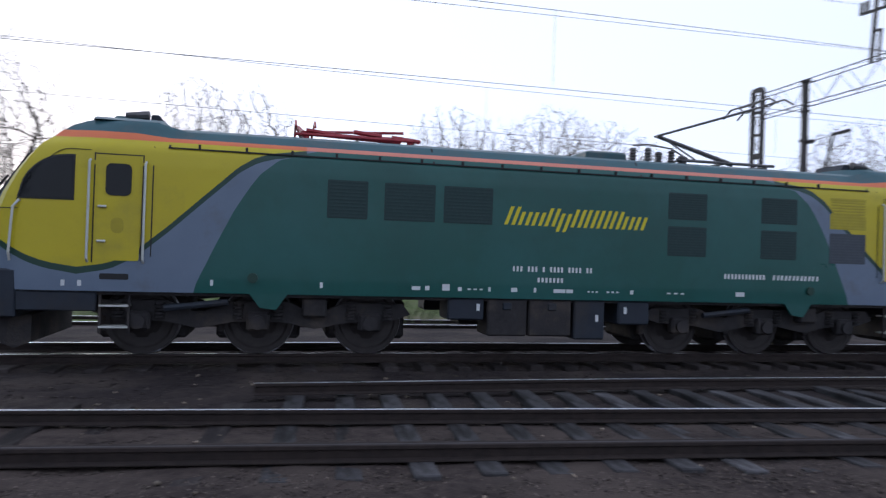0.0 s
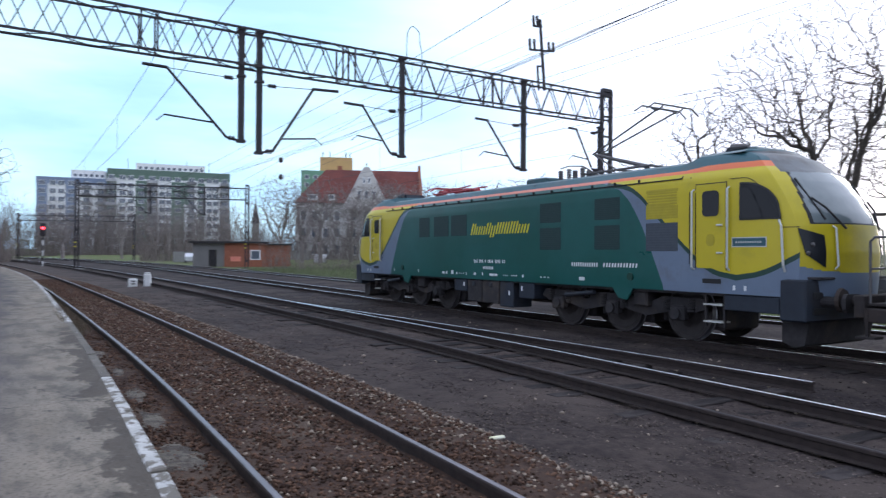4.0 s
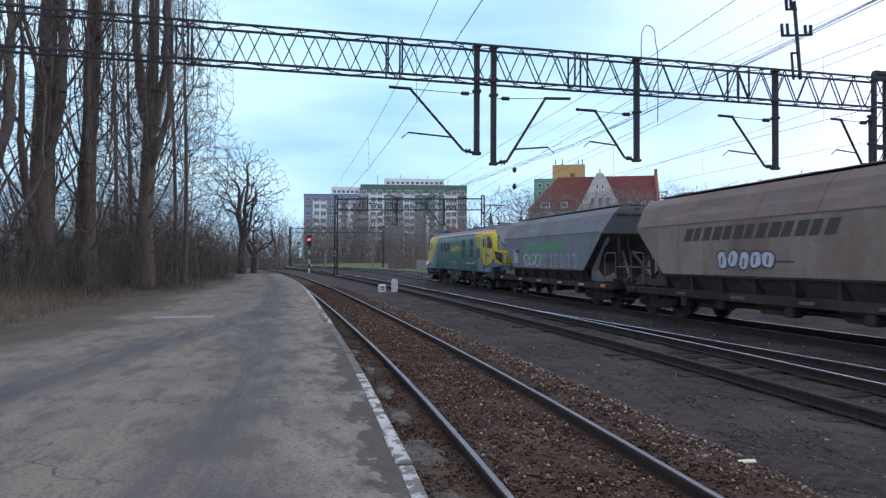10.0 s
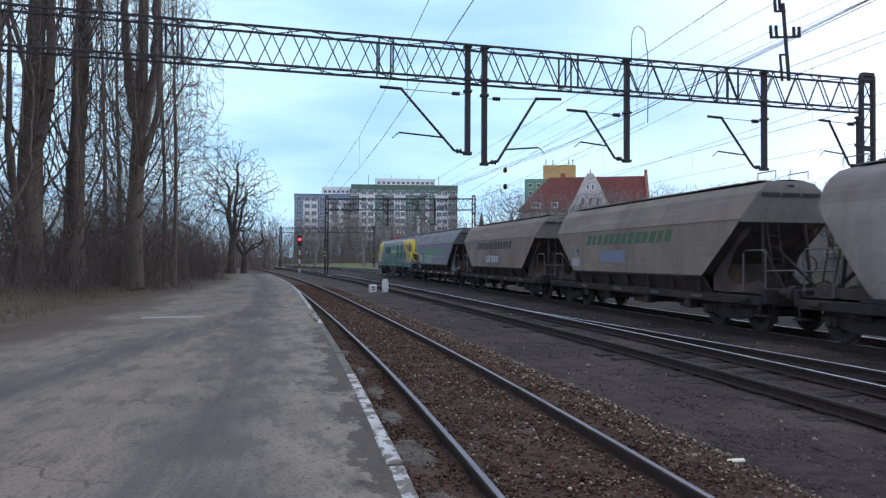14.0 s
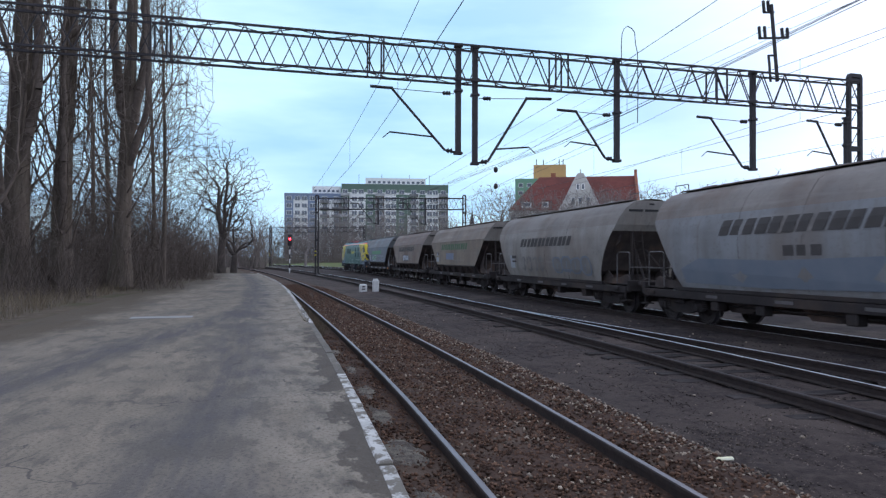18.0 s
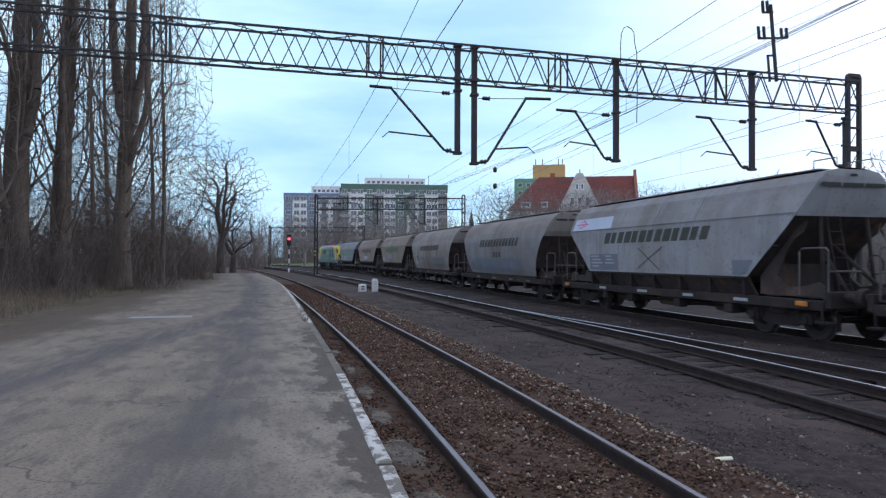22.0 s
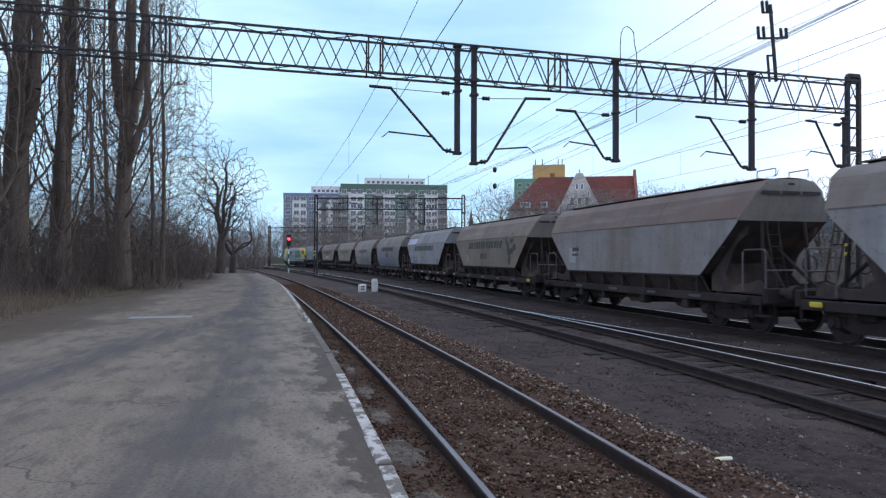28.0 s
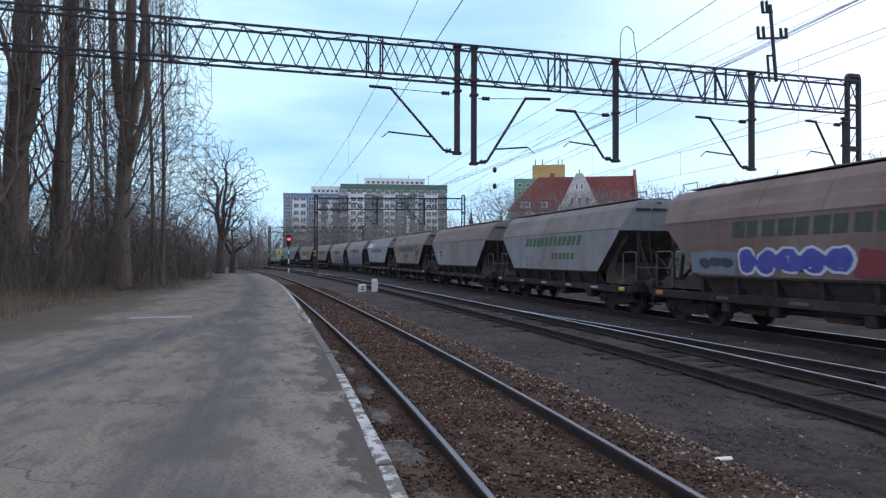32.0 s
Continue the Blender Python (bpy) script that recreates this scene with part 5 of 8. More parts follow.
    for s in (1, -1):
        part("sill", boxm(-6.95, 6.95, min(s * 1.12, s * 1.34), max(s * 1.12, s * 1.34), 0.72, 0.95, 0.015), M_WDARK, e)
        if not rnd:
            bm = extrude_poly(bmesh.new(), [(s * 1.34, lo), (s * 1.02, 0.9), (s * 0.95, 0.9), (s * 1.25, lo)], "x", -4.42, 4.42)
            part("lower_hopper", bm, M_WINNER, e)
            for k in range(7):
                x = -4.3 + 8.6 * k / 6
                bm = extrude_poly(bmesh.new(), [(s * 1.37, lo - 0.01), (s * 1.34, 0.95), (s * 1.05, 0.95)], "x", x - 0.06, x + 0.06)
                part("rib", bm, M_WDARK, e)
            part("side_rail_strip", boxm(-4.5, 4.5, min(s * 1.36, s * 1.40), max(s * 1.36, s * 1.40), lo - 0.05, lo + 0.01), M_WDARK, e)
            part("seam", boxm(-6.1, 6.1, min(s * 1.365, s * 1.385), max(s * 1.365, s * 1.385), 2.935, 2.965), m_roof, e)
        else:
            part("side_rail_strip", boxm(-5.2, 5.2, min(s * 1.22, s * 1.34), max(s * 1.22, s * 1.34), 0.97, 1.06), M_WDARK, e)
        # walkway rail on the roof
        part("roof_walkway", boxm(-6.0, 6.0, min(s * 0.26, s * 0.62), max(s * 0.26, s * 0.62), 3.985, 4.01), m_roof, e)
        for x in (-6.1, 6.1):
            part("roof_rail", tubem([(x - 0.35, s * 0.5, 4.02), (x - 0.35, s * 0.5, 4.22), (x + 0.35, s * 0.5, 4.22), (x + 0.35, s * 0.5, 4.02)], 0.016, 5), M_PANTO, e)
    for s in (1, -1):
        for u, w in ((3.6, 0.5), (6.3, 0.6), (8.9, 0.5), (11.2, 0.55)):
            part("sill_mark", boxm(7.3 - u - w, 7.3 - u, min(s * 1.338, s * 1.345), max(s * 1.338, s * 1.345), 0.80, 0.88), M_DATA if index in (0, 5, 8) else M_PANTO, e)
        part("side_seam", boxm(-5.6, 5.6, s * (ysec(2.2) + 0.001) - 0.003, s * (ysec(2.2) + 0.001) + 0.003, 2.197, 2.203), m_side, e)
    for k in range(3):
        x = -2.9 + 2.9 * k
        bm = bmesh.new()
        extrude_poly(bm, [(x - 1.1, 0.98), (x + 1.1, 0.98), (x + 0.42, 0.42), (x - 0.42, 0.42)], "y", -0.8, 0.8)
        part("discharge_chute", bm, M_WINNER, e)
    part("brake_tank", tubem([(-1.9, -0.9, 0.62), (-0.7, -0.9, 0.62)], 0.17, 12), M_WDARK, e)
    part("brake_rod", tubem([(-4.4, 0.95, 0.60), (4.4, 0.95, 0.60)], 0.025, 6), M_WDARK, e)
    for x in (-3.6, -1.2, 1.6, 3.4):
        part("frame_box", boxm(x - 0.16, x + 0.16, 1.0, 1.3, 0.45, 0.74, 0.03), M_WDARK, e)
    for k in range(3):
        part("roof_hatch", boxm(-4.6 + k * 3.6, -2.6 + k * 3.6, -0.24, 0.24, 4.0, 4.09, 0.02), M_PANTO, e)
    # marks on the near and far sides
    yf = lambda out: (lambda u, h: ysec(h) + out)
    for s in (1, -1):
        for (nm, u0, u1, h0, h1, n, mt, lean, lab, wd) in spec["marks"]:
            # u counts from the wagon's front; the mark's frame is centred on the locomotive's
            wordmark(e, nm, u0 - 7.3 + LOCO / 2, u1 - 7.3 + LOCO / 2, h0, h1, n, s, mt, lean, yfun=yf(0.016 if rnd else 0.005), label=lab, width=wd * 0.90, toward=1 if s > 0 else -1, strokes=False)
        for k, (nm, poly, mt, lab) in enumerate(spec["patches"]):
            bm = bmesh.new()
            bm.faces.new([bm.verts.new((7.3 - u, s * (ysec(h) + (0.018 if rnd else 0.006) + 0.0009 * k), h)) for u, h in poly])
            part(nm, bm, mt, e, lab)
    TRAIN.append((e, HEAD - 0.27 + WAG * (index + 0.5), 5.3))
    return e


def rect(u0, u1, h0, h1):
    return [(u0, h0), (u1, h0), (u1, h1), (u0, h1)]


def blob(rng, cu, ch, ru, rh, n=12):
    """A lumpy rounded outline."""
    ph = rng.uniform(0, 6.28)
    out = []
    for k in range(n):
        a = 2 * math.pi * k / n
        f = 1 + 0.16 * math.sin(2 * a + ph) + rng.uniform(-0.09, 0.09)
        sq = 1 / max(abs(math.cos(a)), abs(math.sin(a))) ** 0.55
        out.append((cu + ru * f * sq * math.cos(a) * 0.9, ch + rh * min(1.05, f * sq) * math.sin(a) * 0.95))
    return out


def bubbles(rng, u0, u1, h0, h1, n, fill, line):
    """Swollen sprayed shapes in a row: a dark or bright edge with a filling on it."""
    out, w = [], (u1 - u0) / n
    for k in range(n):
        c, hm, hh = u0 + w * (k + 0.5), (h0 + h1) / 2 + rng.uniform(-0.04, 0.04), (h1 - h0) / 2
        p = blob(rng, c, hm, w * 0.60, hh)
        out.append(("graffiti", p, line, ""))
        out.append(("graffiti", [(c + (u - c) * 0.78, hm + (h - hm) * 0.82) for u, h in p], fill, ""))
    for k in range(n):
        c, hm = u0 + w * (k + 0.5 + rng.uniform(-0.1, 0.1)), (h0 + h1) / 2 + rng.uniform(-0.05, 0.08)
        out.append(("graffiti", [(c - 0.05, hm - (h1 - h0) * 0.28), (c + 0.02, hm - (h1 - h0) * 0.28), (c + 0.07, hm + 0.06), (c, hm + 0.08)], line, ""))
    return out


def outlines(rng, u0, u1, h0, h1, n, line, t=0.045):
    """Sprayed open angular strokes in a row."""
    out, w = [], (u1 - u0) / n
    for k in range(n):
        c, hm, hh = u0 + w * (k + 0.5), (h0 + h1) / 2, (h1 - h0) / 2
        p = [(c + w * rng.uniform(0.30, 0.48) * math.cos(a), hm + hh * rng.uniform(0.72, 1.05) * math.sin(a) * 1.1) for a in np.linspace(0.3, 6.1, 9)]
        for a, b in ((0, rng.randint(3, 4)), (rng.randint(5, 6), 8)):
            run = p[a:b + 1]
            inner = [(c + (u - c) * (1 - 2 * t / w), hm + (h - hm) * (1 - t / hh)) for u, h in run]
            out.append(("graffiti", run + inner[::-1], line, ""))
        x = c + w * rng.uniform(-0.25, 0.25)
        lean_ = rng.uniform(-0.12, 0.12)
        out.append(("graffiti", [(x, h0 + 0.04), (x + t, h0 + 0.04), (x + t + lean_, h1 - 0.05), (x + lean_, h1 - 0.05)], line, ""))
    return out


P_BLUEGREY = wagon_paint("faded_blue_grey_wagon_paint", (0.178, 0.215, 0.258), (0.148, 0.180, 0.218), (0.205, 0.218, 0.228))
P_BEIGE = wagon_paint("weathered_beige_wagon_paint", (0.27, 0.225, 0.185), (0.225, 0.185, 0.15), (0.17, 0.12, 0.09))
P_BROWN = wagon_paint("rust_brown_wagon_top", (0.15, 0.10, 0.08), (0.115, 0.08, 0.066), (0.19, 0.135, 0.105))
P_TAN = wagon_paint("dusty_tan_wagon_paint", (0.265, 0.22, 0.165), (0.23, 0.19, 0.145), (0.19, 0.15, 0.115))
P_TANTOP = wagon_paint("dusty_tan_wagon_top", (0.195, 0.155, 0.118), (0.165, 0.13, 0.10), (0.14, 0.10, 0.078))
P_PALETOP = wagon_paint("grimy_pale_wagon_top", (0.235, 0.240, 0.245), (0.20, 0.205, 0.21), (0.165, 0.145, 0.13))
P_BLUETOP = wagon_paint("grimy_blue_grey_wagon_top", (0.145, 0.162, 0.180), (0.122, 0.138, 0.153), (0.125, 0.118, 0.112))
P_GREY = wagon_paint("weathered_grey_wagon_paint", (0.29, 0.275, 0.25), (0.25, 0.235, 0.215), (0.2, 0.165, 0.14))
P_GREYTOP = wagon_paint("dirty_grey_wagon_top", (0.20, 0.178, 0.158), (0.168, 0.148, 0.132), (0.14, 0.105, 0.085))
P_STEEL = wagon_paint("blue_shaded_grey_wagon_paint", (0.235, 0.245, 0.255), (0.2, 0.21, 0.22), (0.185, 0.165, 0.15))
P_PALE = wagon_paint("pale_grey_wagon_paint", (0.33, 0.355, 0.375), (0.295, 0.315, 0.335), (0.28, 0.27, 0.26))
P_MIXED = wagon_paint("bluish_beige_wagon_paint", (0.30, 0.29, 0.28), (0.25, 0.25, 0.26), (0.23, 0.19, 0.16))
P_MIXED2 = wagon_paint("pale_bluish_grey_wagon_paint", (0.30, 0.315, 0.33), (0.265, 0.275, 0.285), (0.25, 0.225, 0.20))
P_RUST = wagon_paint("rusty_red_wagon_paint", (0.165, 0.100, 0.076), (0.130, 0.080, 0.064), (0.215, 0.160, 0.130))
M_INK = mat("faded_black_mark", (0.045, 0.04, 0.038), (0.06, 0.052, 0.048), 6, 0.7)
M_GMARK = mat("faded_green_mark", (0.055, 0.115, 0.055), (0.085, 0.140, 0.075), 6, 0.7)
M_SPG = mat("green_spray_paint", (0.08, 0.27, 0.13), (0.1, 0.24, 0.14), 3, 0.6)
M_SPW = mat("white_spray_paint", (0.40, 0.44, 0.48), (0.32, 0.36, 0.40), 3, 0.6)
M_SPG2 = mat("pale_green_spray_paint", (0.15, 0.34, 0.19), (0.13, 0.30, 0.17), 3, 0.6)
M_SPW2 = mat("bright_white_spray_paint", (0.50, 0.53, 0.58), (0.42, 0.45, 0.50), 4, 0.6)
M_SPR = mat("dull_red_spray_paint", (0.20, 0.03, 0.035), (0.15, 0.03, 0.032), 3, 0.65)
M_INKG = mat("green_black_mark", (0.040, 0.052, 0.040), (0.065, 0.072, 0.058), 5, 0.7)
M_SPB = mat("blue_spray_paint", (0.045, 0.055, 0.26), (0.075, 0.085, 0.33), 3, 0.6)
M_SPD = mat("dark_spray_paint", (0.03, 0.035, 0.05), (0.04, 0.045, 0.06), 3, 0.6)
M_PANELB = mat("faded_blue_panel", (0.19, 0.225, 0.30), (0.17, 0.2, 0.27), 3, 0.7)
M_DATA = mat("pale_data_panel", (0.38, 0.4, 0.42), (0.3, 0.33, 0.36), 12, 0.7)
M_LILAC = mat("pale_lilac_spray", (0.42, 0.40, 0.50), (0.36, 0.36, 0.46), 3, 0.7)
M_SMEAR = mat("dark_grey_smear", (0.15, 0.145, 0.14), (0.205, 0.195, 0.185), 2.5, 0.75)
M_SMEARB = mat("blue_grey_smear", (0.135, 0.165, 0.205), (0.18, 0.20, 0.23), 1.4, 0.75)
M_PINK = mat("pink_sprayed_paint", (0.55, 0.13, 0.20), (0.45, 0.11, 0.18), 3, 0.6)
M_PANELW = mat("pale_blue_white_panel", (0.42, 0.48, 0.58), (0.36, 0.42, 0.52), 2, 0.65)
rg = random.Random(11)
BIG = "dark brand mark as plain block bars"


def spec(label, rnd, side, roof, marks, patches, **k):
    d = dict(label=label, round=rnd, side=side, roof=roof, marks=marks, patches=patches)
    d.update(k)
    return d


def data_panel(u=2.9, h=1.9):
    return [("data_panel", rect(u, u + 0.62, h - 0.28, h + 0.32), M_DATA, "pale data panel with unreadable lines"), ("data_bar", rect(u + 0.3, u + 0.9, h + 0.18, h + 0.32), M_INK, ""), ("data_bar", rect(u + 0.3, u + 0.85, h, h + 0.08), M_INK, "")]


def big(mt=M_INK, u0=4.05, u1=10.2, h0=2.42, h1=2.80):
    return ("brand_mark", u0, u1, h0, h1, 13, mt, 0.19, BIG, 0.95)


def lines(u, h, n, w, mt, step=0.11):
    return [("data_bar", rect(u + 0.07 * (k % 2), u + w * (0.7 + 0.3 * ((k * 7) % 3) / 2), h - k * step, h - k * step + 0.05), mt, "") for k in range(n)]


# hood tones, and wagon 0's darker gusset, carry the ends' light and shade
SPECS = [
    spec("blue-grey angular hopper wagon with green and white graffiti", False, P_BLUEGREY, P_BLUETOP, [("panel_mark", 4.3, 9.7, 2.29, 2.54, 12, M_SPG2, 0.05, "", 0.9)],
         [("graffiti", [(4.2, 2.22), (7.0, 2.24), (9.8, 2.27), (9.85, 2.62), (7.0, 2.60), (4.15, 2.58)], M_SPG, "faded green sprayed band")] + bubbles(rg, 4.5, 7.0, 1.5, 2.14, 3, M_SPG, M_SPW2) + outlines(rg, 7.1, 11.2, 1.48, 2.16, 6, M_SPW) + data_panel(2.95, 2.0) + lines(3.0, 2.1, 5, 0.8, M_SPW2), gusset=P_BLUETOP, hood=P_BLUETOP, brace=M_PANTO),
    spec("beige hopper wagon with a rusty brown top and white tag", False, P_BEIGE, P_BROWN, [big()],
         bubbles(rg, 5.75, 8.1, 1.58, 2.16, 5, M_SPW2, M_SPD) + [("graffiti", rect(8.1, 8.8, 1.80, 1.83), M_SPD, "")], hood=P_GREY),
    spec("dusty tan hopper wagon with a green mark and blue panel", False, P_TAN, P_TANTOP, [big(M_GMARK)],
         [("data_panel", rect(2.75, 3.35, 2.02, 2.28), M_INK, "")] + lines(2.8, 2.2, 3, 0.5, M_DATA, 0.08) + [("data_panel", rect(2.7, 3.4, 1.62, 1.92), M_DATA, "pale data panel with unreadable lines"), ("panel_patch", rect(5.3, 7.2, 1.78, 2.2), M_PANELB, "faded blue panel")], hood=P_GREY),
    spec("weathered grey round-sided hopper wagon with dark mark", True, P_GREY, P_GREYTOP, [big(u0=4.3, u1=10.0)],
         outlines(rg, 4.3, 7.2, 1.30, 2.0, 4, M_SMEAR, 0.1) + bubbles(rg, 8.2, 11.8, 1.25, 2.05, 4, M_SMEAR, M_SMEARB) + data_panel(2.9, 1.7)),
    spec("blue-grey round-sided hopper wagon with rusty ends", True, P_STEEL, P_GREYTOP, [big(u0=4.3, u1=10.4, h0=2.5, h1=2.9), ("side_mark", 6.7, 8.0, 1.95, 2.2, 3, M_INK, 0.0, "", 0.9)],
         [("graffiti", [(2.6, 1.2), (6.0, 1.15), (9.2, 1.2), (10.6, 1.3), (10.9, 1.8), (9.4, 1.92), (6.4, 1.84), (3.4, 1.9), (2.5, 1.6)], M_SMEARB, "faded blue-grey paint smear")], hood=P_GREY),
    spec("pale grey hopper wagon with a pink emblem and dark mark", False, P_PALE, P_PALETOP, [big(M_INKG, u0=4.0, u1=10.2), ("panel_mark", 2.6, 4.1, 3.10, 3.27, 6, M_PINK, 0.06, "", 0.8)],
         [("data_panel", [(1.35, 2.97), (4.5, 2.97), (4.3, 3.42), (1.2, 3.42)], M_PANELW, "pale blue panel with pink emblem")] + outlines(rg, 1.6, 2.35, 3.02, 3.38, 1, M_PINK, 0.06) + [("emblem", rect(1.45, 2.5, 3.17, 3.23), M_PINK, ""), ("data_panel", rect(2.9, 5.0, 1.48, 2.05), M_SMEARB, "faded blue data panel")] + lines(3.0, 1.95, 4, 0.9, M_DATA, 0.12) + lines(4.1, 1.95, 3, 0.7, M_DATA, 0.12) + [("graffiti", [(6.3, 1.55), (6.36, 1.55), (7.9, 2.25), (7.83, 2.26)], M_INK, ""), ("graffiti", [(7.7, 1.52), (7.77, 1.52), (6.45, 2.24), (6.38, 2.24)], M_INK, ""), ("panel_patch", [(11.2, 1.46), (11.7, 1.5), (12.0, 1.85), (11.2, 1.85)], M_SMEARB, "")], hood=P_PALE),
    spec("tan hopper wagon with dark mark and wheat-ear emblem", False, P_TAN, P_TANTOP, [big(M_INKG, u0=4.0, u1=9.9), ("side_mark", 6.2, 7.4, 1.85, 2.15, 3, M_INKG, 0.06, "", 0.9)],
         [("emblem", blob(rg, u, h, a, b), M_INKG, "") for u, h, a, b in ((11.0, 1.85, 0.22, 0.34), (10.85, 2.35, 0.22, 0.36), (10.65, 2.8, 0.2, 0.3), (11.3, 2.9, 0.3, 0.28), (11.3, 2.25, 0.3, 0.2), (11.7, 2.42, 0.25, 0.22))] + lines(3.5, 2.0, 4, 0.6, M_DATA), hood=P_GREY),
    spec("bluish beige hopper wagon with a brown top", False, P_MIXED, P_BROWN, [], data_panel(3.0, 2.0), hood=P_GREY),
    spec("pale hopper wagon with green mark and small tag", False, P_MIXED2, P_GREYTOP, [big(M_GMARK, 4.4, 10.4, 2.42, 2.8), ("side_mark", 7.5, 9.8, 1.86, 2.12, 6, M_GMARK, 0.03, "", 0.9)],
         outlines(rg, 4.3, 5.6, 1.5, 2.05, 2, M_INK, 0.03) + lines(5.9, 1.75, 4, 0.6, M_SMEAR, 0.07), hood=P_PALE),
    spec("rusty red hopper wagon covered in blue and white graffiti", False, P_RUST, P_RUST, [("brand_mark", 4.3, 10.4, 2.42, 2.84, 11, M_INKG, 0.05, BIG, 1.0)],
         [("graffiti", [(2.55, 1.5), (4.4, 1.46), (4.5, 2.05), (3.4, 2.12), (2.5, 2.06)], M_SMEARB, "pale sprayed patch")] + bubbles(rg, 2.9, 4.3, 1.62, 1.92, 3, M_SPD, M_SPD) + bubbles(rg, 4.5, 8.2, 1.45, 2.2, 5, M_SPB, M_SPW2) + bubbles(rg, 4.7, 8.0, 1.62, 2.0, 6, M_SPB, M_SPB) + [("graffiti", [(8.2, 1.5), (9.1, 1.46), (9.2, 2.0), (8.4, 2.1)], M_SPR, "dull red sprayed patch"), ("graffiti", [(9.2, 1.46), (11.5, 1.5), (11.6, 2.1), (9.6, 2.2)], M_SMEARB, "")] + bubbles(rg, 9.5, 11.2, 1.55, 2.05, 3, M_SPD, M_SMEAR), hood=P_RUST),
]
for i, sp in enumerate(SPECS):
    hopper(sp, i)
# ---- overhead line ----
def truss_beam(bm, a, b, zb, zt, w, n, k_=1.0):
    """Four chords with zigzag lacing between two points of the plan."""
    a, b = Vector((*a, 0)), Vector((*b, 0))
    d = (b - a).normalized()
    side = Vector((-d.y, d.x, 0)) * (w / 2)
    L = (b - a).length
    for s in (-1, 1):
        for z in (zb, zt):
            tube(bm, [a + side * s + Vector((0, 0, z)), b + side * s + Vector((0, 0, z))], 0.05 * k_, 4)
        for k in range(n):
            ph = 0.5 if s > 0 else 0.0   # the two faces are laced in opposite phase
            p, q, r = a + d * L * max(0.0, k - ph) / n, a + d * L * (k + 0.5 - ph) / n, a + d * L * (k + 1 - ph) / n
            tube(bm, [p + side * s + Vector((0, 0, zb)), q + side * s + Vector((0, 0, zt))], 0.024 * k_, 4, cap=False)
            tube(bm, [q + side * s + Vector((0, 0, zt)), r + side * s + Vector((0, 0, zb))], 0.024 * k_, 4, cap=False)
    for z in (zb, zt):
        for k in range(n):
            p, q = a + d * L * k / n, a + d * L * (k + 1) / n
            s = 1 if k % 2 else -1
            tube(bm, [p + side * s + Vector((0, 0, z)), q - side * s + Vector((0, 0, z))], 0.018 * k_, 4, cap=False)


def lattice_mast(parent, x, y, top, yaw=0.0, w=0.62, z0=-0.7):
    """Two channels joined by batten plates and thin lacing."""
    m = pose(x, y, 0, 0, 0, yaw)
    bm = bmesh.new()
    for s in (-1, 1):
        box(bm, -0.09, 0.09, s * w / 2 - 0.07, s * w / 2 + 0.07, z0, top)
    ob = part("mast", bm, M_MAST, parent)
    ob.matrix_basis = m
    z = 0.5
    k = 0
    while z < top - 0.2:
        b = part("batten", boxm(-0.07, 0.07, -w / 2 + 0.07, w / 2 - 0.07, z, z + (0.22 if k % 3 == 0 else 0.08)), M_MAST, ob)
        t = part("lacing", tubem([(0, -w / 2 + 0.08, z + 0.2), (0, w / 2 - 0.08, min(top, z + 0.95))], 0.018, 4), M_MAST, ob)
        z += 1.0
        k += 1
    cap = bmesh.new()
    extrude_poly(cap, [(-w / 2 - 0.07, top), (w / 2 + 0.07, top), (w / 2 - 0.02, top + 0.16), (-w / 2 + 0.02, top + 0.16)], "x", -0.09, 0.09)
    part("mast_cap", cap, M_MAST, ob)
    foot = part("footing", boxm(-0.45, 0.45, -0.75, 0.75, z0 - 0.1, z0 + 0.5, 0.04), M_CONC, ob)
    for h, c in ((2.3, M_WYEL), (1.9, M_WYEL)):
        part("warning_band", boxm(-0.1, 0.1, -w / 2 - 0.085, -w / 2 + 0.085, h, h + 0.14), c, ob)
    return ob


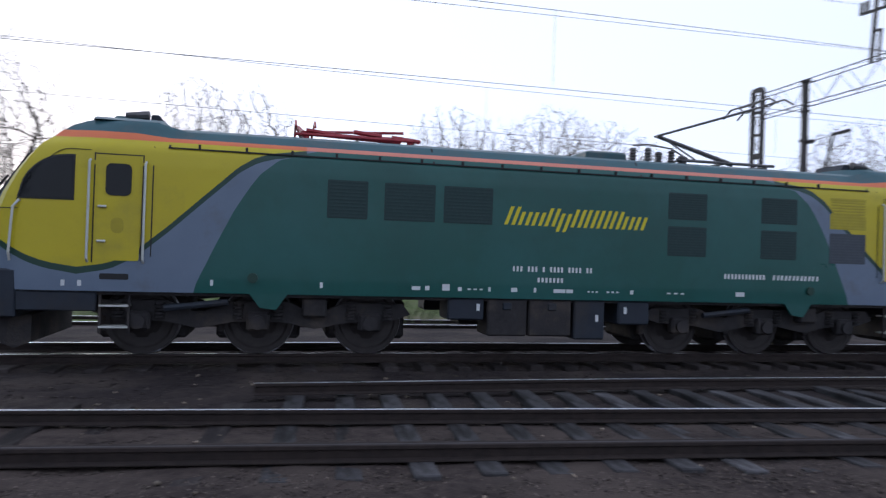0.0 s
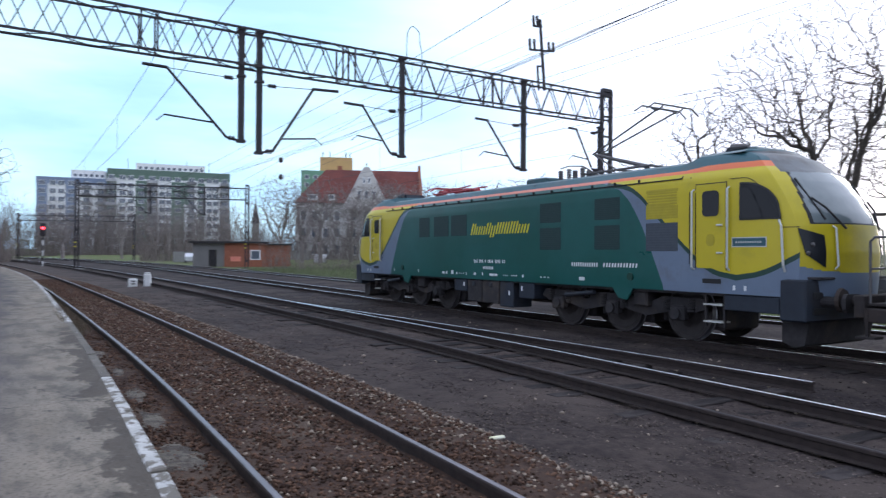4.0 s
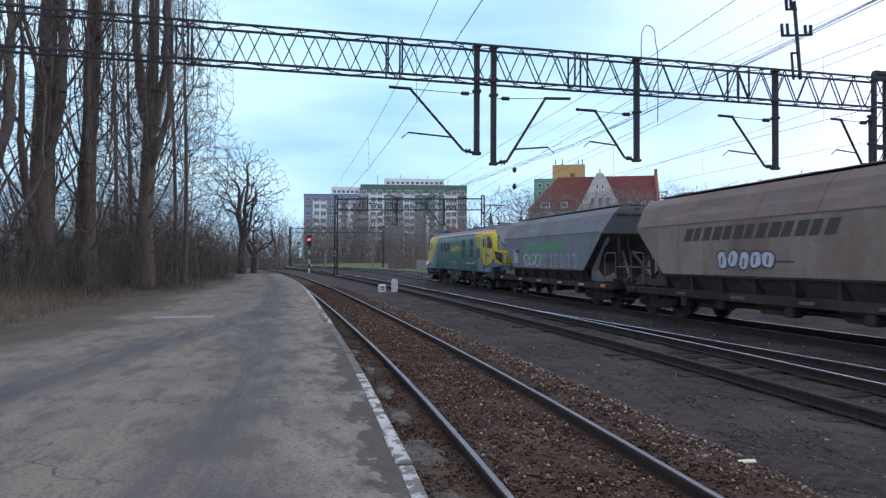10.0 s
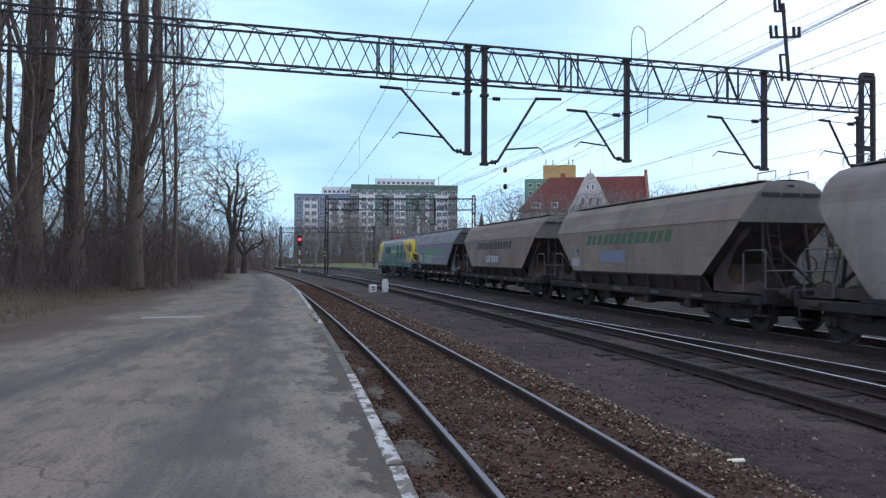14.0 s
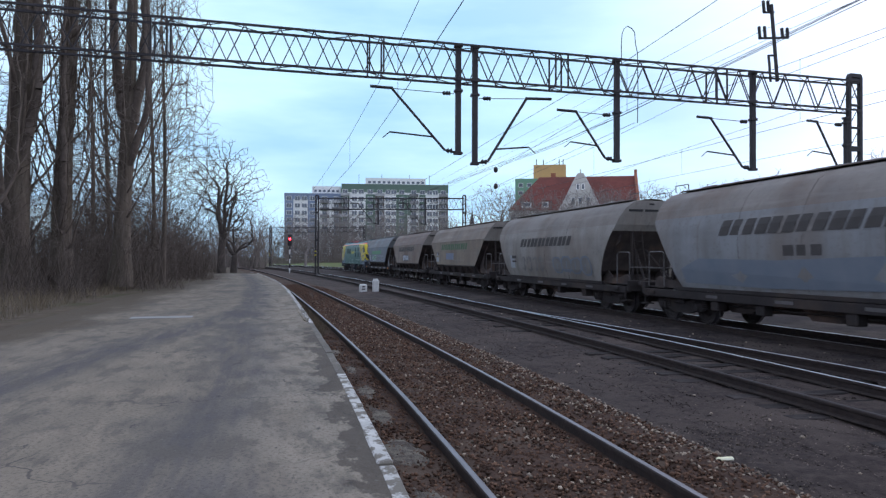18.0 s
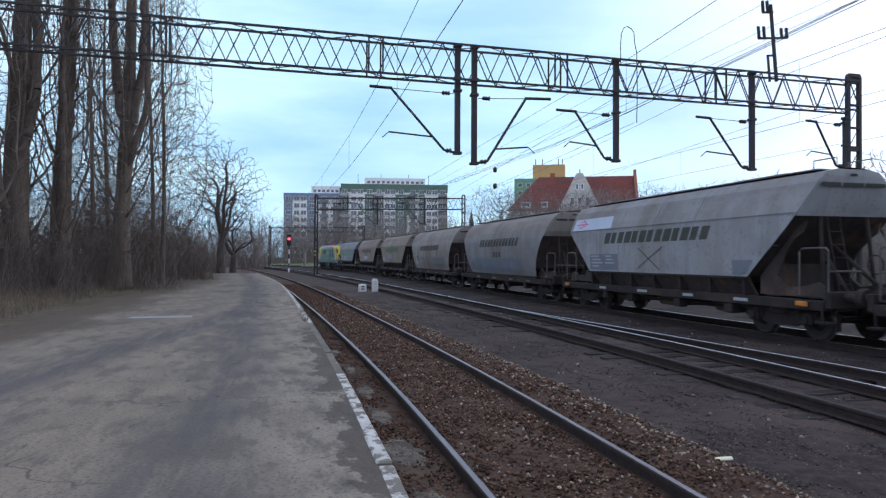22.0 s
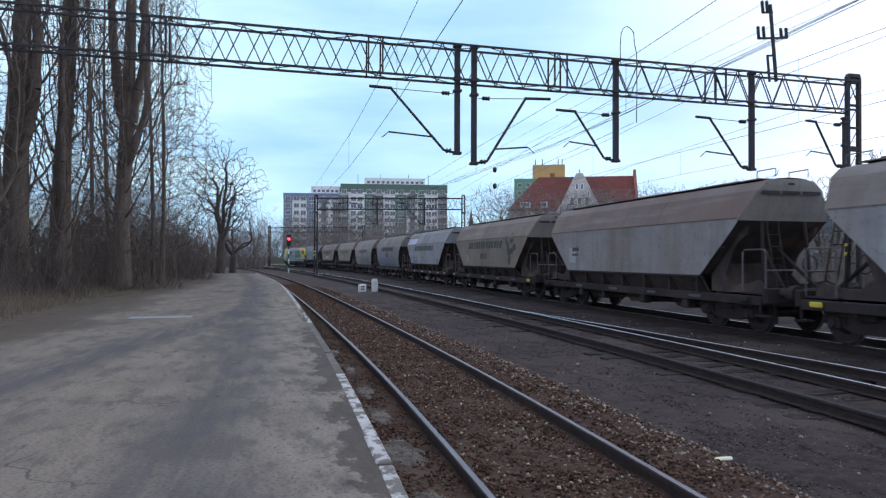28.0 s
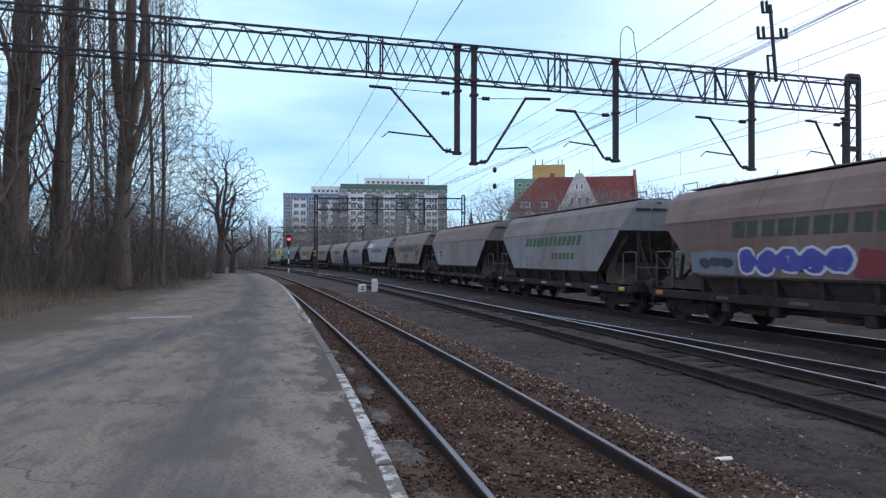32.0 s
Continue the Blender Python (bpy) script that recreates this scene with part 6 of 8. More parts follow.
def hanger(parent, x, y, zb, zt, d, reach, rise=2.25, top=0.85, arm=0.62):
    """A drop post with its bracket: strut, top arm, tie, insulator and steady arm. d: side to which it reaches."""
    post = part("drop_post", boxm(x - 0.10, x + 0.10, y - 0.095, y + 0.095, zb, zt, 0.01), M_MAST, parent)
    for zc in (zb + 0.05, zb + rise + 0.05, zt - 1.25, zt - 0.05):
        part("clamp", boxm(x - 0.13, x + 0.13, y - 0.15, y + 0.15, zc - 0.05, zc + 0.05, 0.01), M_MAST, post)
    zk = zb + rise
    P = lambda bm, n: part(n, bm, M_MAST, post)
    P(tubem([(x, y + d * 0.12, zb + 0.08), (x, y + d * 0.5, zb + 0.15), (x, y + d * reach, zk)], 0.05, 6), "strut")
    P(tubem([(x, y + d * (reach - 0.02), zk + 0.03), (x, y + d * (reach + top), zk + 0.06)], 0.06, 6), "top_arm")
    P(tubem([(x, y + d * 0.15, zk - 0.06), (x, y + d * reach, zk + 0.02)], 0.014, 5), "tie_rod")
    bm = bmesh.new()
    for q in (0.35, 0.45, 0.55):
        bmesh.ops.create_cone(bm, cap_ends=True, segments=8, radius1=0.09, radius2=0.05, depth=0.08, matrix=Matrix.Translation((x, y + d * q, zk - 0.05)) @ Matrix.Rotation(math.pi / 2, 4, "X"))
    P(bm, "insulator")
    bm = bmesh.new()
    for q in (0.28, 0.40):
        bmesh.ops.create_cone(bm, cap_ends=True, segments=8, radius1=0.10, radius2=0.06, depth=0.08, matrix=Matrix.Translation((x, y + d * q, zb + 0.13)) @ Matrix.Rotation(math.pi / 2, 4, "X"))
    P(bm, "insulator")
    zs = zb + arm
    ys = y + d * (0.5 + (reach - 0.5) * (zs - zb - 0.15) / (rise - 0.15))
    P(tubem([(x, ys, zs), (x, ys + d * (reach * 0.66), zs + 0.12)], 0.034, 6), "steady_tube")
    P(tubem([(x, ys + d * (reach * 0.66), zs + 0.12), (x, ys + d * (reach * 0.66 + 0.25), zs - 0.1)], 0.018, 6), "steady_arm")


def portal(ax, ay, bx, by, zb, zt, n, left_mast=True, w=0.7, hangers=(), fine=1.0, mast_w=0.62, label="dark steel lattice portal carrying the overhead line"):
    g = thing("catenary_portal", Matrix(), label, "catenary portal", "portals over the tracks")
    bm = bmesh.new()
    truss_beam(bm, (ax, ay), (bx, by), zb, zt, w, n, fine)
    part("truss", bm, M_MAST, g)
    yaw = math.degrees(math.atan2(by - ay, bx - ax)) - 90
    lattice_mast(g, bx, by, zt + 0.25, yaw, mast_w)
    if left_mast:
        lattice_mast(g, ax, ay, zt + 0.25, yaw, mast_w)
    L = math.hypot(bx - ax, by - ay)
    for k in range(1, 5):
        p = (ax + (bx - ax) * k / 5, ay + (by - ay) * k / 5)
        for s in (-1, 1):
            for q in (-0.25, 0.25):
                part("splice_post", tubem([(p[0] + s * w / 2, p[1] + q, zb), (p[0] + s * w / 2, p[1] + q, zt)], 0.04, 4), M_MAST, g)
    for y, z0, d, reach, *more in hangers:
        x = ax + (bx - ax) * (y - ay) / (by - ay)
        hanger(g, x, y, z0, zt + 0.08, d, reach, *more)
    return g


GX0, GY0, GX1, GY1 = -23.7, -11.5, -26.2, 24.15
SIZE = 0.82   # the near portal's drawing is brought to true size about the eye
TRUE = Matrix.Translation((0, 0, 1.74)) @ Matrix.Scale(SIZE, 4) @ Matrix.Translation((0, 0, -1.74))
near_portal = portal(GX0, GY0, GX1, GY1, 8.25, 9.52, 31, hangers=((5.85, 5.54, -1, 2.45, 2.3, 0.8), (6.5, 5.18, 1, 2.0, 2.55, 1.0), (12.4, 5.53, -1, 1.7, 1.9, 0.8), (18.8, 5.44, -1, 1.95, 2.1, 0.65)))
hanger(near_portal, -26.2, 23.75, 5.7, 8.0, -1, 1.5, 2.0, 0.5)
near_portal.matrix_basis = TRUE
portal(-77.0, 2.3, -73.2, 17.9, 6.95, 8.15, 14, mast_w=0.3, hangers=((8.8, 5.3, -1, 2.2), (13.8, 5.3, -1, 2.2)))
portal(-141, -4.8, -134, 13, 6.6, 7.5, 16, mast_w=0.3)
# portals out to the other side of the yard
portal(20.5, -14, 18.5, 27.8, 8.25, 9.2, 24, w=0.5, fine=0.42, hangers=((24.9, 3.2, -1, 1.6, 3.6),))


def insulator_pole(x, y, z, m=Matrix()):
    """A short leaning pole on the portal: frame at its foot, cross-arm with paired insulators, and a pair at its head."""
    e = thing("feeder_pole", m @ pose(x, y, z, 5.0), "short steel pole with paired insulators on the portal", "feeder pole")
    part("pole", boxm(-0.06, 0.06, -0.055, 0.055, -0.2, 3.1, 0.01), M_MAST, e)
    part("side_post", boxm(-0.04, 0.04, -0.36, -0.29, -0.2, 0.95), M_MAST, e)
    part("foot_tie", boxm(-0.04, 0.04, -0.36, 0.0, 0.88, 0.95), M_MAST, e)
    part("cross_arm", boxm(-0.045, 0.045, -0.72, 0.72, 1.62, 1.70), M_MAST, e)
    part("head_arm", boxm(-0.04, 0.04, -0.42, 0.1, 2.72, 2.79), M_MAST, e)
    for q, h, k_ in ((-0.68, 1.70, 6), (-0.42, 1.70, 6), (0.42, 1.70, 5), (0.68, 1.70, 5), (-0.38, 2.79, 6), (-0.16, 2.79, 6)):
        bm = bmesh.new()
        for k in range(k_):
            bmesh.ops.create_cone(bm, cap_ends=True, segments=8, radius1=0.08, radius2=0.05, depth=0.07, matrix=Matrix.Translation((0, q, h + 0.03 + k * 0.08)))
        part("insulator", bm, M_MAST, e)


insulator_pole(-25.93, 20.05, 9.5, TRUE)
insulator_pole(18.8, 21.7, 9.3)


def wire(name, pts, r=0.012, label="thin dark overhead feeder wire", group="overhead wires"):
    bm = tubem(pts, r, 4)
    tagged(mesh_ob(name, bm, M_WIRE), label, "overhead wire", group)


def catenary(path, off, z, supports, sag=(0.5, 0.5, 0.5, 0.5), head=1.45):
    """Contact wire, carrier with sag and droppers between supports at these x."""
    con, car, drops = [], [], bmesh.new()
    for i, (xa, xb) in enumerate(zip(supports, supports[1:])):
        sa, sb = path.s_at_x(xa), path.s_at_x(xb)
        za, zb = (0.16, -0.16) if i % 2 else (-0.16, 0.16)
        m = 8
        for k in range(m + 1 if i == len(supports) - 2 else m):
            u = k / m
            p = path.beside(sa + (sb - sa) * u, off + za + (zb - za) * u)
            con.append((p[0], p[1], z))
            car.append((p[0], p[1], z + head - sag[i] * 4 * u * (1 - u)))
            if k in (1, 3, 5, 7):
                tube(drops, [con[-1], car[-1]], 0.005, 3, cap=False)
    e = thing("catenary_wire", Matrix(), "contact wire with sagging carrier wire and droppers", "overhead wire", "overhead wires")
    part("contact_wire", tubem(con, 0.007, 4), M_WIRE, e)
    part("carrier_wire", tubem(car, 0.007, 4), M_WIRE, e)
    part("droppers", drops, M_WIRE, e)


XS = [85, 19.5, -20.6, -75.5]
# lines of the wires over the platform track, the turnout, the main track and the side track
LINE_A = Path([(90, 1.6), (40, 2.2), (10, 2.35), (-9.2, 2.30), (-20.3, 2.38), (-33.6, 1.93), (-49, 1.2), (-76, -0.6)])
LINE_B = Path([(90, 11.0), (40, 8.4), (10, 7.4), (-8.0, 7.54), (-11.6, 7.78), (-20.8, 7.98), (-25.4, 7.55), (-35.8, 6.9), (-76, 3.6)])
LINE_C = Path([(90, 20.6), (40, 16.4), (10, 13.95), (-13.1, 12.93), (-20.7, 12.68), (-27.4, 12.5), (-46, 11.6), (-76, 9.9), (-141, 2.1)])
LINE_D = Path([(90, 26.4), (40, 22.6), (10, 20.2), (-16.2, 17.4), (-20.4, 16.96), (-40, 16.6), (-76, 14.6), (-141, 5.2)])
for line, z_, head_, sups, sag_ in ((LINE_A, 5.27, 1.30, XS, (0.4, 0.0, 0.1)), (LINE_B, 5.27, 1.30, XS, (0.4, 0.0, 0.8)), (LINE_C, 5.27, 1.62, XS + [-140], (0.4, 0.0, 1.0, 0.6)), (LINE_D, 5.40, 1.40, XS + [-140], (0.4, 0.1, 0.7, 0.6))):
    catenary(line, 0.0, z_, sups, sag_, head_)
for off_ in (-0.03, 0.03):
    wire("contact_wire", [(*LINE_B.beside(LINE_B.s_at_x(q), off_ * 2), 5.275) for q in (40, 10, -8, -20.6, -40, -75)], 0.006, "second contact wire of the turnout's overhead line")
wire("feeder_wire", [(60, 26.0, 10.6), (-17.5, 17.3, 8.42), (-21.3, 16.8, 8.2)], 0.008)
wire("feeder_wire", [(90, 21.8, 10.9), (18.8, 21.4, 11.0), (-21.2, 16.75, 9.72), (-75, 15.5, 9.1)], 0.007)
wire("feeder_wire", [(90, 20.6, 10.9), (18.8, 20.9, 11.0), (-21.2, 15.9, 9.70), (-75, 14.6, 9.1)], 0.007)
wire("feeder_wire", [(90, 27, 11.9), (18.8, 21.6, 12.2), (-21.2, 16.05, 10.7), (-75, 15.0, 9.9)], 0.007)
wire("earth_wire", [(-21, 10.43, 8.1), (-21, 10.42, 8.7), (-21, 10.45, 9.11), (-21, 10.53, 9.30), (-21, 10.65, 9.37), (-21, 10.79, 9.31), (-21, 10.9, 9.18), (-21, 10.92, 8.86), (-21, 11.0, 8.5), (-21, 11.02, 7.2), (-21, 11.0, 6.2)], 0.014, "bent earthing wire loop above the portal beam")


def tension_line(y0, z0, y1, z1, at):
    """A guy wire between the portals with a dark insulator in it."""
    a, b = Vector((-21.0, y0, z0)), Vector((-74.5, y1, z1))
    e = thing("tension_wire", Matrix(), "tensioning wire with a dark insulator between portals", "overhead wire", "overhead wires")
    part("wire", tubem([a, b], 0.008, 4), M_WIRE, e)
    bm = bmesh.new()
    bmesh.ops.create_uvsphere(bm, u_segments=10, v_segments=8, radius=0.13, matrix=Matrix.Translation(a + (b - a) * at) @ Matrix.Diagonal((1.2, 1, 1.35, 1)))
    part("insulator", bm, M_MAST, e)


tension_line(10.9, 7.4, 13.2, 6.3, 0.355)
tension_line(10.9, 6.2, 13.2, 5.7, 0.355)


# ---- trackside things ----
M_SIGR = mat("red_signal_lamp", (0.5, 0.01, 0.01), rough=0.4, emit=(1.0, 0.03, 0.05), estr=9.0)
M_BAND_W = mat("white_signal_paint", (0.68, 0.68, 0.66), rough=0.6)
M_BAND_R = mat("red_signal_paint", (0.42, 0.03, 0.03), rough=0.6)


def signal(x, y):
    e = thing("signal_post", pose(x, y, -0.3, 0, 0, 0), "black and white banded light signal showing red beside the track", "railway signal")
    for k in range(6):
        part("post_band", tubem([(0, 0, k * 0.6), (0, 0, k * 0.6 + 0.6)], 0.075, 8), M_MAST if k % 2 else M_BAND_W, e)
    part("signal_head", boxm(-0.12, 0.14, -0.27, 0.27, 3.5, 4.95, 0.06), M_MAST, e)
    for k, z in enumerate((4.7, 4.38, 4.06, 3.74)):
        part("visor", tubem([(0.14, 0, z + 0.02), (0.34, 0, z + 0.02)], 0.13, 10), M_MAST, e)
    bm = bmesh.new()
    bmesh.ops.create_uvsphere(bm, u_segments=12, v_segments=8, radius=0.15, matrix=Matrix.Translation((0.36, 0, 4.36)))
    part("red_lamp", bm, M_SIGR, e, "glowing red signal lamp")


signal(-92, -0.7)


def marker(x, y, w, h, label, bars_on):
    e = thing("marker_post", pose(x, y, -0.36, 0, 0, 4), label, "marker post", "markers between the tracks")
    bm = boxm(-0.16, 0.16, -w / 2, w / 2, 0, h, 0.06)
    part("stone", bm, M_BAND_W, e)
    if bars_on:
        for z in (0.34, 0.2):
            part("sign_bar", boxm(0.162, 0.168, -0.1, 0.1, z, z + 0.07), M_INK, e)
    else:
        part("cap", boxm(-0.14, 0.14, -w / 2 + 0.04, w / 2 - 0.04, h, h + 0.08, 0.03), M_BAND_W, e)


marker(-40.85, 3.91, 0.44, 0.52, "low pale stone marker with dark unreadable bars", True)
marker(-40.75, 4.63, 0.36, 0.76, "white rounded concrete post between the tracks", False)
# ---- buildings ----
def yaw_at(yaw, d):
    a = radians(yaw)
    return -math.sin(a) * d, math.cos(a) * d


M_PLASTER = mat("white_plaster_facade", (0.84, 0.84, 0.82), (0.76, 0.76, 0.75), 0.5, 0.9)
M_GRN = mat("green_facade_band", (0.135, 0.20, 0.16), (0.115, 0.17, 0.135), 0.5, 0.9)
M_BLU = mat("blue_grey_facade_band", (0.20, 0.25, 0.35), (0.17, 0.215, 0.30), 0.5, 0.9)
M_WIN = glass("house_window_glass", (0.10, 0.12, 0.15), 0.12)
M_BALC = mat("balcony_panel", (0.34, 0.34, 0.34), (0.22, 0.22, 0.23), 1, 0.8, obrand=0.5)
M_LOGGIA = mat("brownish_loggia_field", (0.20, 0.165, 0.16), (0.15, 0.125, 0.125), 0.6, 0.9)
M_ROOFR = mat("red_tile_roof", (0.195, 0.066, 0.054), (0.145, 0.050, 0.042), 1.6, 0.9, bump=0.3, bscale=6, spec=0.2, c3=(0.135, 0.052, 0.044), s3=0.2, t3=0.58)
M_STUCCO = mat("pale_stucco", (0.60, 0.57, 0.54), (0.48, 0.455, 0.43), 0.7, 0.9, c3=(0.30, 0.28, 0.27), s3=0.4, t3=0.58)
M_YEL = mat("ochre_facade", (0.60, 0.38, 0.16), (0.52, 0.33, 0.15), 0.5, 0.9)
M_GABLE = mat("pale_gable_plaster", (0.60, 0.57, 0.53), (0.48, 0.45, 0.42), 0.9, 0.9, c3=(0.36, 0.33, 0.31), s3=0.6, t3=0.56)
M_GRN2 = mat("mint_green_facade", (0.17, 0.33, 0.23), (0.15, 0.29, 0.20), 0.5, 0.9)
M_BRICK = mat("orange_brick_wall", (0.32, 0.12, 0.07), (0.25, 0.09, 0.055), 3, 0.9, bump=0.3, bscale=20)
M_GREYB = mat("grey_flat_block_wall", (0.21, 0.20, 0.19), (0.17, 0.165, 0.155), 0.6, 0.9)


def window_unit(parent, x, y, z, w, h, face="y", d=-1, mate=None, rim=None):
    """A window with frame, set in the wall plane; d: outward sign."""
    mate = mate or M_WIN
    if face == "y":
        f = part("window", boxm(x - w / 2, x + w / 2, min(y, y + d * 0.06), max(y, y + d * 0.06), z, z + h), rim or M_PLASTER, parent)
        part("pane", boxm(x - w / 2 + 0.12, x + w / 2 - 0.12, min(y + d * 0.04, y + d * 0.09), max(y + d * 0.04, y + d * 0.09), z + 0.12, z + h - 0.12), mate, f)
    return f


def tower_block():
    """The long slab of flats with white, green and blue fields and balconies."""
    x, y = yaw_at(84.1, 272)
    e = thing("apartment_block", pose(x, y, -1.8, 0, 0, 84.1), "long eleven-storey block of flats in white, green and blue", "apartment building")
    # local frame: +y points away from the viewer, x to the right
    secs = [(-32.2, -22.5, 27.8, M_BLU), (-22.5, -10.5, 28.2, M_BLU), (-10.5, 14.5, 31.8, M_GRN), (14.5, 30.8, 31.5, M_GRN)]
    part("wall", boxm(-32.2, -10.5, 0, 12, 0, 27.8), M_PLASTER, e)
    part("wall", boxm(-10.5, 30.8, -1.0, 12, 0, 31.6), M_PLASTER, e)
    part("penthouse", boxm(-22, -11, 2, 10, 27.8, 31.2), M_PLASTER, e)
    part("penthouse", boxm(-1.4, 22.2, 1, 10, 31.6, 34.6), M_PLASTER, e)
    for k in range(12):
        part("penthouse_window", boxm(-0.4 + 1.9 * k, 0.7 + 1.9 * k, 0.94, 1.02, 32.5, 33.4), M_WIN, e)
    for k in range(6):
        part("penthouse_window", boxm(-21.2 + 1.7 * k, -20.2 + 1.7 * k, 1.94, 2.02, 28.9, 29.8), M_WIN, e)
    part("parapet_band", boxm(-32.4, -10.5, -0.15, 12.2, 25.8, 28.2), M_BLU, e)
    part("parapet_band", boxm(-10.6, 31.0, -1.15, 12.2, 28.8, 32.0), M_GRN, e)
    for x0, x1, z0, mt in ((-32.3, -29.0, 3, M_BLU), (-23.4, -20.0, 3, M_BLU), (-13.4, -10.6, 8, M_LOGGIA), (-10.6, -7.6, 12, M_GRN), (-1.3, 2.3, 3, M_GRN), (2.4, 5.9, 3, M_LOGGIA), (10.5, 14.9, 3, M_GRN), (15.0, 18.4, 20, M_GRN), (19.6, 22.0, 6, M_GRN), (27.4, 30.9, 3, M_LOGGIA)):
        yy = -0.14 if x1 <= -10.5 else -1.14
        part("colour_field", boxm(x0, x1, yy, yy + 0.13, z0, 28), mt, e)
    rng = random.Random(5)
    wm = bpy.data.meshes.new("window")
    bm = boxm(-0.9, 0.9, -0.08, 0.04, 0, 1.5)
    bm.to_mesh(wm)
    bm.free()
    wm.materials.append(M_WIN)
    fm = bpy.data.meshes.new("window_frame")
    bm = bmesh.new()
    for q in ((-1.0, -0.9, 0, 1.5), (0.9, 1.0, 0, 1.5), (-1.0, 1.0, -0.1, 0.0), (-1.0, 1.0, 1.5, 1.6), (-0.04, 0.04, 0, 1.5)):
        box(bm, q[0], q[1], -0.12, -0.04, q[2], q[3])
    bm.to_mesh(fm)
    bm.free()
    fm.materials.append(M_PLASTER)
    bmm = bpy.data.meshes.new("balcony")
    bm = boxm(-1.7, 1.7, -1.2, 0, 0, 0.15)
    box(bm, -1.7, 1.7, -1.25, -1.15, 0.15, 1.1)
    bm.to_mesh(bmm)
    bm.free()
    bmm.materials.append(M_BALC)
    cols = [-30.6, -27.4, -24.8, -21.7, -17.0, -12.6, -9.2, -5.6, -3.0, 0.5, 4.2, 7.4, 9.6, 12.7, 17.4, 20.8, 23.6, 25.9, 29.0]
    balc = {-17.0, -12.6, -9.2, 4.2, 17.4, 29.0}
    for st in range(10):
        for cx in cols:
            z = 3.2 + 2.78 * st
            y0 = 0.0 if cx < -10.5 else -1.0
            top = 28.0 if cx < -10.5 else 31.6
            if z + 1.6 > top:
                continue
            w = new("window", wm)
            w.parent = e
            w.matrix_basis = pose(cx, y0 - 0.15, z)
            fr = new("window_frame", fm)
            fr.parent = w
            if cx in balc:
                b = new("balcony", bmm)
                b.parent = e
                b.matrix_basis = pose(cx, y0, z - 1.0)
    for cx in (-4, 5, 16, 24):
        part("roof_aerial", tubem([(cx, 5, 31.6), (cx, 5, 36.5)], 0.09, 5), M_MAST, e)


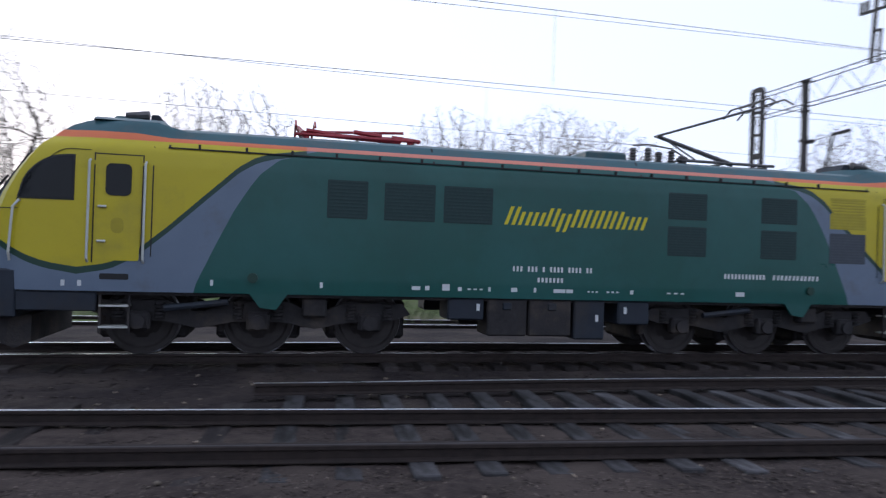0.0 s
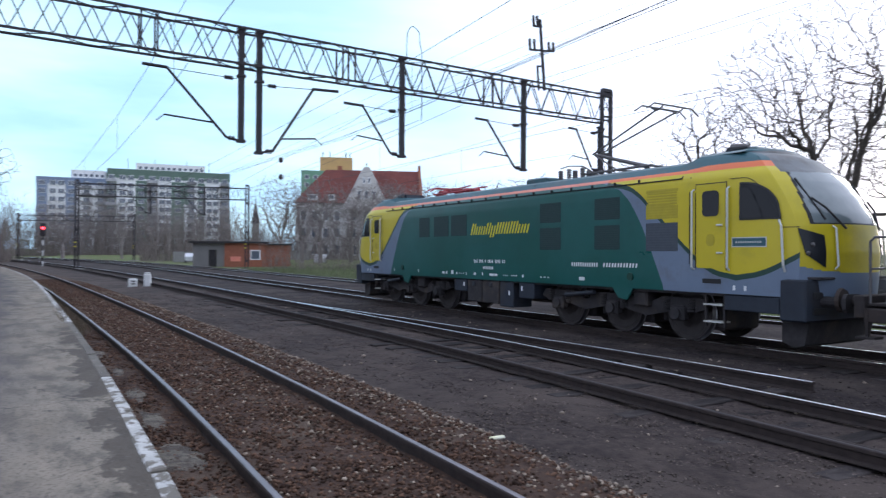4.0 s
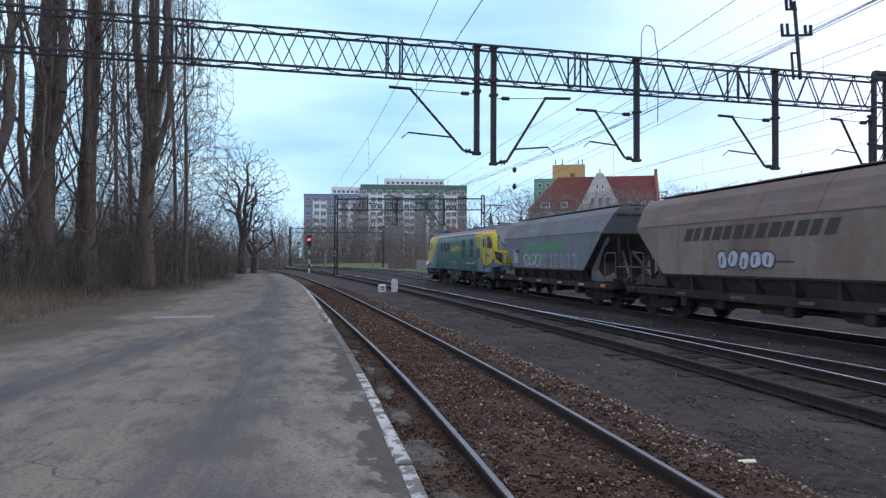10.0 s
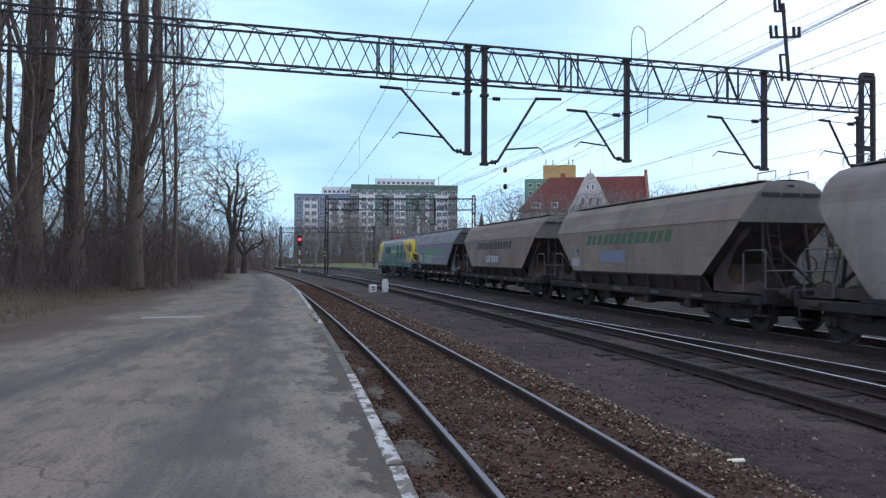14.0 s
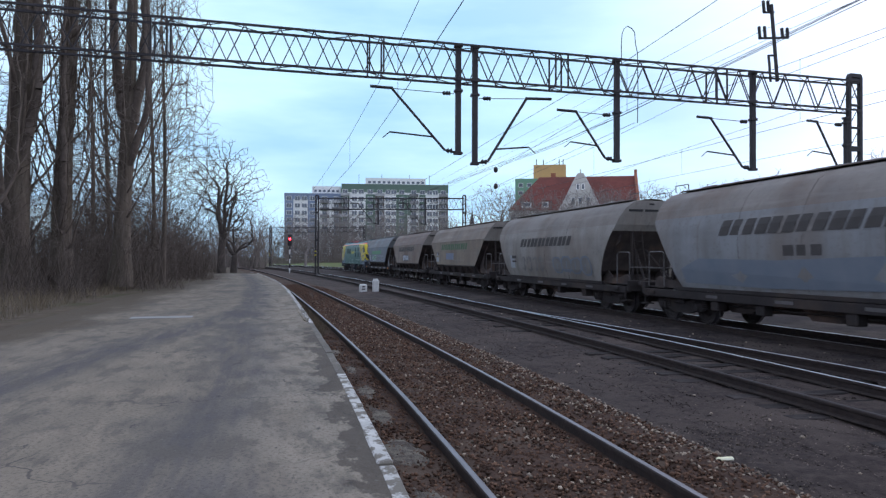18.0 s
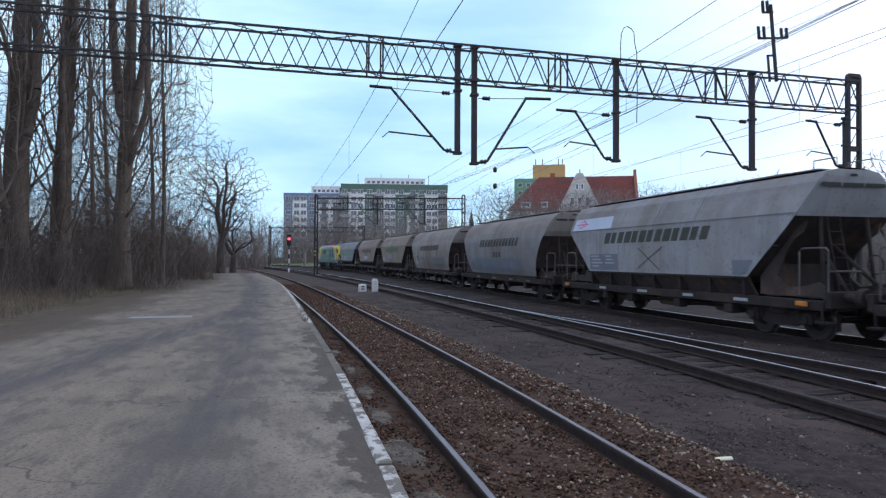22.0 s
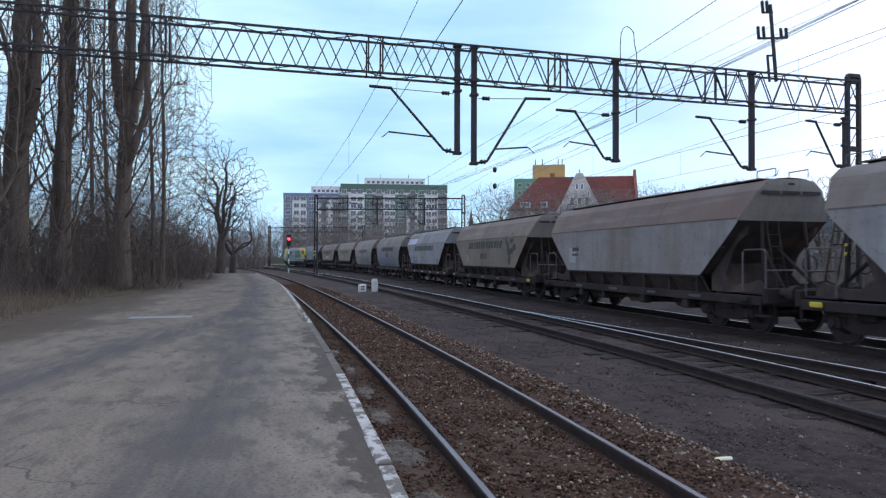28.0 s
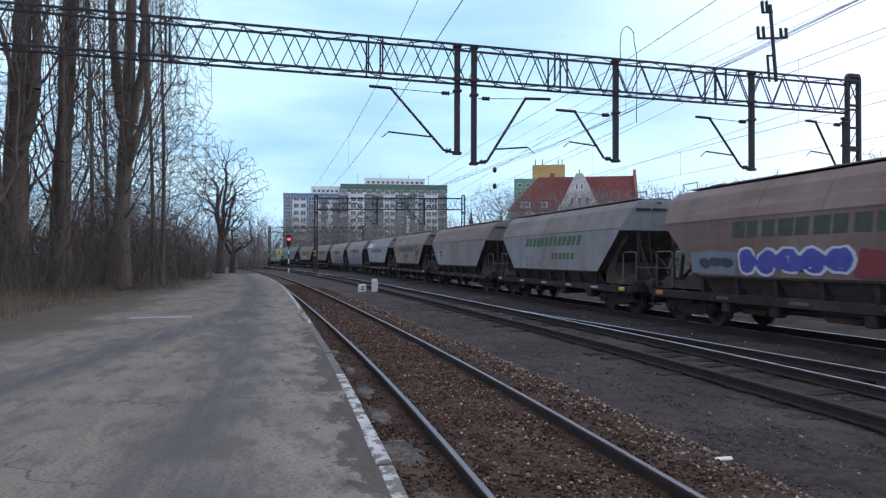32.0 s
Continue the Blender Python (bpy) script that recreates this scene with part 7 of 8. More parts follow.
def gabled_house():
    """The large red-roofed house with a pointed gable, and the coloured tower behind it."""
    d = 128
    x, y = yaw_at(67.3, d)
    e = thing("gabled_building", pose(x, y, -0.4, 0, 0, 67.3), "large pale building with steep red tiled roof and gable", "house")
    part("wall", boxm(-11.6, 11, 0, 12, 0, 11.0), M_STUCCO, e)
    bm = bmesh.new()
    extrude_poly(bm, [(-0.8, 10.8), (12.8, 10.8), (6, 17.5)], "x", -12.0, 11.0)
    # hip the far end
    for v in bm.verts:
        if v.co.x < -11 and v.co.z > 15:
            v.co.x = -6.6
    part("roof", bm, M_ROOFR, e, "steep red tiled roof")
    # rows of tiles, each course a little proud of the one below
    for k in range(14):
        f = k / 14
        y0, z0, y1, z1 = -0.8 + 6.8 * f, 10.8 + 6.7 * f, -0.8 + 6.8 * (f + 0.08), 10.8 + 6.7 * (f + 0.08)
        xa = -12.0 + 5.4 * (f + 0.04)
        bm = bmesh.new()
        bm.faces.new([bm.verts.new(q) for q in ((xa, y0 - 0.06, z0 + 0.02), (11, y0 - 0.06, z0 + 0.02), (11, y1 - 0.02, z1 + 0.01), (xa + 0.2, y1 - 0.02, z1 + 0.01))])
        part("tile_course", bm, M_ROOFR, e)
    # parapet of the end wall, coping and finials
    bm = extrude_poly(bmesh.new(), [(-1.1, 10.4), (13.1, 10.4), (13.1, 11.2), (6.3, 18.1), (5.7, 18.1), (-1.1, 11.2)], "x", 11.0, 11.5)
    part("parapet", bm, M_BRICK, e, "raised red brick end parapet")
    part("finial", boxm(11.0, 11.5, 5.7, 6.3, 18.0, 18.7), M_BRICK, e)
    half = [(4.3, 9.5), (4.0, 10.6), (3.25, 11.6), (2.75, 12.6), (2.2, 13.7), (1.75, 14.7), (1.25, 15.7), (0.8, 16.6), (0.35, 17.4)]
    cx0 = 1.1
    poly = [(cx0 + a, h) for a, h in half] + [(cx0 - a, h) for a, h in half[::-1]]
    bm = extrude_poly(bmesh.new(), poly, "y", -0.9, -0.3)
    g = part("gable", bm, M_GABLE, e, "pale pointed gable")
    part("gable_finial", boxm(cx0 - 0.13, cx0 + 0.13, -0.75, -0.45, 17.3, 18.1), M_STUCCO, g)
    for sg in (-1, 1):
        part("gable_coping", tubem([(cx0 + sg * a, -0.6, h) for a, h in half], 0.2, 6), M_STUCCO, g)
    bm = bmesh.new()
    extrude_poly(bm, [(cx0 - 4.0, 10.3), (cx0 + 4.0, 10.3), (cx0, 17.0)], "y", -0.3, 6)
    part("gable_roof", bm, M_ROOFR, e)
    for cx, z, w, h in ((-0.45, 14.4, 0.55, 1.1), (0.45, 14.4, 0.55, 1.1), (-1.3, 11.6, 0.8, 1.5), (0, 11.6, 0.8, 1.5), (1.3, 11.6, 0.8, 1.5)):
        window_unit(g, cx0 + cx, -0.9, z, w, h)
    for r in range(3):
        for cx in (-10.2, -8.2, -6.2, -4.2, -1.2, 1.1, 3.4, 6.4, 8.2, 10.0):
            window_unit(e, cx, 0.0, 1.4 + 3.1 * r, 1.1, 1.8)
        part("string_course", boxm(-11.7, 11.1, -0.1, 0.02, 3.9 + 3.1 * r, 4.1 + 3.1 * r), M_GABLE, e)
    for cx, w in ((-8.6, 1.9), (-5.2, 1.3), (6.6, 1.0), (8.6, 0.9), (9.9, 0.9)):
        b = part("dormer", boxm(cx - w / 2, cx + w / 2, -0.5, 3.0, 11.2, 12.4), M_GABLE, e)
        part("dormer_roof", extrude_poly(bmesh.new(), [(-0.7, 12.4), (3.4, 12.7), (3.4, 12.85), (-0.7, 12.55)], "x", cx - w / 2 - 0.15, cx + w / 2 + 0.15), M_ROOFR, b)
        window_unit(b, cx, -0.5, 11.4, w - 0.25, 0.9)
    part("chimney", boxm(-4.4, -3.5, 6.6, 7.4, 16.2, 18.4), M_BRICK, e)
    x, y = yaw_at(69.9, 250)
    t = thing("tower_flats", pose(x, y, -0.4, 0, 0, 69.9), "distant green and ochre high-rise with rooftop aerials", "apartment building")
    part("wall", boxm(-9.5, 9.5, 0, 14, 0, 30.5), M_GRN2, t)
    part("top_storey", boxm(-3, 8.5, 1, 12, 30.5, 35.5), M_YEL, t)
    part("front_field", boxm(-1.5, 9.3, -0.3, 0, 3, 30.5), M_YEL, t)
    for r in range(10):
        for cx in (-7.5, -4.5, 1, 4.5, 7.5):
            window_unit(t, cx, -0.3 if cx > -2 else 0.0, 2.2 + 2.8 * r, 1.6, 1.5)
    for cx in (-2, 0.5, 6.2, 7.6):
        part("roof_aerial", tubem([(cx, 5, 35), (cx, 5, 38)], 0.16, 5), M_MAST, t)


def low_buildings():
    # brick trackside hut
    x, y = yaw_at(76.9, 88)
    e = thing("trackside_hut", pose(x, y, -0.35, 0, 0, 76.9), "low flat-roofed brick hut beside the tracks", "hut")
    part("wall", boxm(-5.2, -1.6, 0, 5, 0, 2.9), M_GREYB, e)
    part("wall", boxm(-1.6, 3.2, -0.3, 5, 0, 2.9), M_BRICK, e)
    part("wall", boxm(3.2, 6.2, 0.4, 5, 0, 2.7), M_BRICK, e)
    part("roof", boxm(-5.6, 3.6, -0.7, 5.4, 2.9, 3.12), M_MAST, e, "flat dark felt roof")
    part("roof", boxm(3.6, 6.5, 0.1, 5.4, 2.7, 2.88), M_MAST, e, "flat dark felt roof")
    window_unit(e, 2.0, -0.3, 0.9, 1.2, 1.2)
    part("door", boxm(-3.4, -2.5, -0.06, 0.02, 0, 2.1), M_UNDER, e)
    part("board", boxm(-0.9, 0.3, -0.38, -0.3, 0.7, 1.3), M_PSTRIPE, e, "pale orange painted board")
    # long grey block behind the trees
    for yaw, d, w, h, lab in ((51, 76, 25, 7.4, "grey flat-roofed two-storey block behind bare trees"), (36, 88, 11, 7.2, "low grey building behind bare bushes")):
        x, y = yaw_at(yaw, d)
        b = thing("flat_block", pose(x, y, -0.4, 0, 0, yaw), lab, "building")
        part("wall", boxm(-w / 2, w / 2, 0, 9, 0, h), M_GREYB, b)
        part("roof", boxm(-w / 2 - 0.3, w / 2 + 0.3, -0.3, 9.3, h, h + 0.3), M_MAST, b)
        part("chimney", boxm(w / 2 - 2.6, w / 2 - 1.8, 3, 4, h + 0.3, h + 1.2), M_GREYB, b)
        k = 0
        cx = -w / 2 + 2
        while cx < w / 2 - 1:
            for z in (1.2, 4.4):
                window_unit(b, cx, 0, z, 1.9, 1.7, rim=M_BALC)
            cx += 3.2
    # small church spire and a pale low wall far off
    x, y = yaw_at(75.6, 330)
    c = thing("church_tower", pose(x, y, 0, 0, 0, 75.6), "slim dark church spire in the distance", "church tower")
    part("tower", boxm(-1.6, 1.6, 0, 3.4, 0, 14), M_GREYB, c)
    bm = bmesh.new()
    bmesh.ops.create_cone(bm, cap_ends=True, segments=8, radius1=2.0, radius2=0.1, depth=10, matrix=Matrix.Translation((0, 1.7, 19)))
    part("spire", bm, M_MAST, c)
    x, y = yaw_at(82, 118)
    w = thing("boundary_wall", pose(x, y, -0.3, 0, 0, 82), "long low pale concrete boundary wall", "wall")
    for k in range(8, 16):
        part("panel", boxm(-21 + k * 2.7, -21 + k * 2.7 + 2.6, 0, 0.12, 0, 1.7), M_CONC, w)


def parked_car(x, y, yaw, paint, label):
    e = thing("parked_car", pose(x, y, -0.25, 0, 0, yaw), label, "car", "parked cars")
    bm = extrude_poly(bmesh.new(), [(-2.1, 0.35), (2.1, 0.35), (2.15, 0.7), (2.0, 0.9), (1.1, 1.0), (0.5, 1.42), (-0.9, 1.46), (-1.7, 1.05), (-2.1, 0.95)], "y", -0.85, 0.85)
    bmesh.ops.bevel(bm, geom=bm.edges[:], offset=0.06, segments=2, affect="EDGES")
    part("body", bm, paint, e)
    bm = extrude_poly(bmesh.new(), [(-1.45, 1.05), (0.85, 1.02), (0.42, 1.36), (-0.85, 1.39)], "y", -0.862, 0.862)
    part("side_glass", bm, M_GLASS, e)
    for sx in (-1.3, 1.3):
        for s in (-1, 1):
            w = part("wheel", tubem([(sx, s * 0.68, 0.32), (sx, s * 0.88, 0.32)], 0.32, 14), M_RUBBER, e)
            part("rim", tubem([(sx, s * 0.86, 0.32), (sx, s * 0.89, 0.32)], 0.19, 10), M_PANTO, w)


tower_block()
gabled_house()
low_buildings()
M_CARW = mat("white_car_paint", (0.6, 0.61, 0.62), rough=0.3)
M_CARB = mat("blue_car_paint", (0.07, 0.12, 0.2), rough=0.3)
x_, y_ = yaw_at(80.4, 112)
parked_car(x_, y_, 170, M_CARW, "white hatchback parked beyond the tracks")
x_, y_ = yaw_at(51.5, 62)
parked_car(x_, y_, 140, M_CARB, "blue-grey car parked by the bushes")
x_, y_ = yaw_at(70.5, 100)
parked_car(x_, y_, 160, M_CARW, "white car parked under the trees")
# ---- bare trees and brush ----
def quads_mesh(name, V, F):
    me = bpy.data.meshes.new(name)
    V, F = np.asarray(V, np.float32), np.asarray(F, np.int32)
    me.vertices.add(len(V))
    me.vertices.foreach_set("co", V.ravel())
    k = F.shape[1]
    me.loops.add(F.size)
    me.loops.foreach_set("vertex_index", F.ravel())
    me.polygons.add(len(F))
    me.polygons.foreach_set("loop_start", np.arange(0, F.size, k, dtype=np.int32))
    me.polygons.foreach_set("loop_total", np.full(len(F), k, np.int32))
    me.update(calc_edges=True)
    return me


def sticks(name, segs, n=3):
    """All segments (x0 y0 z0 r0 x1 y1 z1 r1) as thin tapered prisms in one mesh."""
    S = np.array(segs, float)
    a, b = S[:, 0:3], S[:, 4:7]
    d = b - a
    d /= np.maximum(np.linalg.norm(d, axis=1, keepdims=True), 1e-6)
    ref = np.where(np.abs(d[:, 2:3]) < 0.9, np.array([[0, 0, 1.0]]), np.array([[1.0, 0, 0]]))
    u = np.cross(d, ref)
    u /= np.linalg.norm(u, axis=1, keepdims=True)
    v = np.cross(d, u)
    rings = []
    for p, r in ((a, S[:, 3:4]), (b, S[:, 7:8])):
        for k in range(n):
            t = 2 * math.pi * k / n
            rings.append(p + (u * math.cos(t) + v * math.sin(t)) * r)
    V = np.stack(rings, 1).reshape(-1, 3)
    base = np.arange(len(S))[:, None] * 2 * n
    F = np.concatenate([base + np.array([[k, (k + 1) % n, n + (k + 1) % n, n + k]]) for k in range(n)], 0)
    return quads_mesh(name, V, F) if name else (V, F)


def colonise(rng, skeleton, pts, step, reach, kill, up, jitter=0.12, rounds=160):
    """Let branches grow from a skeleton of (point, parent) towards free points of the crown."""
    nodes = np.zeros((60000, 3))
    parent = np.full(60000, -1, int)
    n = len(skeleton)
    for i, (p, q) in enumerate(skeleton):
        nodes[i], parent[i] = p, q
    best = np.full(len(pts), 1e9)
    near = np.zeros(len(pts), int)

    def absorb(i0, i1):
        for k in range(i0, i1, 64):
            d = np.linalg.norm(pts[:, None, :] - nodes[None, k:min(k + 64, i1)], axis=2)
            m = d.argmin(1)
            dm = d[np.arange(len(pts)), m]
            hit = dm < best
            best[hit], near[hit] = dm[hit], m[hit] + k
    absorb(0, n)
    used = set()
    for _ in range(rounds):
        act = best < reach
        if not act.any():
            break
        ids = near[act]
        d = pts[act] - nodes[ids]
        d /= np.linalg.norm(d, axis=1, keepdims=True) + 1e-9
        uniq, inv = np.unique(ids, return_inverse=True)
        acc = np.zeros((len(uniq), 3))
        np.add.at(acc, inv, d)
        acc /= np.linalg.norm(acc, axis=1, keepdims=True) + 1e-9
        acc += rng.normal(0, jitter, acc.shape)
        acc[:, 2] += up
        acc /= np.linalg.norm(acc, axis=1, keepdims=True) + 1e-9
        n0 = n
        for a, q in zip(acc, uniq):
            p = nodes[q] + a * step
            key = (int(q), round(p[0] / step * 3), round(p[1] / step * 3), round(p[2] / step * 3))
            if key in used or n >= 59000:
                continue
            used.add(key)
            nodes[n], parent[n] = p, q
            n += 1
        if n == n0:
            break
        absorb(n0, n)
        keep = best > kill
        pts, best, near = pts[keep], best[keep], near[keep]
        if not len(pts):
            break
    return nodes[:n], parent[:n]


def crown_points(rng, kind, n, height, spread, low):
    """Free points that fill the crown: a wide dome, denser to its outside, or a tall spindle."""
    v = rng.normal(0, 1, (n, 3))
    v /= np.linalg.norm(v, axis=1, keepdims=True)
    v *= rng.rand(n, 1) ** 0.42
    c = (low + height) / 2
    if kind == "spindle":
        z = rng.rand(n) ** 0.9
        w = np.clip(np.minimum(0.45 + z * 2.2, 1.0) * (1.12 - z) ** 0.6, 0.05, 1)
        a = rng.uniform(0, 6.283, n)
        r = np.sqrt(rng.rand(n)) * spread * w
        return np.stack([r * np.cos(a), r * np.sin(a), low + (height - low) * z], 1)
    p = v * np.array([spread, spread, (height - low) / 2])
    p[:, 2] += c
    # lobes, so that the outline is uneven
    k = rng.normal(0, 1, (7, 3))
    k[:, 2] = np.abs(k[:, 2])
    k /= np.linalg.norm(k, axis=1, keepdims=True)
    lobe = (v @ k.T).max(1)
    q = 0.72 + 0.34 * np.clip((lobe - 0.3) / 0.6, 0, 1)
    p[:, :2] *= q[:, None]
    p[:, 2] = c + (p[:, 2] - c) * q
    return p


def tree(name, x, y, z, height, r, kind, seed, label, low=0.3, spread=4.0, n=420, twig=0.016, group="bare trees", stems=0, step=0.32, jitter=0.26, limbs=7, forks=(), wood=None):
    """A bare tree: trunk of its own, and a crown of limbs, branches and twigs that thins towards the tips."""
    rng = np.random.RandomState(seed)
    lo = height * low
    skel = []
    if kind == "spindle":
        m = int(height * 0.86 / 0.6)
        ph = rng.uniform(0, 6)
        for i in range(m):
            h = -0.4 + i * 0.6
            skel.append(((0.25 * math.sin(h * 0.22 + ph), 0.25 * math.cos(h * 0.17 + ph), h), i - 1))
        for k in range(stems):
            a, q = rng.uniform(0, 6.283), int(rng.uniform(0.06, 0.42) * m)
            p = np.array(skel[q][0])
            out, length = rng.uniform(0.7, 1.0) * spread * 0.75, rng.uniform(0.3, 0.5) * height
            last = q
            for i in range(1, int(length / 0.6)):
                u = min(1.0, i * 0.6 / 3.5)
                bx = p + np.array([math.cos(a) * out * u ** 0.7, math.sin(a) * out * u ** 0.7, i * 0.6])
                skel.append((tuple(bx + rng.normal(0, 0.05, 3)), last))
                last = len(skel) - 1
    else:
        m = max(3, int(lo / 0.4) + 2)
        ph, b = rng.uniform(0, 6), rng.normal(0, 0.05, 2)
        for i in range(m):
            h = -0.4 + i * 0.4
            skel.append(((b[0] * h + 0.06 * math.sin(h * 1.3 + ph), b[1] * h + 0.06 * math.cos(h * 1.1 + ph), h), i - 1))
        # main limbs that leave the trunk one above another and curl upwards, some of them forked
        top = m - 1
        for k in range(limbs):
            q = max(2, top - int((limbs - 1 - k) * 0.30 * m / (limbs + 2)))
            az = k * 2.4 + rng.uniform(-0.5, 0.5)
            el = math.radians(rng.uniform(24, 44) + 40 * k / limbs)
            length = rng.uniform(0.45, 0.65) * (spread * math.cos(el) + (height - lo) * math.sin(el))
            heads = [(q, np.array(skel[q][0]), az, el, length)]
            while heads:
                last, p, a_, e_, left = heads.pop()
                done, a0, e0 = 0.0, a_, e_
                while done < left and math.hypot(p[0], p[1]) < 0.72 * spread and p[2] < lo + 0.8 * (height - lo):
                    a_ += rng.normal(0, 0.34) + 0.3 * (a0 - a_)
                    e_ = min(1.45, e_ + rng.normal(0, 0.26) + 0.3 * (e0 - e_))
                    p = p + 0.32 * np.array([math.cos(a_) * math.cos(e_), math.sin(a_) * math.cos(e_), math.sin(e_)])
                    skel.append((tuple(p), last))
                    last, done = len(skel) - 1, done + 0.32
                    if left > 2.0 and done > left * 0.4 and rng.rand() < 0.28:
                        heads.append((last, p, a_ + rng.choice((-1, 1)) * rng.uniform(0.5, 0.9), e_ + rng.uniform(-0.2, 0.3), (left - done) * 0.8))
    n_trunk = m
    pts = crown_points(rng, kind, n, height, spread, lo * (0.5 if kind == "spindle" else 0.95))
    up = 0.55 if kind == "spindle" else 0.02
    nodes, parent = colonise(rng, skel, pts, step, (0.9 * spread if kind == "spindle" else max(2.0, 0.45 * spread)), step * 1.6, up, 0.12 if kind == "spindle" else jitter)
    N = len(nodes)
    # pipe model for the thickness
    load = np.zeros(N)
    kids = np.zeros(N, int)
    for i in range(N - 1, 0, -1):
        if kids[i] == 0:
            load[i] = 1.0
        load[parent[i]] += load[i]
        kids[parent[i]] += 1
    # nodes of the skeleton may come before their children in the list, so sum again in full order
    rad = np.maximum(twig, r * (load / max(load[0], 1)) ** (0.68 if kind == "spindle" else 0.50))
    rad[load <= 1] = twig * 0.9
    segs, trunk = [], []
    for i in range(1, N):
        q = parent[i]
        if i < n_trunk:
            continue
        segs.append((*nodes[q], min(rad[q], rad[i] * 1.25), *nodes[i], rad[i] * (0.7 if kids[i] == 0 else 1)))
    # heavy side stems that rise beside the trunk
    for h0, az, out, length, k_ in forks:
        p, a_ = np.array(nodes[min(n_trunk - 1, int(h0 / 0.6))]), radians(az)
        m_ = int(length / 0.7)
        for i in range(m_):
            g = min(1.0, (i + 1) / 5)
            q = np.array(nodes[min(n_trunk - 1, int(h0 / 0.6))]) + np.array([math.cos(a_) * out * g ** 0.8, math.sin(a_) * out * g ** 0.8, 0.7 * (i + 1)]) + rng.normal(0, 0.05, 3)
            ra, rb = r * k_ * (1 - 0.85 * i / m_), r * k_ * (1 - 0.85 * (i + 1) / m_)
            segs.append((*p, ra, *q, rb))
            p = q
    # fine twigs along the thin wood
    thin = np.where((load <= 5) & (np.arange(N) >= n_trunk))[0]
    for i in thin:
        d = nodes[i] - nodes[parent[i]]
        d /= np.linalg.norm(d) + 1e-9
        for _ in range((1 if kids[i] else 2) if kind == "spindle" else (0 if kids[i] else 2)):
            w = d + rng.normal(0, 0.55 if kind != "spindle" else 0.35, 3) + np.array([0, 0, 0.25])
            w /= np.linalg.norm(w)
            ln = step * rng.uniform(0.7, 1.9)
            mid = nodes[i] + w * ln * 0.5
            end = mid + (w + rng.normal(0, 0.3, 3)) * ln * 0.5
            segs.append((*nodes[i], twig * 0.8, *mid, twig * 0.65))
            segs.append((*mid, twig * 0.65, *end, twig * 0.4))
    e = thing(name, pose(x, y, z), label, "tree", group)
    flare, sides = bmesh.new(), 14
    rings = []
    for i in range(n_trunk):
        h = nodes[i][2]
        rr = max(rad[i], r * 0.25) if kind != "spindle" else r * (1 - 0.82 * i / n_trunk)
        rr *= 1 + 0.35 * max(0.0, 1 - (h + 0.4) / 1.6)
        ring = []
        for k in range(sides):
            a = 2 * math.pi * k / sides
            # furrowed bark that runs up the trunk
            f = 1 + 0.16 * noise.noise(Vector((math.cos(a) * 1.7, math.sin(a) * 1.7, h * 0.25 + seed))) + 0.10 * noise.noise(Vector((math.cos(a) * 5, math.sin(a) * 5, h * 0.5 + seed)))
            ring.append(flare.verts.new((nodes[i][0] + rr * f * math.cos(a), nodes[i][1] + rr * f * math.sin(a), h)))
        rings.append(ring)
    for a, b in zip(rings, rings[1:]):
        for k in range(sides):
            flare.faces.new((a[k], a[(k + 1) % sides], b[(k + 1) % sides], b[k]))
    flare.faces.new(rings[-1])
    mesh_ob("trunk", flare, M_BARK if kind == "spindle" else (wood or M_TWIG), e, smooth=True)
    thick = [q for q in segs if q[3] > 0.07]
    fine = [q for q in segs if q[3] <= 0.07]
    V, F = sticks("", fine, 3)
    if thick:
        V2, F2 = sticks("", thick, 7)
        V, F = np.concatenate([V, V2]), np.concatenate([F, F2 + len(V)])
    mesh_ob("crown", quads_mesh("crown", V, F), wood or M_TWIG, e)
    return e


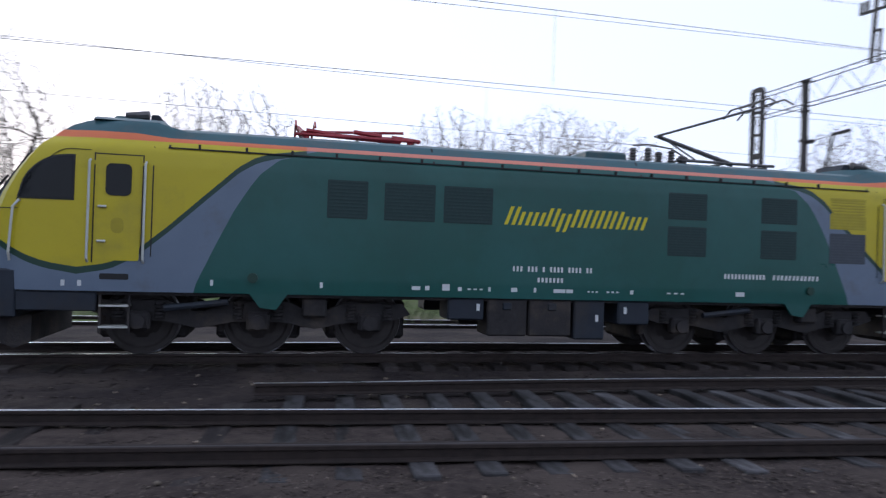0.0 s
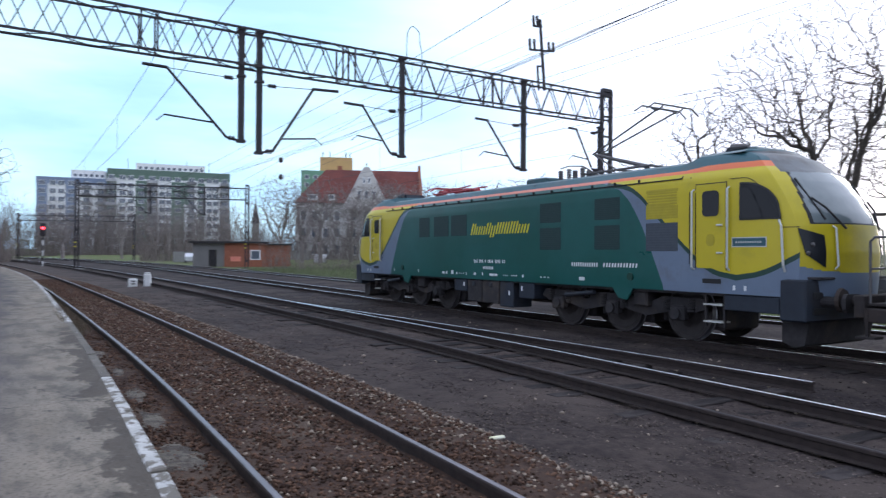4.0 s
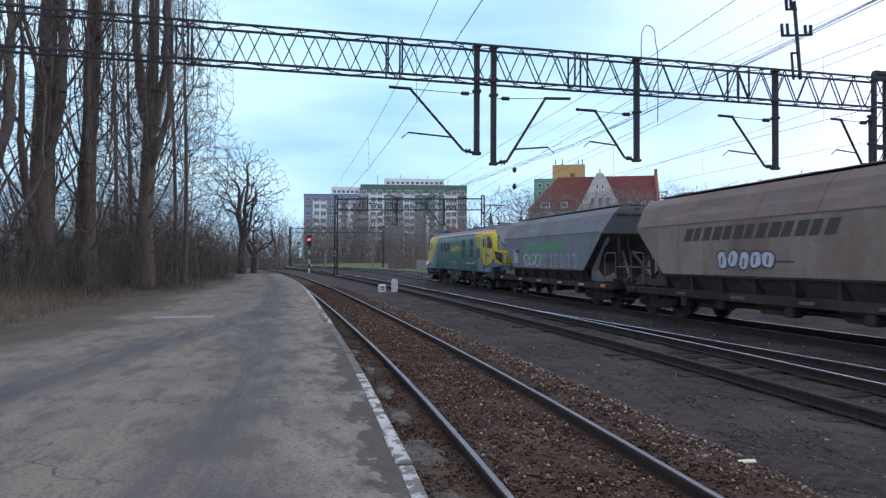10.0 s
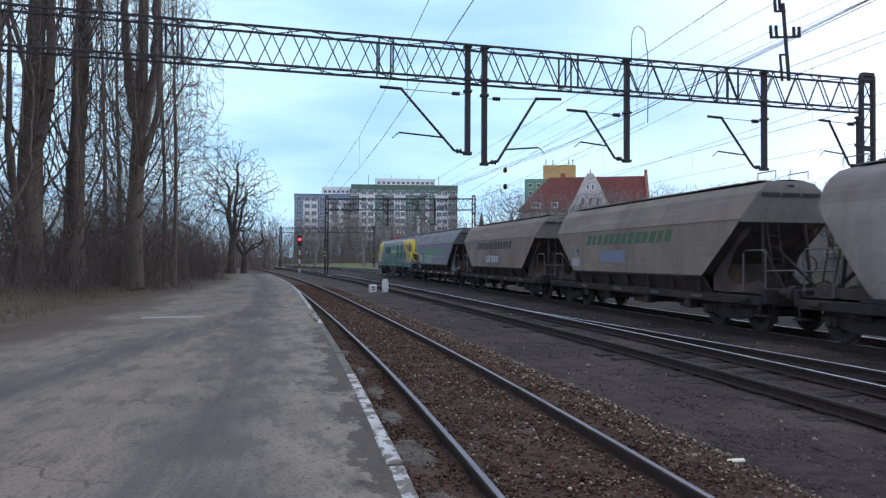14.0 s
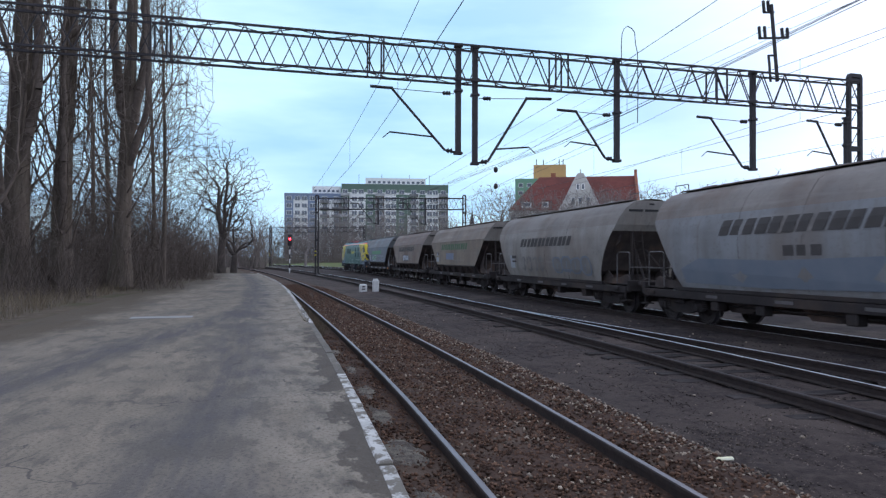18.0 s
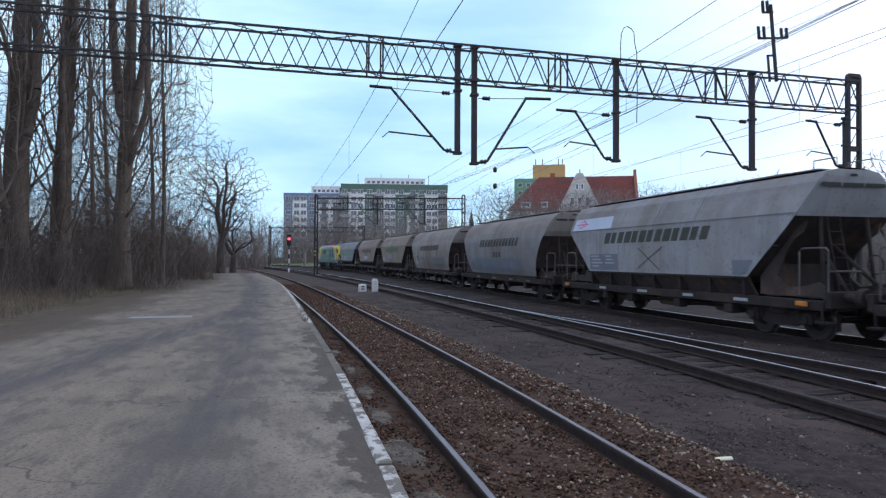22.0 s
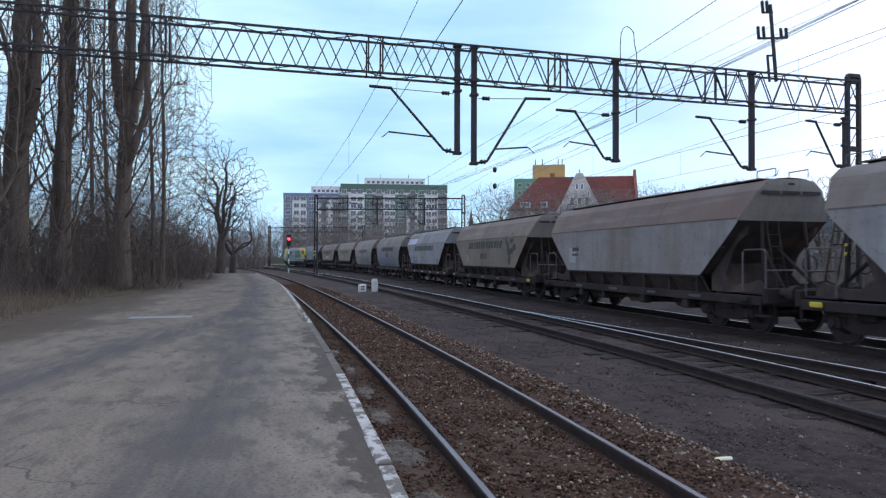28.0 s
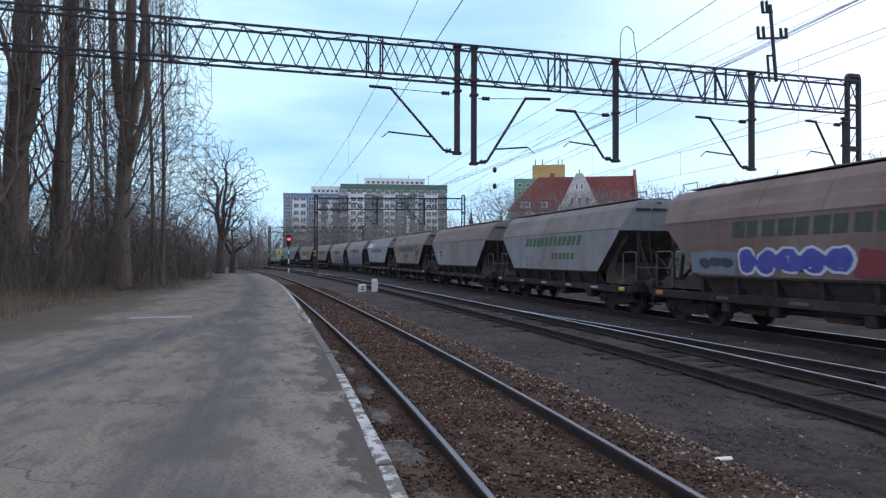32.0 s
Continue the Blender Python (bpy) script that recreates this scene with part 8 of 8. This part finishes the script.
def trees():
    # poplars on the bank beside the platform road: view angle, distance, base height, tree height, trunk radius, seed, spread, shoots, side stems
    big = (((109.2, 34, 1.1, 27, 0.56, 1, 3.0, 26, ((3.0, 200, 0.9, 17, 0.45), (5.0, 80, 0.8, 15, 0.5), (2.0, 330, 1.0, 12, 0.35))),
            (106.35, 35, 1.1, 29, 0.44, 2, 2.8, 26, ((2.2, 20, 0.8, 14, 0.4), (6.0, 170, 0.7, 16, 0.45))),
            (102.5, 36, 0.9, 26, 0.44, 3, 3.2, 24, ((7.2, 95, 0.75, 14, 0.62), (7.8, 250, 0.8, 14, 0.6), (5.5, 60, 1.3, 12, 0.4))),
            (112.8, 33, 1.1, 26, 0.52, 5, 2.9, 22, ((4.0, 90, 0.9, 15, 0.5),))))
    small = ((103.8, 46, 0.9, 24, 0.15, 7, 3.2), (100.2, 41, 0.7, 20, 0.14, 8, 3.4), (100.9, 45, 0.7, 22, 0.14, 4, 3.2), (105.0, 52, 0.9, 26, 0.17, 6, 3.0))
    for yaw, d, z, h, r, seed, sp, st, fk in big:
        x, y = yaw_at(yaw, d)
        tree("poplar", x, y, z - 0.2, h, r, "spindle", seed, "tall thick-stemmed leafless poplar with upswept branches", 0.06, sp * 1.08, 5600, 0.014, "poplars", st, 0.36, forks=fk)
    for yaw, d, z, h, r, seed, sp in small:
        x, y = yaw_at(yaw, d)
        tree("poplar", x, y, z - 0.2, h, r, "spindle", seed, "slender leafless poplar with upswept branches on the bank", 0.1, sp * 1.08, 6500, 0.014, "poplars", 15, 0.40)
    x, y = yaw_at(95.7, 66)
    tree("tree", x, y, 0.3, 12.1, 0.34, "dome", 12, "gnarled bare tree at the end of the platform", 0.27, 4.1, 1500, 0.022, step=0.34, jitter=0.45, limbs=9, wood=M_DARKWOOD)
    x, y = yaw_at(94.7, 69)
    tree("tree", x, y, 0.3, 7.6, 0.26, "dome", 14, "small gnarled bare tree beside a larger one", 0.25, 2.4, 500, 0.022, step=0.34, jitter=0.42, limbs=6, wood=M_DARKWOOD)
    # beyond the tracks: view angle, distance, height, trunk, seed, spread
    spec_ = ((31.0, 46, 16.2, 0.40, 21, 7.8), (39.6, 52, 13.6, 0.26, 22, 3.0), (22.3, 52, 13.4, 0.28, 23, 3.4), (25.8, 54, 11.5, 0.24, 39, 3.0), (10.5, 52, 14.2, 0.30, 25, 3.2), (6.0, 53, 13.8, 0.28, 26, 2.8), (-9.8, 58, 14.4, 0.30, 27, 3.4), (-13.0, 60, 13.9, 0.26, 40, 3.0), (-18.4, 58, 14.4, 0.32, 28, 4.2), (-22.6, 60, 13.6, 0.3, 29, 4.0), (-26.4, 62, 12.0, 0.26, 30, 3.2), (-40, 60, 13, 0.3, 31, 3.8), (45, 60, 10.2, 0.22, 32, 3.2), (57, 66, 8.5, 0.22, 33, 3.0), (49, 55, 8.0, 0.2, 34, 2.8), (62, 84, 11, 0.25, 35, 3.4), (66, 92, 12, 0.28, 36, 3.8), (70.5, 96, 12, 0.28, 37, 3.8), (73.8, 104, 13, 0.3, 38, 4.0), (53.5, 58, 8.5, 0.2, 41, 2.9), (60, 70, 9.0, 0.2, 42, 2.9), (65.4, 96, 11.5, 0.28, 43, 4.2), (68.0, 98, 11.5, 0.3, 44, 4.0), (64.0, 92, 11, 0.25, 45, 3.8), (72.0, 100, 12, 0.28, 46, 4.0))
    for yaw, d, h, r, seed, sp in spec_:
        x, y = yaw_at(yaw, d)
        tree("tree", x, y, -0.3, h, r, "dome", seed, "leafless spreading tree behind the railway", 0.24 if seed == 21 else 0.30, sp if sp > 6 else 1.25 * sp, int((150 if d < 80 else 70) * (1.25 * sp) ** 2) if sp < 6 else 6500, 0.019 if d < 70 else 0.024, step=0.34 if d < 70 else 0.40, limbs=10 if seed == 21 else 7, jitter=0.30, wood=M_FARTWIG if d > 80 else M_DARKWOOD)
    for k, (yaw, d, h) in enumerate(((80, 150, 13), (83, 150, 12), (86, 212, 17), (88, 206, 16), (77.5, 150, 13), (90.5, 214, 15), (93, 150, 11), (94.5, 120, 9), (84.6, 208, 16), (87, 222, 18), (82, 190, 16), (89.2, 150, 12), (85.3, 160, 13))):
        x, y = yaw_at(yaw, d)
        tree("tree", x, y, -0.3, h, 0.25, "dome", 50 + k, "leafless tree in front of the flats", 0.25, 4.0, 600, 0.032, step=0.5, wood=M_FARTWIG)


def brush(name, label, spots, seed, dens, hmin, hmax, material, r=0.012):
    """Thickets of bare shoots: each spot is (x0, y0, x1, y1, width)."""
    rng = np.random.RandomState(seed)
    segs = []
    for x0, y0, x1, y1, w in spots:
        L = math.hypot(x1 - x0, y1 - y0)
        n = int(L * dens)
        t, o = rng.rand(n), rng.normal(0, w / 2, n)
        dx, dy = (x1 - x0) / L, (y1 - y0) / L
        X, Y = x0 + dx * L * t - dy * o, y0 + dy * L * t + dx * o
        Z = ground_z(X, Y)
        Hh = rng.uniform(hmin, hmax, n) * (0.6 + 0.4 * np.sin(t * L * 0.5 + 1.3) ** 2)
        for i in range(n):
            a = np.array([X[i], Y[i], Z[i] - 0.05])
            lean = rng.normal(0, 0.34, 2)
            rr = r * rng.uniform(0.7, 1.8)
            p = a
            for k in range(3):
                q = p + np.array([lean[0] * Hh[i] / 3 + rng.normal(0, 0.08), lean[1] * Hh[i] / 3 + rng.normal(0, 0.08), Hh[i] / 3])
                segs.append((*p, rr * (1 - 0.28 * k), *q, rr * (1 - 0.28 * (k + 1))))
                if k:
                    for _ in range(3):
                        b = p + (q - p) * rng.rand()
                        e = b + np.array([rng.normal(0, 0.25), rng.normal(0, 0.25), rng.uniform(0.1, 0.4)]) * Hh[i] * 0.35
                        segs.append((*b, rr * 0.5, *e, rr * 0.2))
                p = q
    tagged(mesh_ob(name, sticks(name, segs, 3), material), label, "bushes", kind="stuff")


def ray_spot(yaw0, yaw1, d, w):
    a, b = yaw_at(yaw0, d), yaw_at(yaw1, d)
    return (*a, *b, w)


M_BRUSH = mat("grey_brown_brush", (0.116, 0.091, 0.076), (0.072, 0.057, 0.049), 1.0, 0.95, island=0.45)
# lighter than the near brush: haze of the distance mixed into its colour
M_FARBRUSH = mat("hazed_far_brush", (0.20, 0.168, 0.150), (0.13, 0.11, 0.10), 1.0, 0.95, island=0.3)
M_DRYGRASS = mat("dry_grass_blades", (0.145, 0.115, 0.075), (0.10, 0.078, 0.052), 1.0, 0.95, island=0.35)
M_GREENGRASS = mat("green_grass_blades", (0.135, 0.165, 0.075), (0.105, 0.12, 0.06), 1.0, 0.95, island=0.35)
trees()
brush("thicket", "dense leafless thicket under the poplars", [ray_spot(113, 105.5, 33, 3), ray_spot(113, 101, 39, 5), ray_spot(102, 96.8, 53, 6), ray_spot(99, 95.6, 72, 7)], 1, 80, 1.4, 4.6, M_BRUSH, 0.012)
brush("tall_thicket", "tall tangled leafless undergrowth behind the poplars", [ray_spot(107, 99.6, 45, 6), ray_spot(112, 98, 56, 8), ray_spot(106, 97.5, 64, 8)], 14, 60, 2.6, 8.5, M_BRUSH, 0.012)
brush("scrub", "low dry scrub and brambles along the bank", [ray_spot(114, 104.5, 29.5, 2.5), ray_spot(106, 98.5, 36, 3), ray_spot(100, 96, 48, 3)], 12, 60, 0.35, 1.5, M_BRUSH, 0.007)
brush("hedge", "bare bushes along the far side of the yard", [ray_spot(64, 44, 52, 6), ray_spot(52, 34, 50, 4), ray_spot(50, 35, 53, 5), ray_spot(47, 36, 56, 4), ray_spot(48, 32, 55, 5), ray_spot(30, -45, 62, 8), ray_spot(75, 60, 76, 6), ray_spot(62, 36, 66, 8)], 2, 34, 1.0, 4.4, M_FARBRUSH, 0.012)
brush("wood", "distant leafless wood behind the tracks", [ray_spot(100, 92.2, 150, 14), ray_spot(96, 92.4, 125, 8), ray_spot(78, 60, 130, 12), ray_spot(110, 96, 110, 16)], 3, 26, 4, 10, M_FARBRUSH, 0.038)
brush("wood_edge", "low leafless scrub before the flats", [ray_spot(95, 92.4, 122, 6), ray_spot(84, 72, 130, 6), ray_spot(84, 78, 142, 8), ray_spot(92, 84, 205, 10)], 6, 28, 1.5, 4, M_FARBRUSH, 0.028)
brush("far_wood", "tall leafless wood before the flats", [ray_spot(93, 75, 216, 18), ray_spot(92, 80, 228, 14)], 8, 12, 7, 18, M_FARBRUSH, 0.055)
# ---- loose ground cover ----
def stones(name, label, X, Y, Z, size, seed, material, flat=0.65):
    rng = np.random.RandomState(seed)
    n = len(X)
    base = np.array([(1, 0, 0), (-1, 0, 0), (0, 1, 0), (0, -1, 0), (0, 0, 1), (0, 0, -1)], float)
    V = base[None] * rng.uniform(0.55, 1.1, (n, 6, 1)) + rng.normal(0, 0.16, (n, 6, 3))
    V *= (size * rng.uniform(0.6, 1.5, n))[:, None, None] * np.array([1, 0.85, flat])
    a, t = rng.uniform(0, 6.28, n), rng.normal(0, 0.5, n)
    c, s = np.cos(a), np.sin(a)
    x, y, z = V[..., 0], V[..., 1], V[..., 2]
    x, z = x * np.cos(t)[:, None] - z * np.sin(t)[:, None], x * np.sin(t)[:, None] + z * np.cos(t)[:, None]
    V = np.stack([x * c[:, None] - y * s[:, None] + X[:, None], x * s[:, None] + y * c[:, None] + Y[:, None], z + Z[:, None]], -1).reshape(-1, 3)
    f = np.array([(0, 2, 4), (2, 1, 4), (1, 3, 4), (3, 0, 4), (2, 0, 5), (1, 2, 5), (3, 1, 5), (0, 3, 5)])
    F = (np.arange(n)[:, None, None] * 6 + f[None]).reshape(-1, 3)
    tagged(mesh_ob(name, quads_mesh(name, V, F), material), label, "gravel", kind="stuff")


def band(rng, n, x0, x1, path, o0, o1, bias=2.2):
    """Random points in a strip beside a path, denser near the viewer."""
    u = rng.rand(n) ** bias
    x = x1 + (x0 - x1) * u
    y = np.interp(-x, -path.xy[:, 0], path.xy[:, 1]) + rng.uniform(o0, o1, n)
    return x, y


def near_ground():
    rng = np.random.RandomState(9)
    x, y = band(rng, 48000, -48, 6, T1, -0.68, 0.68)
    stones("ballast", "rusty brown ballast between the platform rails", x, y, ground_z(x, y) + rng.uniform(-0.01, 0.02, len(x)), 0.024, 1, M_STONE)
    x, y = band(rng, 26000, -45, 6, T1, 0.80, 2.1)
    keep = rng.rand(len(x)) < np.clip(1.15 - (y - np.interp(-x, -T1.xy[:, 0], T1.xy[:, 1]) - 0.8) * 0.4, 0.2, 1)
    x, y = x[keep], y[keep]
    stones("ballast", "rusty brown ballast shoulder beside the rail", x, y, ground_z(x, y) + rng.uniform(-0.01, 0.02, len(x)), 0.025, 2, M_STONE)
    x, y = band(rng, 4200, -34, 6, T1, 1.15, 2.2)
    stones("pale_stones", "pale stones scattered along the ballast shoulder", x, y, ground_z(x, y) + 0.012, 0.024, 3, M_STONE_PALE)
    x, y = band(rng, 2300, -30, 6, T1, -0.65, 0.65)
    stones("pale_stones", "pale stones scattered between the rails", x, y, ground_z(x, y) + 0.015, 0.021, 4, M_STONE_PALE)
    x, y = band(rng, 15000, -36, 6, T1, -1.5, -0.8)
    stones("ballast", "dark grit between platform edge and rail", x, y, ground_z(x, y) + 0.003, 0.022, 5, M_STONE)
    x, y = band(rng, 52000, -34, 14, T2, -3.6, 2.6, 1.2)
    stones("cinders", "dark cinders and grit round the middle track", x, y, ground_z(x, y) + 0.001, 0.017, 6, M_CINDER, 0.4)
    x, y = band(rng, 16000, -34, 14, T3, -3.2, 1.4, 1.2)
    stones("cinders", "dark cinders beside the main track", x, y, ground_z(x, y) + 0.004, 0.024, 7, M_CINDER_DARK, 0.35)
    x, y = band(rng, 11000, -8, 9, T2, -3.7, -0.85, 1.0)
    stones("grit", "pale brown grit on the cinder ground between tracks", x, y, ground_z(x, y) + 0.003, 0.013, 10, M_GRIT, 0.5)
    x, y = band(rng, 420, -30, 12, T2, -3.4, 4.5, 1.2)
    stones("pale_stones", "few pale stones lying on the cinders", x, y, ground_z(x, y) + 0.01, 0.03, 8, M_STONE_PALE)


M_GRIT = mat("pale_brown_grit", (0.175, 0.142, 0.120), (0.090, 0.072, 0.062), 9, 0.95, island=0.7, spec=0.15)
M_CINDER_DARK = mat("oily_cinders", (0.072, 0.059, 0.055), (0.038, 0.031, 0.030), 8, 0.95, island=0.7, spec=0.15)
M_CINDER = mat("dark_cinders", (0.104, 0.083, 0.075), (0.050, 0.040, 0.037), 8, 0.95, island=0.75, spec=0.15)
near_ground()


def grass(name, label, X, Y, h, seed, material, r=0.006):
    rng = np.random.RandomState(seed)
    n = len(X)
    Z = ground_z(X, Y)
    A = np.stack([X, Y, Z - 0.02, np.full(n, r)], -1)
    hh = h * rng.uniform(0.4, 1.3, n)
    B = np.stack([X + rng.normal(0, 0.35, n) * hh, Y + rng.normal(0, 0.35, n) * hh, Z + hh, np.full(n, r * 0.2)], -1)
    tagged(mesh_ob(name, sticks(name, np.concatenate([A, B], 1), 3), material), label, "grass", kind="stuff")


rng_ = np.random.RandomState(21)
n_ = 16000
gx = rng_.uniform(-75, 10, n_)
gy = np.interp(-gx, -T3.xy[:, 0], T3.xy[:, 1]) + 7.3 + rng_.rand(n_) ** 1.5 * 16
grass("grass", "patchy spring grass beyond the tracks", gx, gy, 0.28, 1, M_GREENGRASS, 0.02)
n_ = 15000
gx = rng_.uniform(-62, -14, n_)
gy = np.interp(-gx, -EDGE.xy[:, 0], EDGE.xy[:, 1]) - 7.0 - rng_.rand(n_) * 13
grass("dry_grass", "dry dead grass and stalks on the bank", gx, gy, 0.30, 2, M_DRYGRASS, 0.010)


def debris():
    """Small litter on the ballast."""
    x, y = -5.91, 4.0
    z = float(ground_z(np.array([x]), np.array([y]))[0])
    m = mat("yellow_white_plastic", (0.7, 0.66, 0.35), (0.75, 0.74, 0.66), 9, 0.5)
    bm = boxm(-0.08, 0.08, -0.028, 0.028, 0, 0.028, 0.010)
    ob = mesh_ob("plastic_scrap", bm, m)
    ob.matrix_basis = pose(x, y, z + 0.02, 8, -6, 70)
    tagged(ob, "crumpled yellow and white plastic scrap on ballast", "litter")
    # cable trough lid and a low heap of earth between the tracks
    for x, y, s, lab in ((-20.4, 5.75, 0.8, "low clump of dark earth between the tracks"), (-33, 5.0, 0.6, "low clump of dark earth between the tracks")):
        bm = bmesh.new()
        bmesh.ops.create_icosphere(bm, subdivisions=3, radius=0.35 * s)
        for v in bm.verts:
            v.co.z *= 0.35
            v.co += v.co.normalized() * 0.06 * noise.noise(v.co * 6)
        ob = mesh_ob("earth_clump", bm, M_EARTH, smooth=True)
        ob.matrix_basis = pose(x, y, -0.32)
        tagged(ob, lab, "earth heap")


debris()
tx = rng_.normal(-16.4, 0.16, 420)
ty = np.interp(-tx, -EDGE.xy[:, 0], EDGE.xy[:, 1]) + rng_.normal(0.02, 0.07, 420)
grass("edge_tuft", "dry grass tuft growing out of the platform edge", tx, ty, 0.34, 5, M_DRYGRASS, 0.005)
tx = rng_.uniform(-42, -17, 2600)
ty = np.interp(-tx, -EDGE.xy[:, 0], EDGE.xy[:, 1]) + rng_.uniform(0.05, 0.5, 2600)
grass("track_weeds", "thin dry weeds between platform edge and rail", tx, ty, 0.12, 6, M_DRYGRASS, 0.004)


def platform_details():
    """Stains, a broken patch along the edge and a pale strip across the road."""
    rng = random.Random(8)
    # packed pale grit between the edge stones and the rail
    for k, (x, y, a, b) in enumerate(((-6.55, 1.02, 0.62, 0.20), (-5.0, 1.06, 0.60, 0.24), (-8.2, 1.0, 0.45, 0.16), (-9.7, 0.97, 0.5, 0.15), (-3.6, 1.08, 0.5, 0.2), (-11.6, 0.92, 0.5, 0.14), (-13.8, 0.78, 0.45, 0.12))):
        bm = bmesh.new()
        bmesh.ops.create_grid(bm, x_segments=14, y_segments=10, size=1)
        z = float(ground_z(np.array([x]), np.array([y]))[0])
        for v in bm.verts:
            r = max(abs(v.co.x), abs(v.co.y))
            l = math.hypot(v.co.x, v.co.y) or 1
            px, py = v.co.x / l * r, v.co.y / l * r
            f = 1 + 0.5 * noise.noise(Vector((px * 1.6 + k * 5, py * 1.6, 0)))
            v.co = Vector((x + px * a * f, y + py * b * f, z - 0.014 + 0.030 * (1 - r ** 4) + 0.014 * noise.noise(Vector((px * 8, py * 8, k)))))
        tagged(mesh_ob("grit_patch", bm, M_SAND, smooth=True), "pale packed grit between platform edge and rail", "gravel", "grit patches", kind="structure")
    strip = mesh_ob("repair_strip", boxm(-0.26, 0.26, -0.70, 0.70, 0, 0.012, 0.004), M_CONC)
    strip.matrix_basis = pose(-17.9, -3.15, PLAT + 0.012, 0, 0, 6)
    tagged(strip, "pale concrete repair strip across the asphalt", "patch", kind="structure")


platform_details()
# sleepers of the middle track and its turnout, and those of the main track
# first run uses the paler copy with painted sheen, the others the dark one
sleepers(T2, track_2, 13.5, -1.0, Z2, 0.66, 4.3, M_SLEEPER, shift=-0.95)
sleepers(T2, track_2, -1.1, -30, Z2 - 0.012, 0.66, 3.2, M_SLEEPER_DARK, shift=-0.30)
sleepers(T3, track_3, 14, -30, z3, 0.68, 2.6, M_SLEEPER_DARK)
def motions():
    step = 0.12
    n = int(32.0 / step) + 1
    times = [min(32.0, k * step) for k in range(n + 1)]
    for ob, off, piv in TRAIN:
        rows = []
        for k in range(0, 33):
            t = float(k)
            s = front_s(t) - off
            a, b = T3.at(s + piv), T3.at(s - piv)
            c, d = (a + b) / 2, a - b
            za, zb = z3(a[0]), z3(b[0])
            rows.append((t, pose(c[0], c[1], (za + zb) / 2, 0, -math.degrees(math.atan2(za - zb, np.linalg.norm(d))), math.degrees(math.atan2(d[1], d[0])))))
        walk(ob, rows)
    for ax, x, r, parent in WHEELS:
        walk(ax, [(t, pose(x, 0, r, 0, math.degrees((front_s(t) - front_s(0)) / r) % 360, 0)) for t in times])


motions()
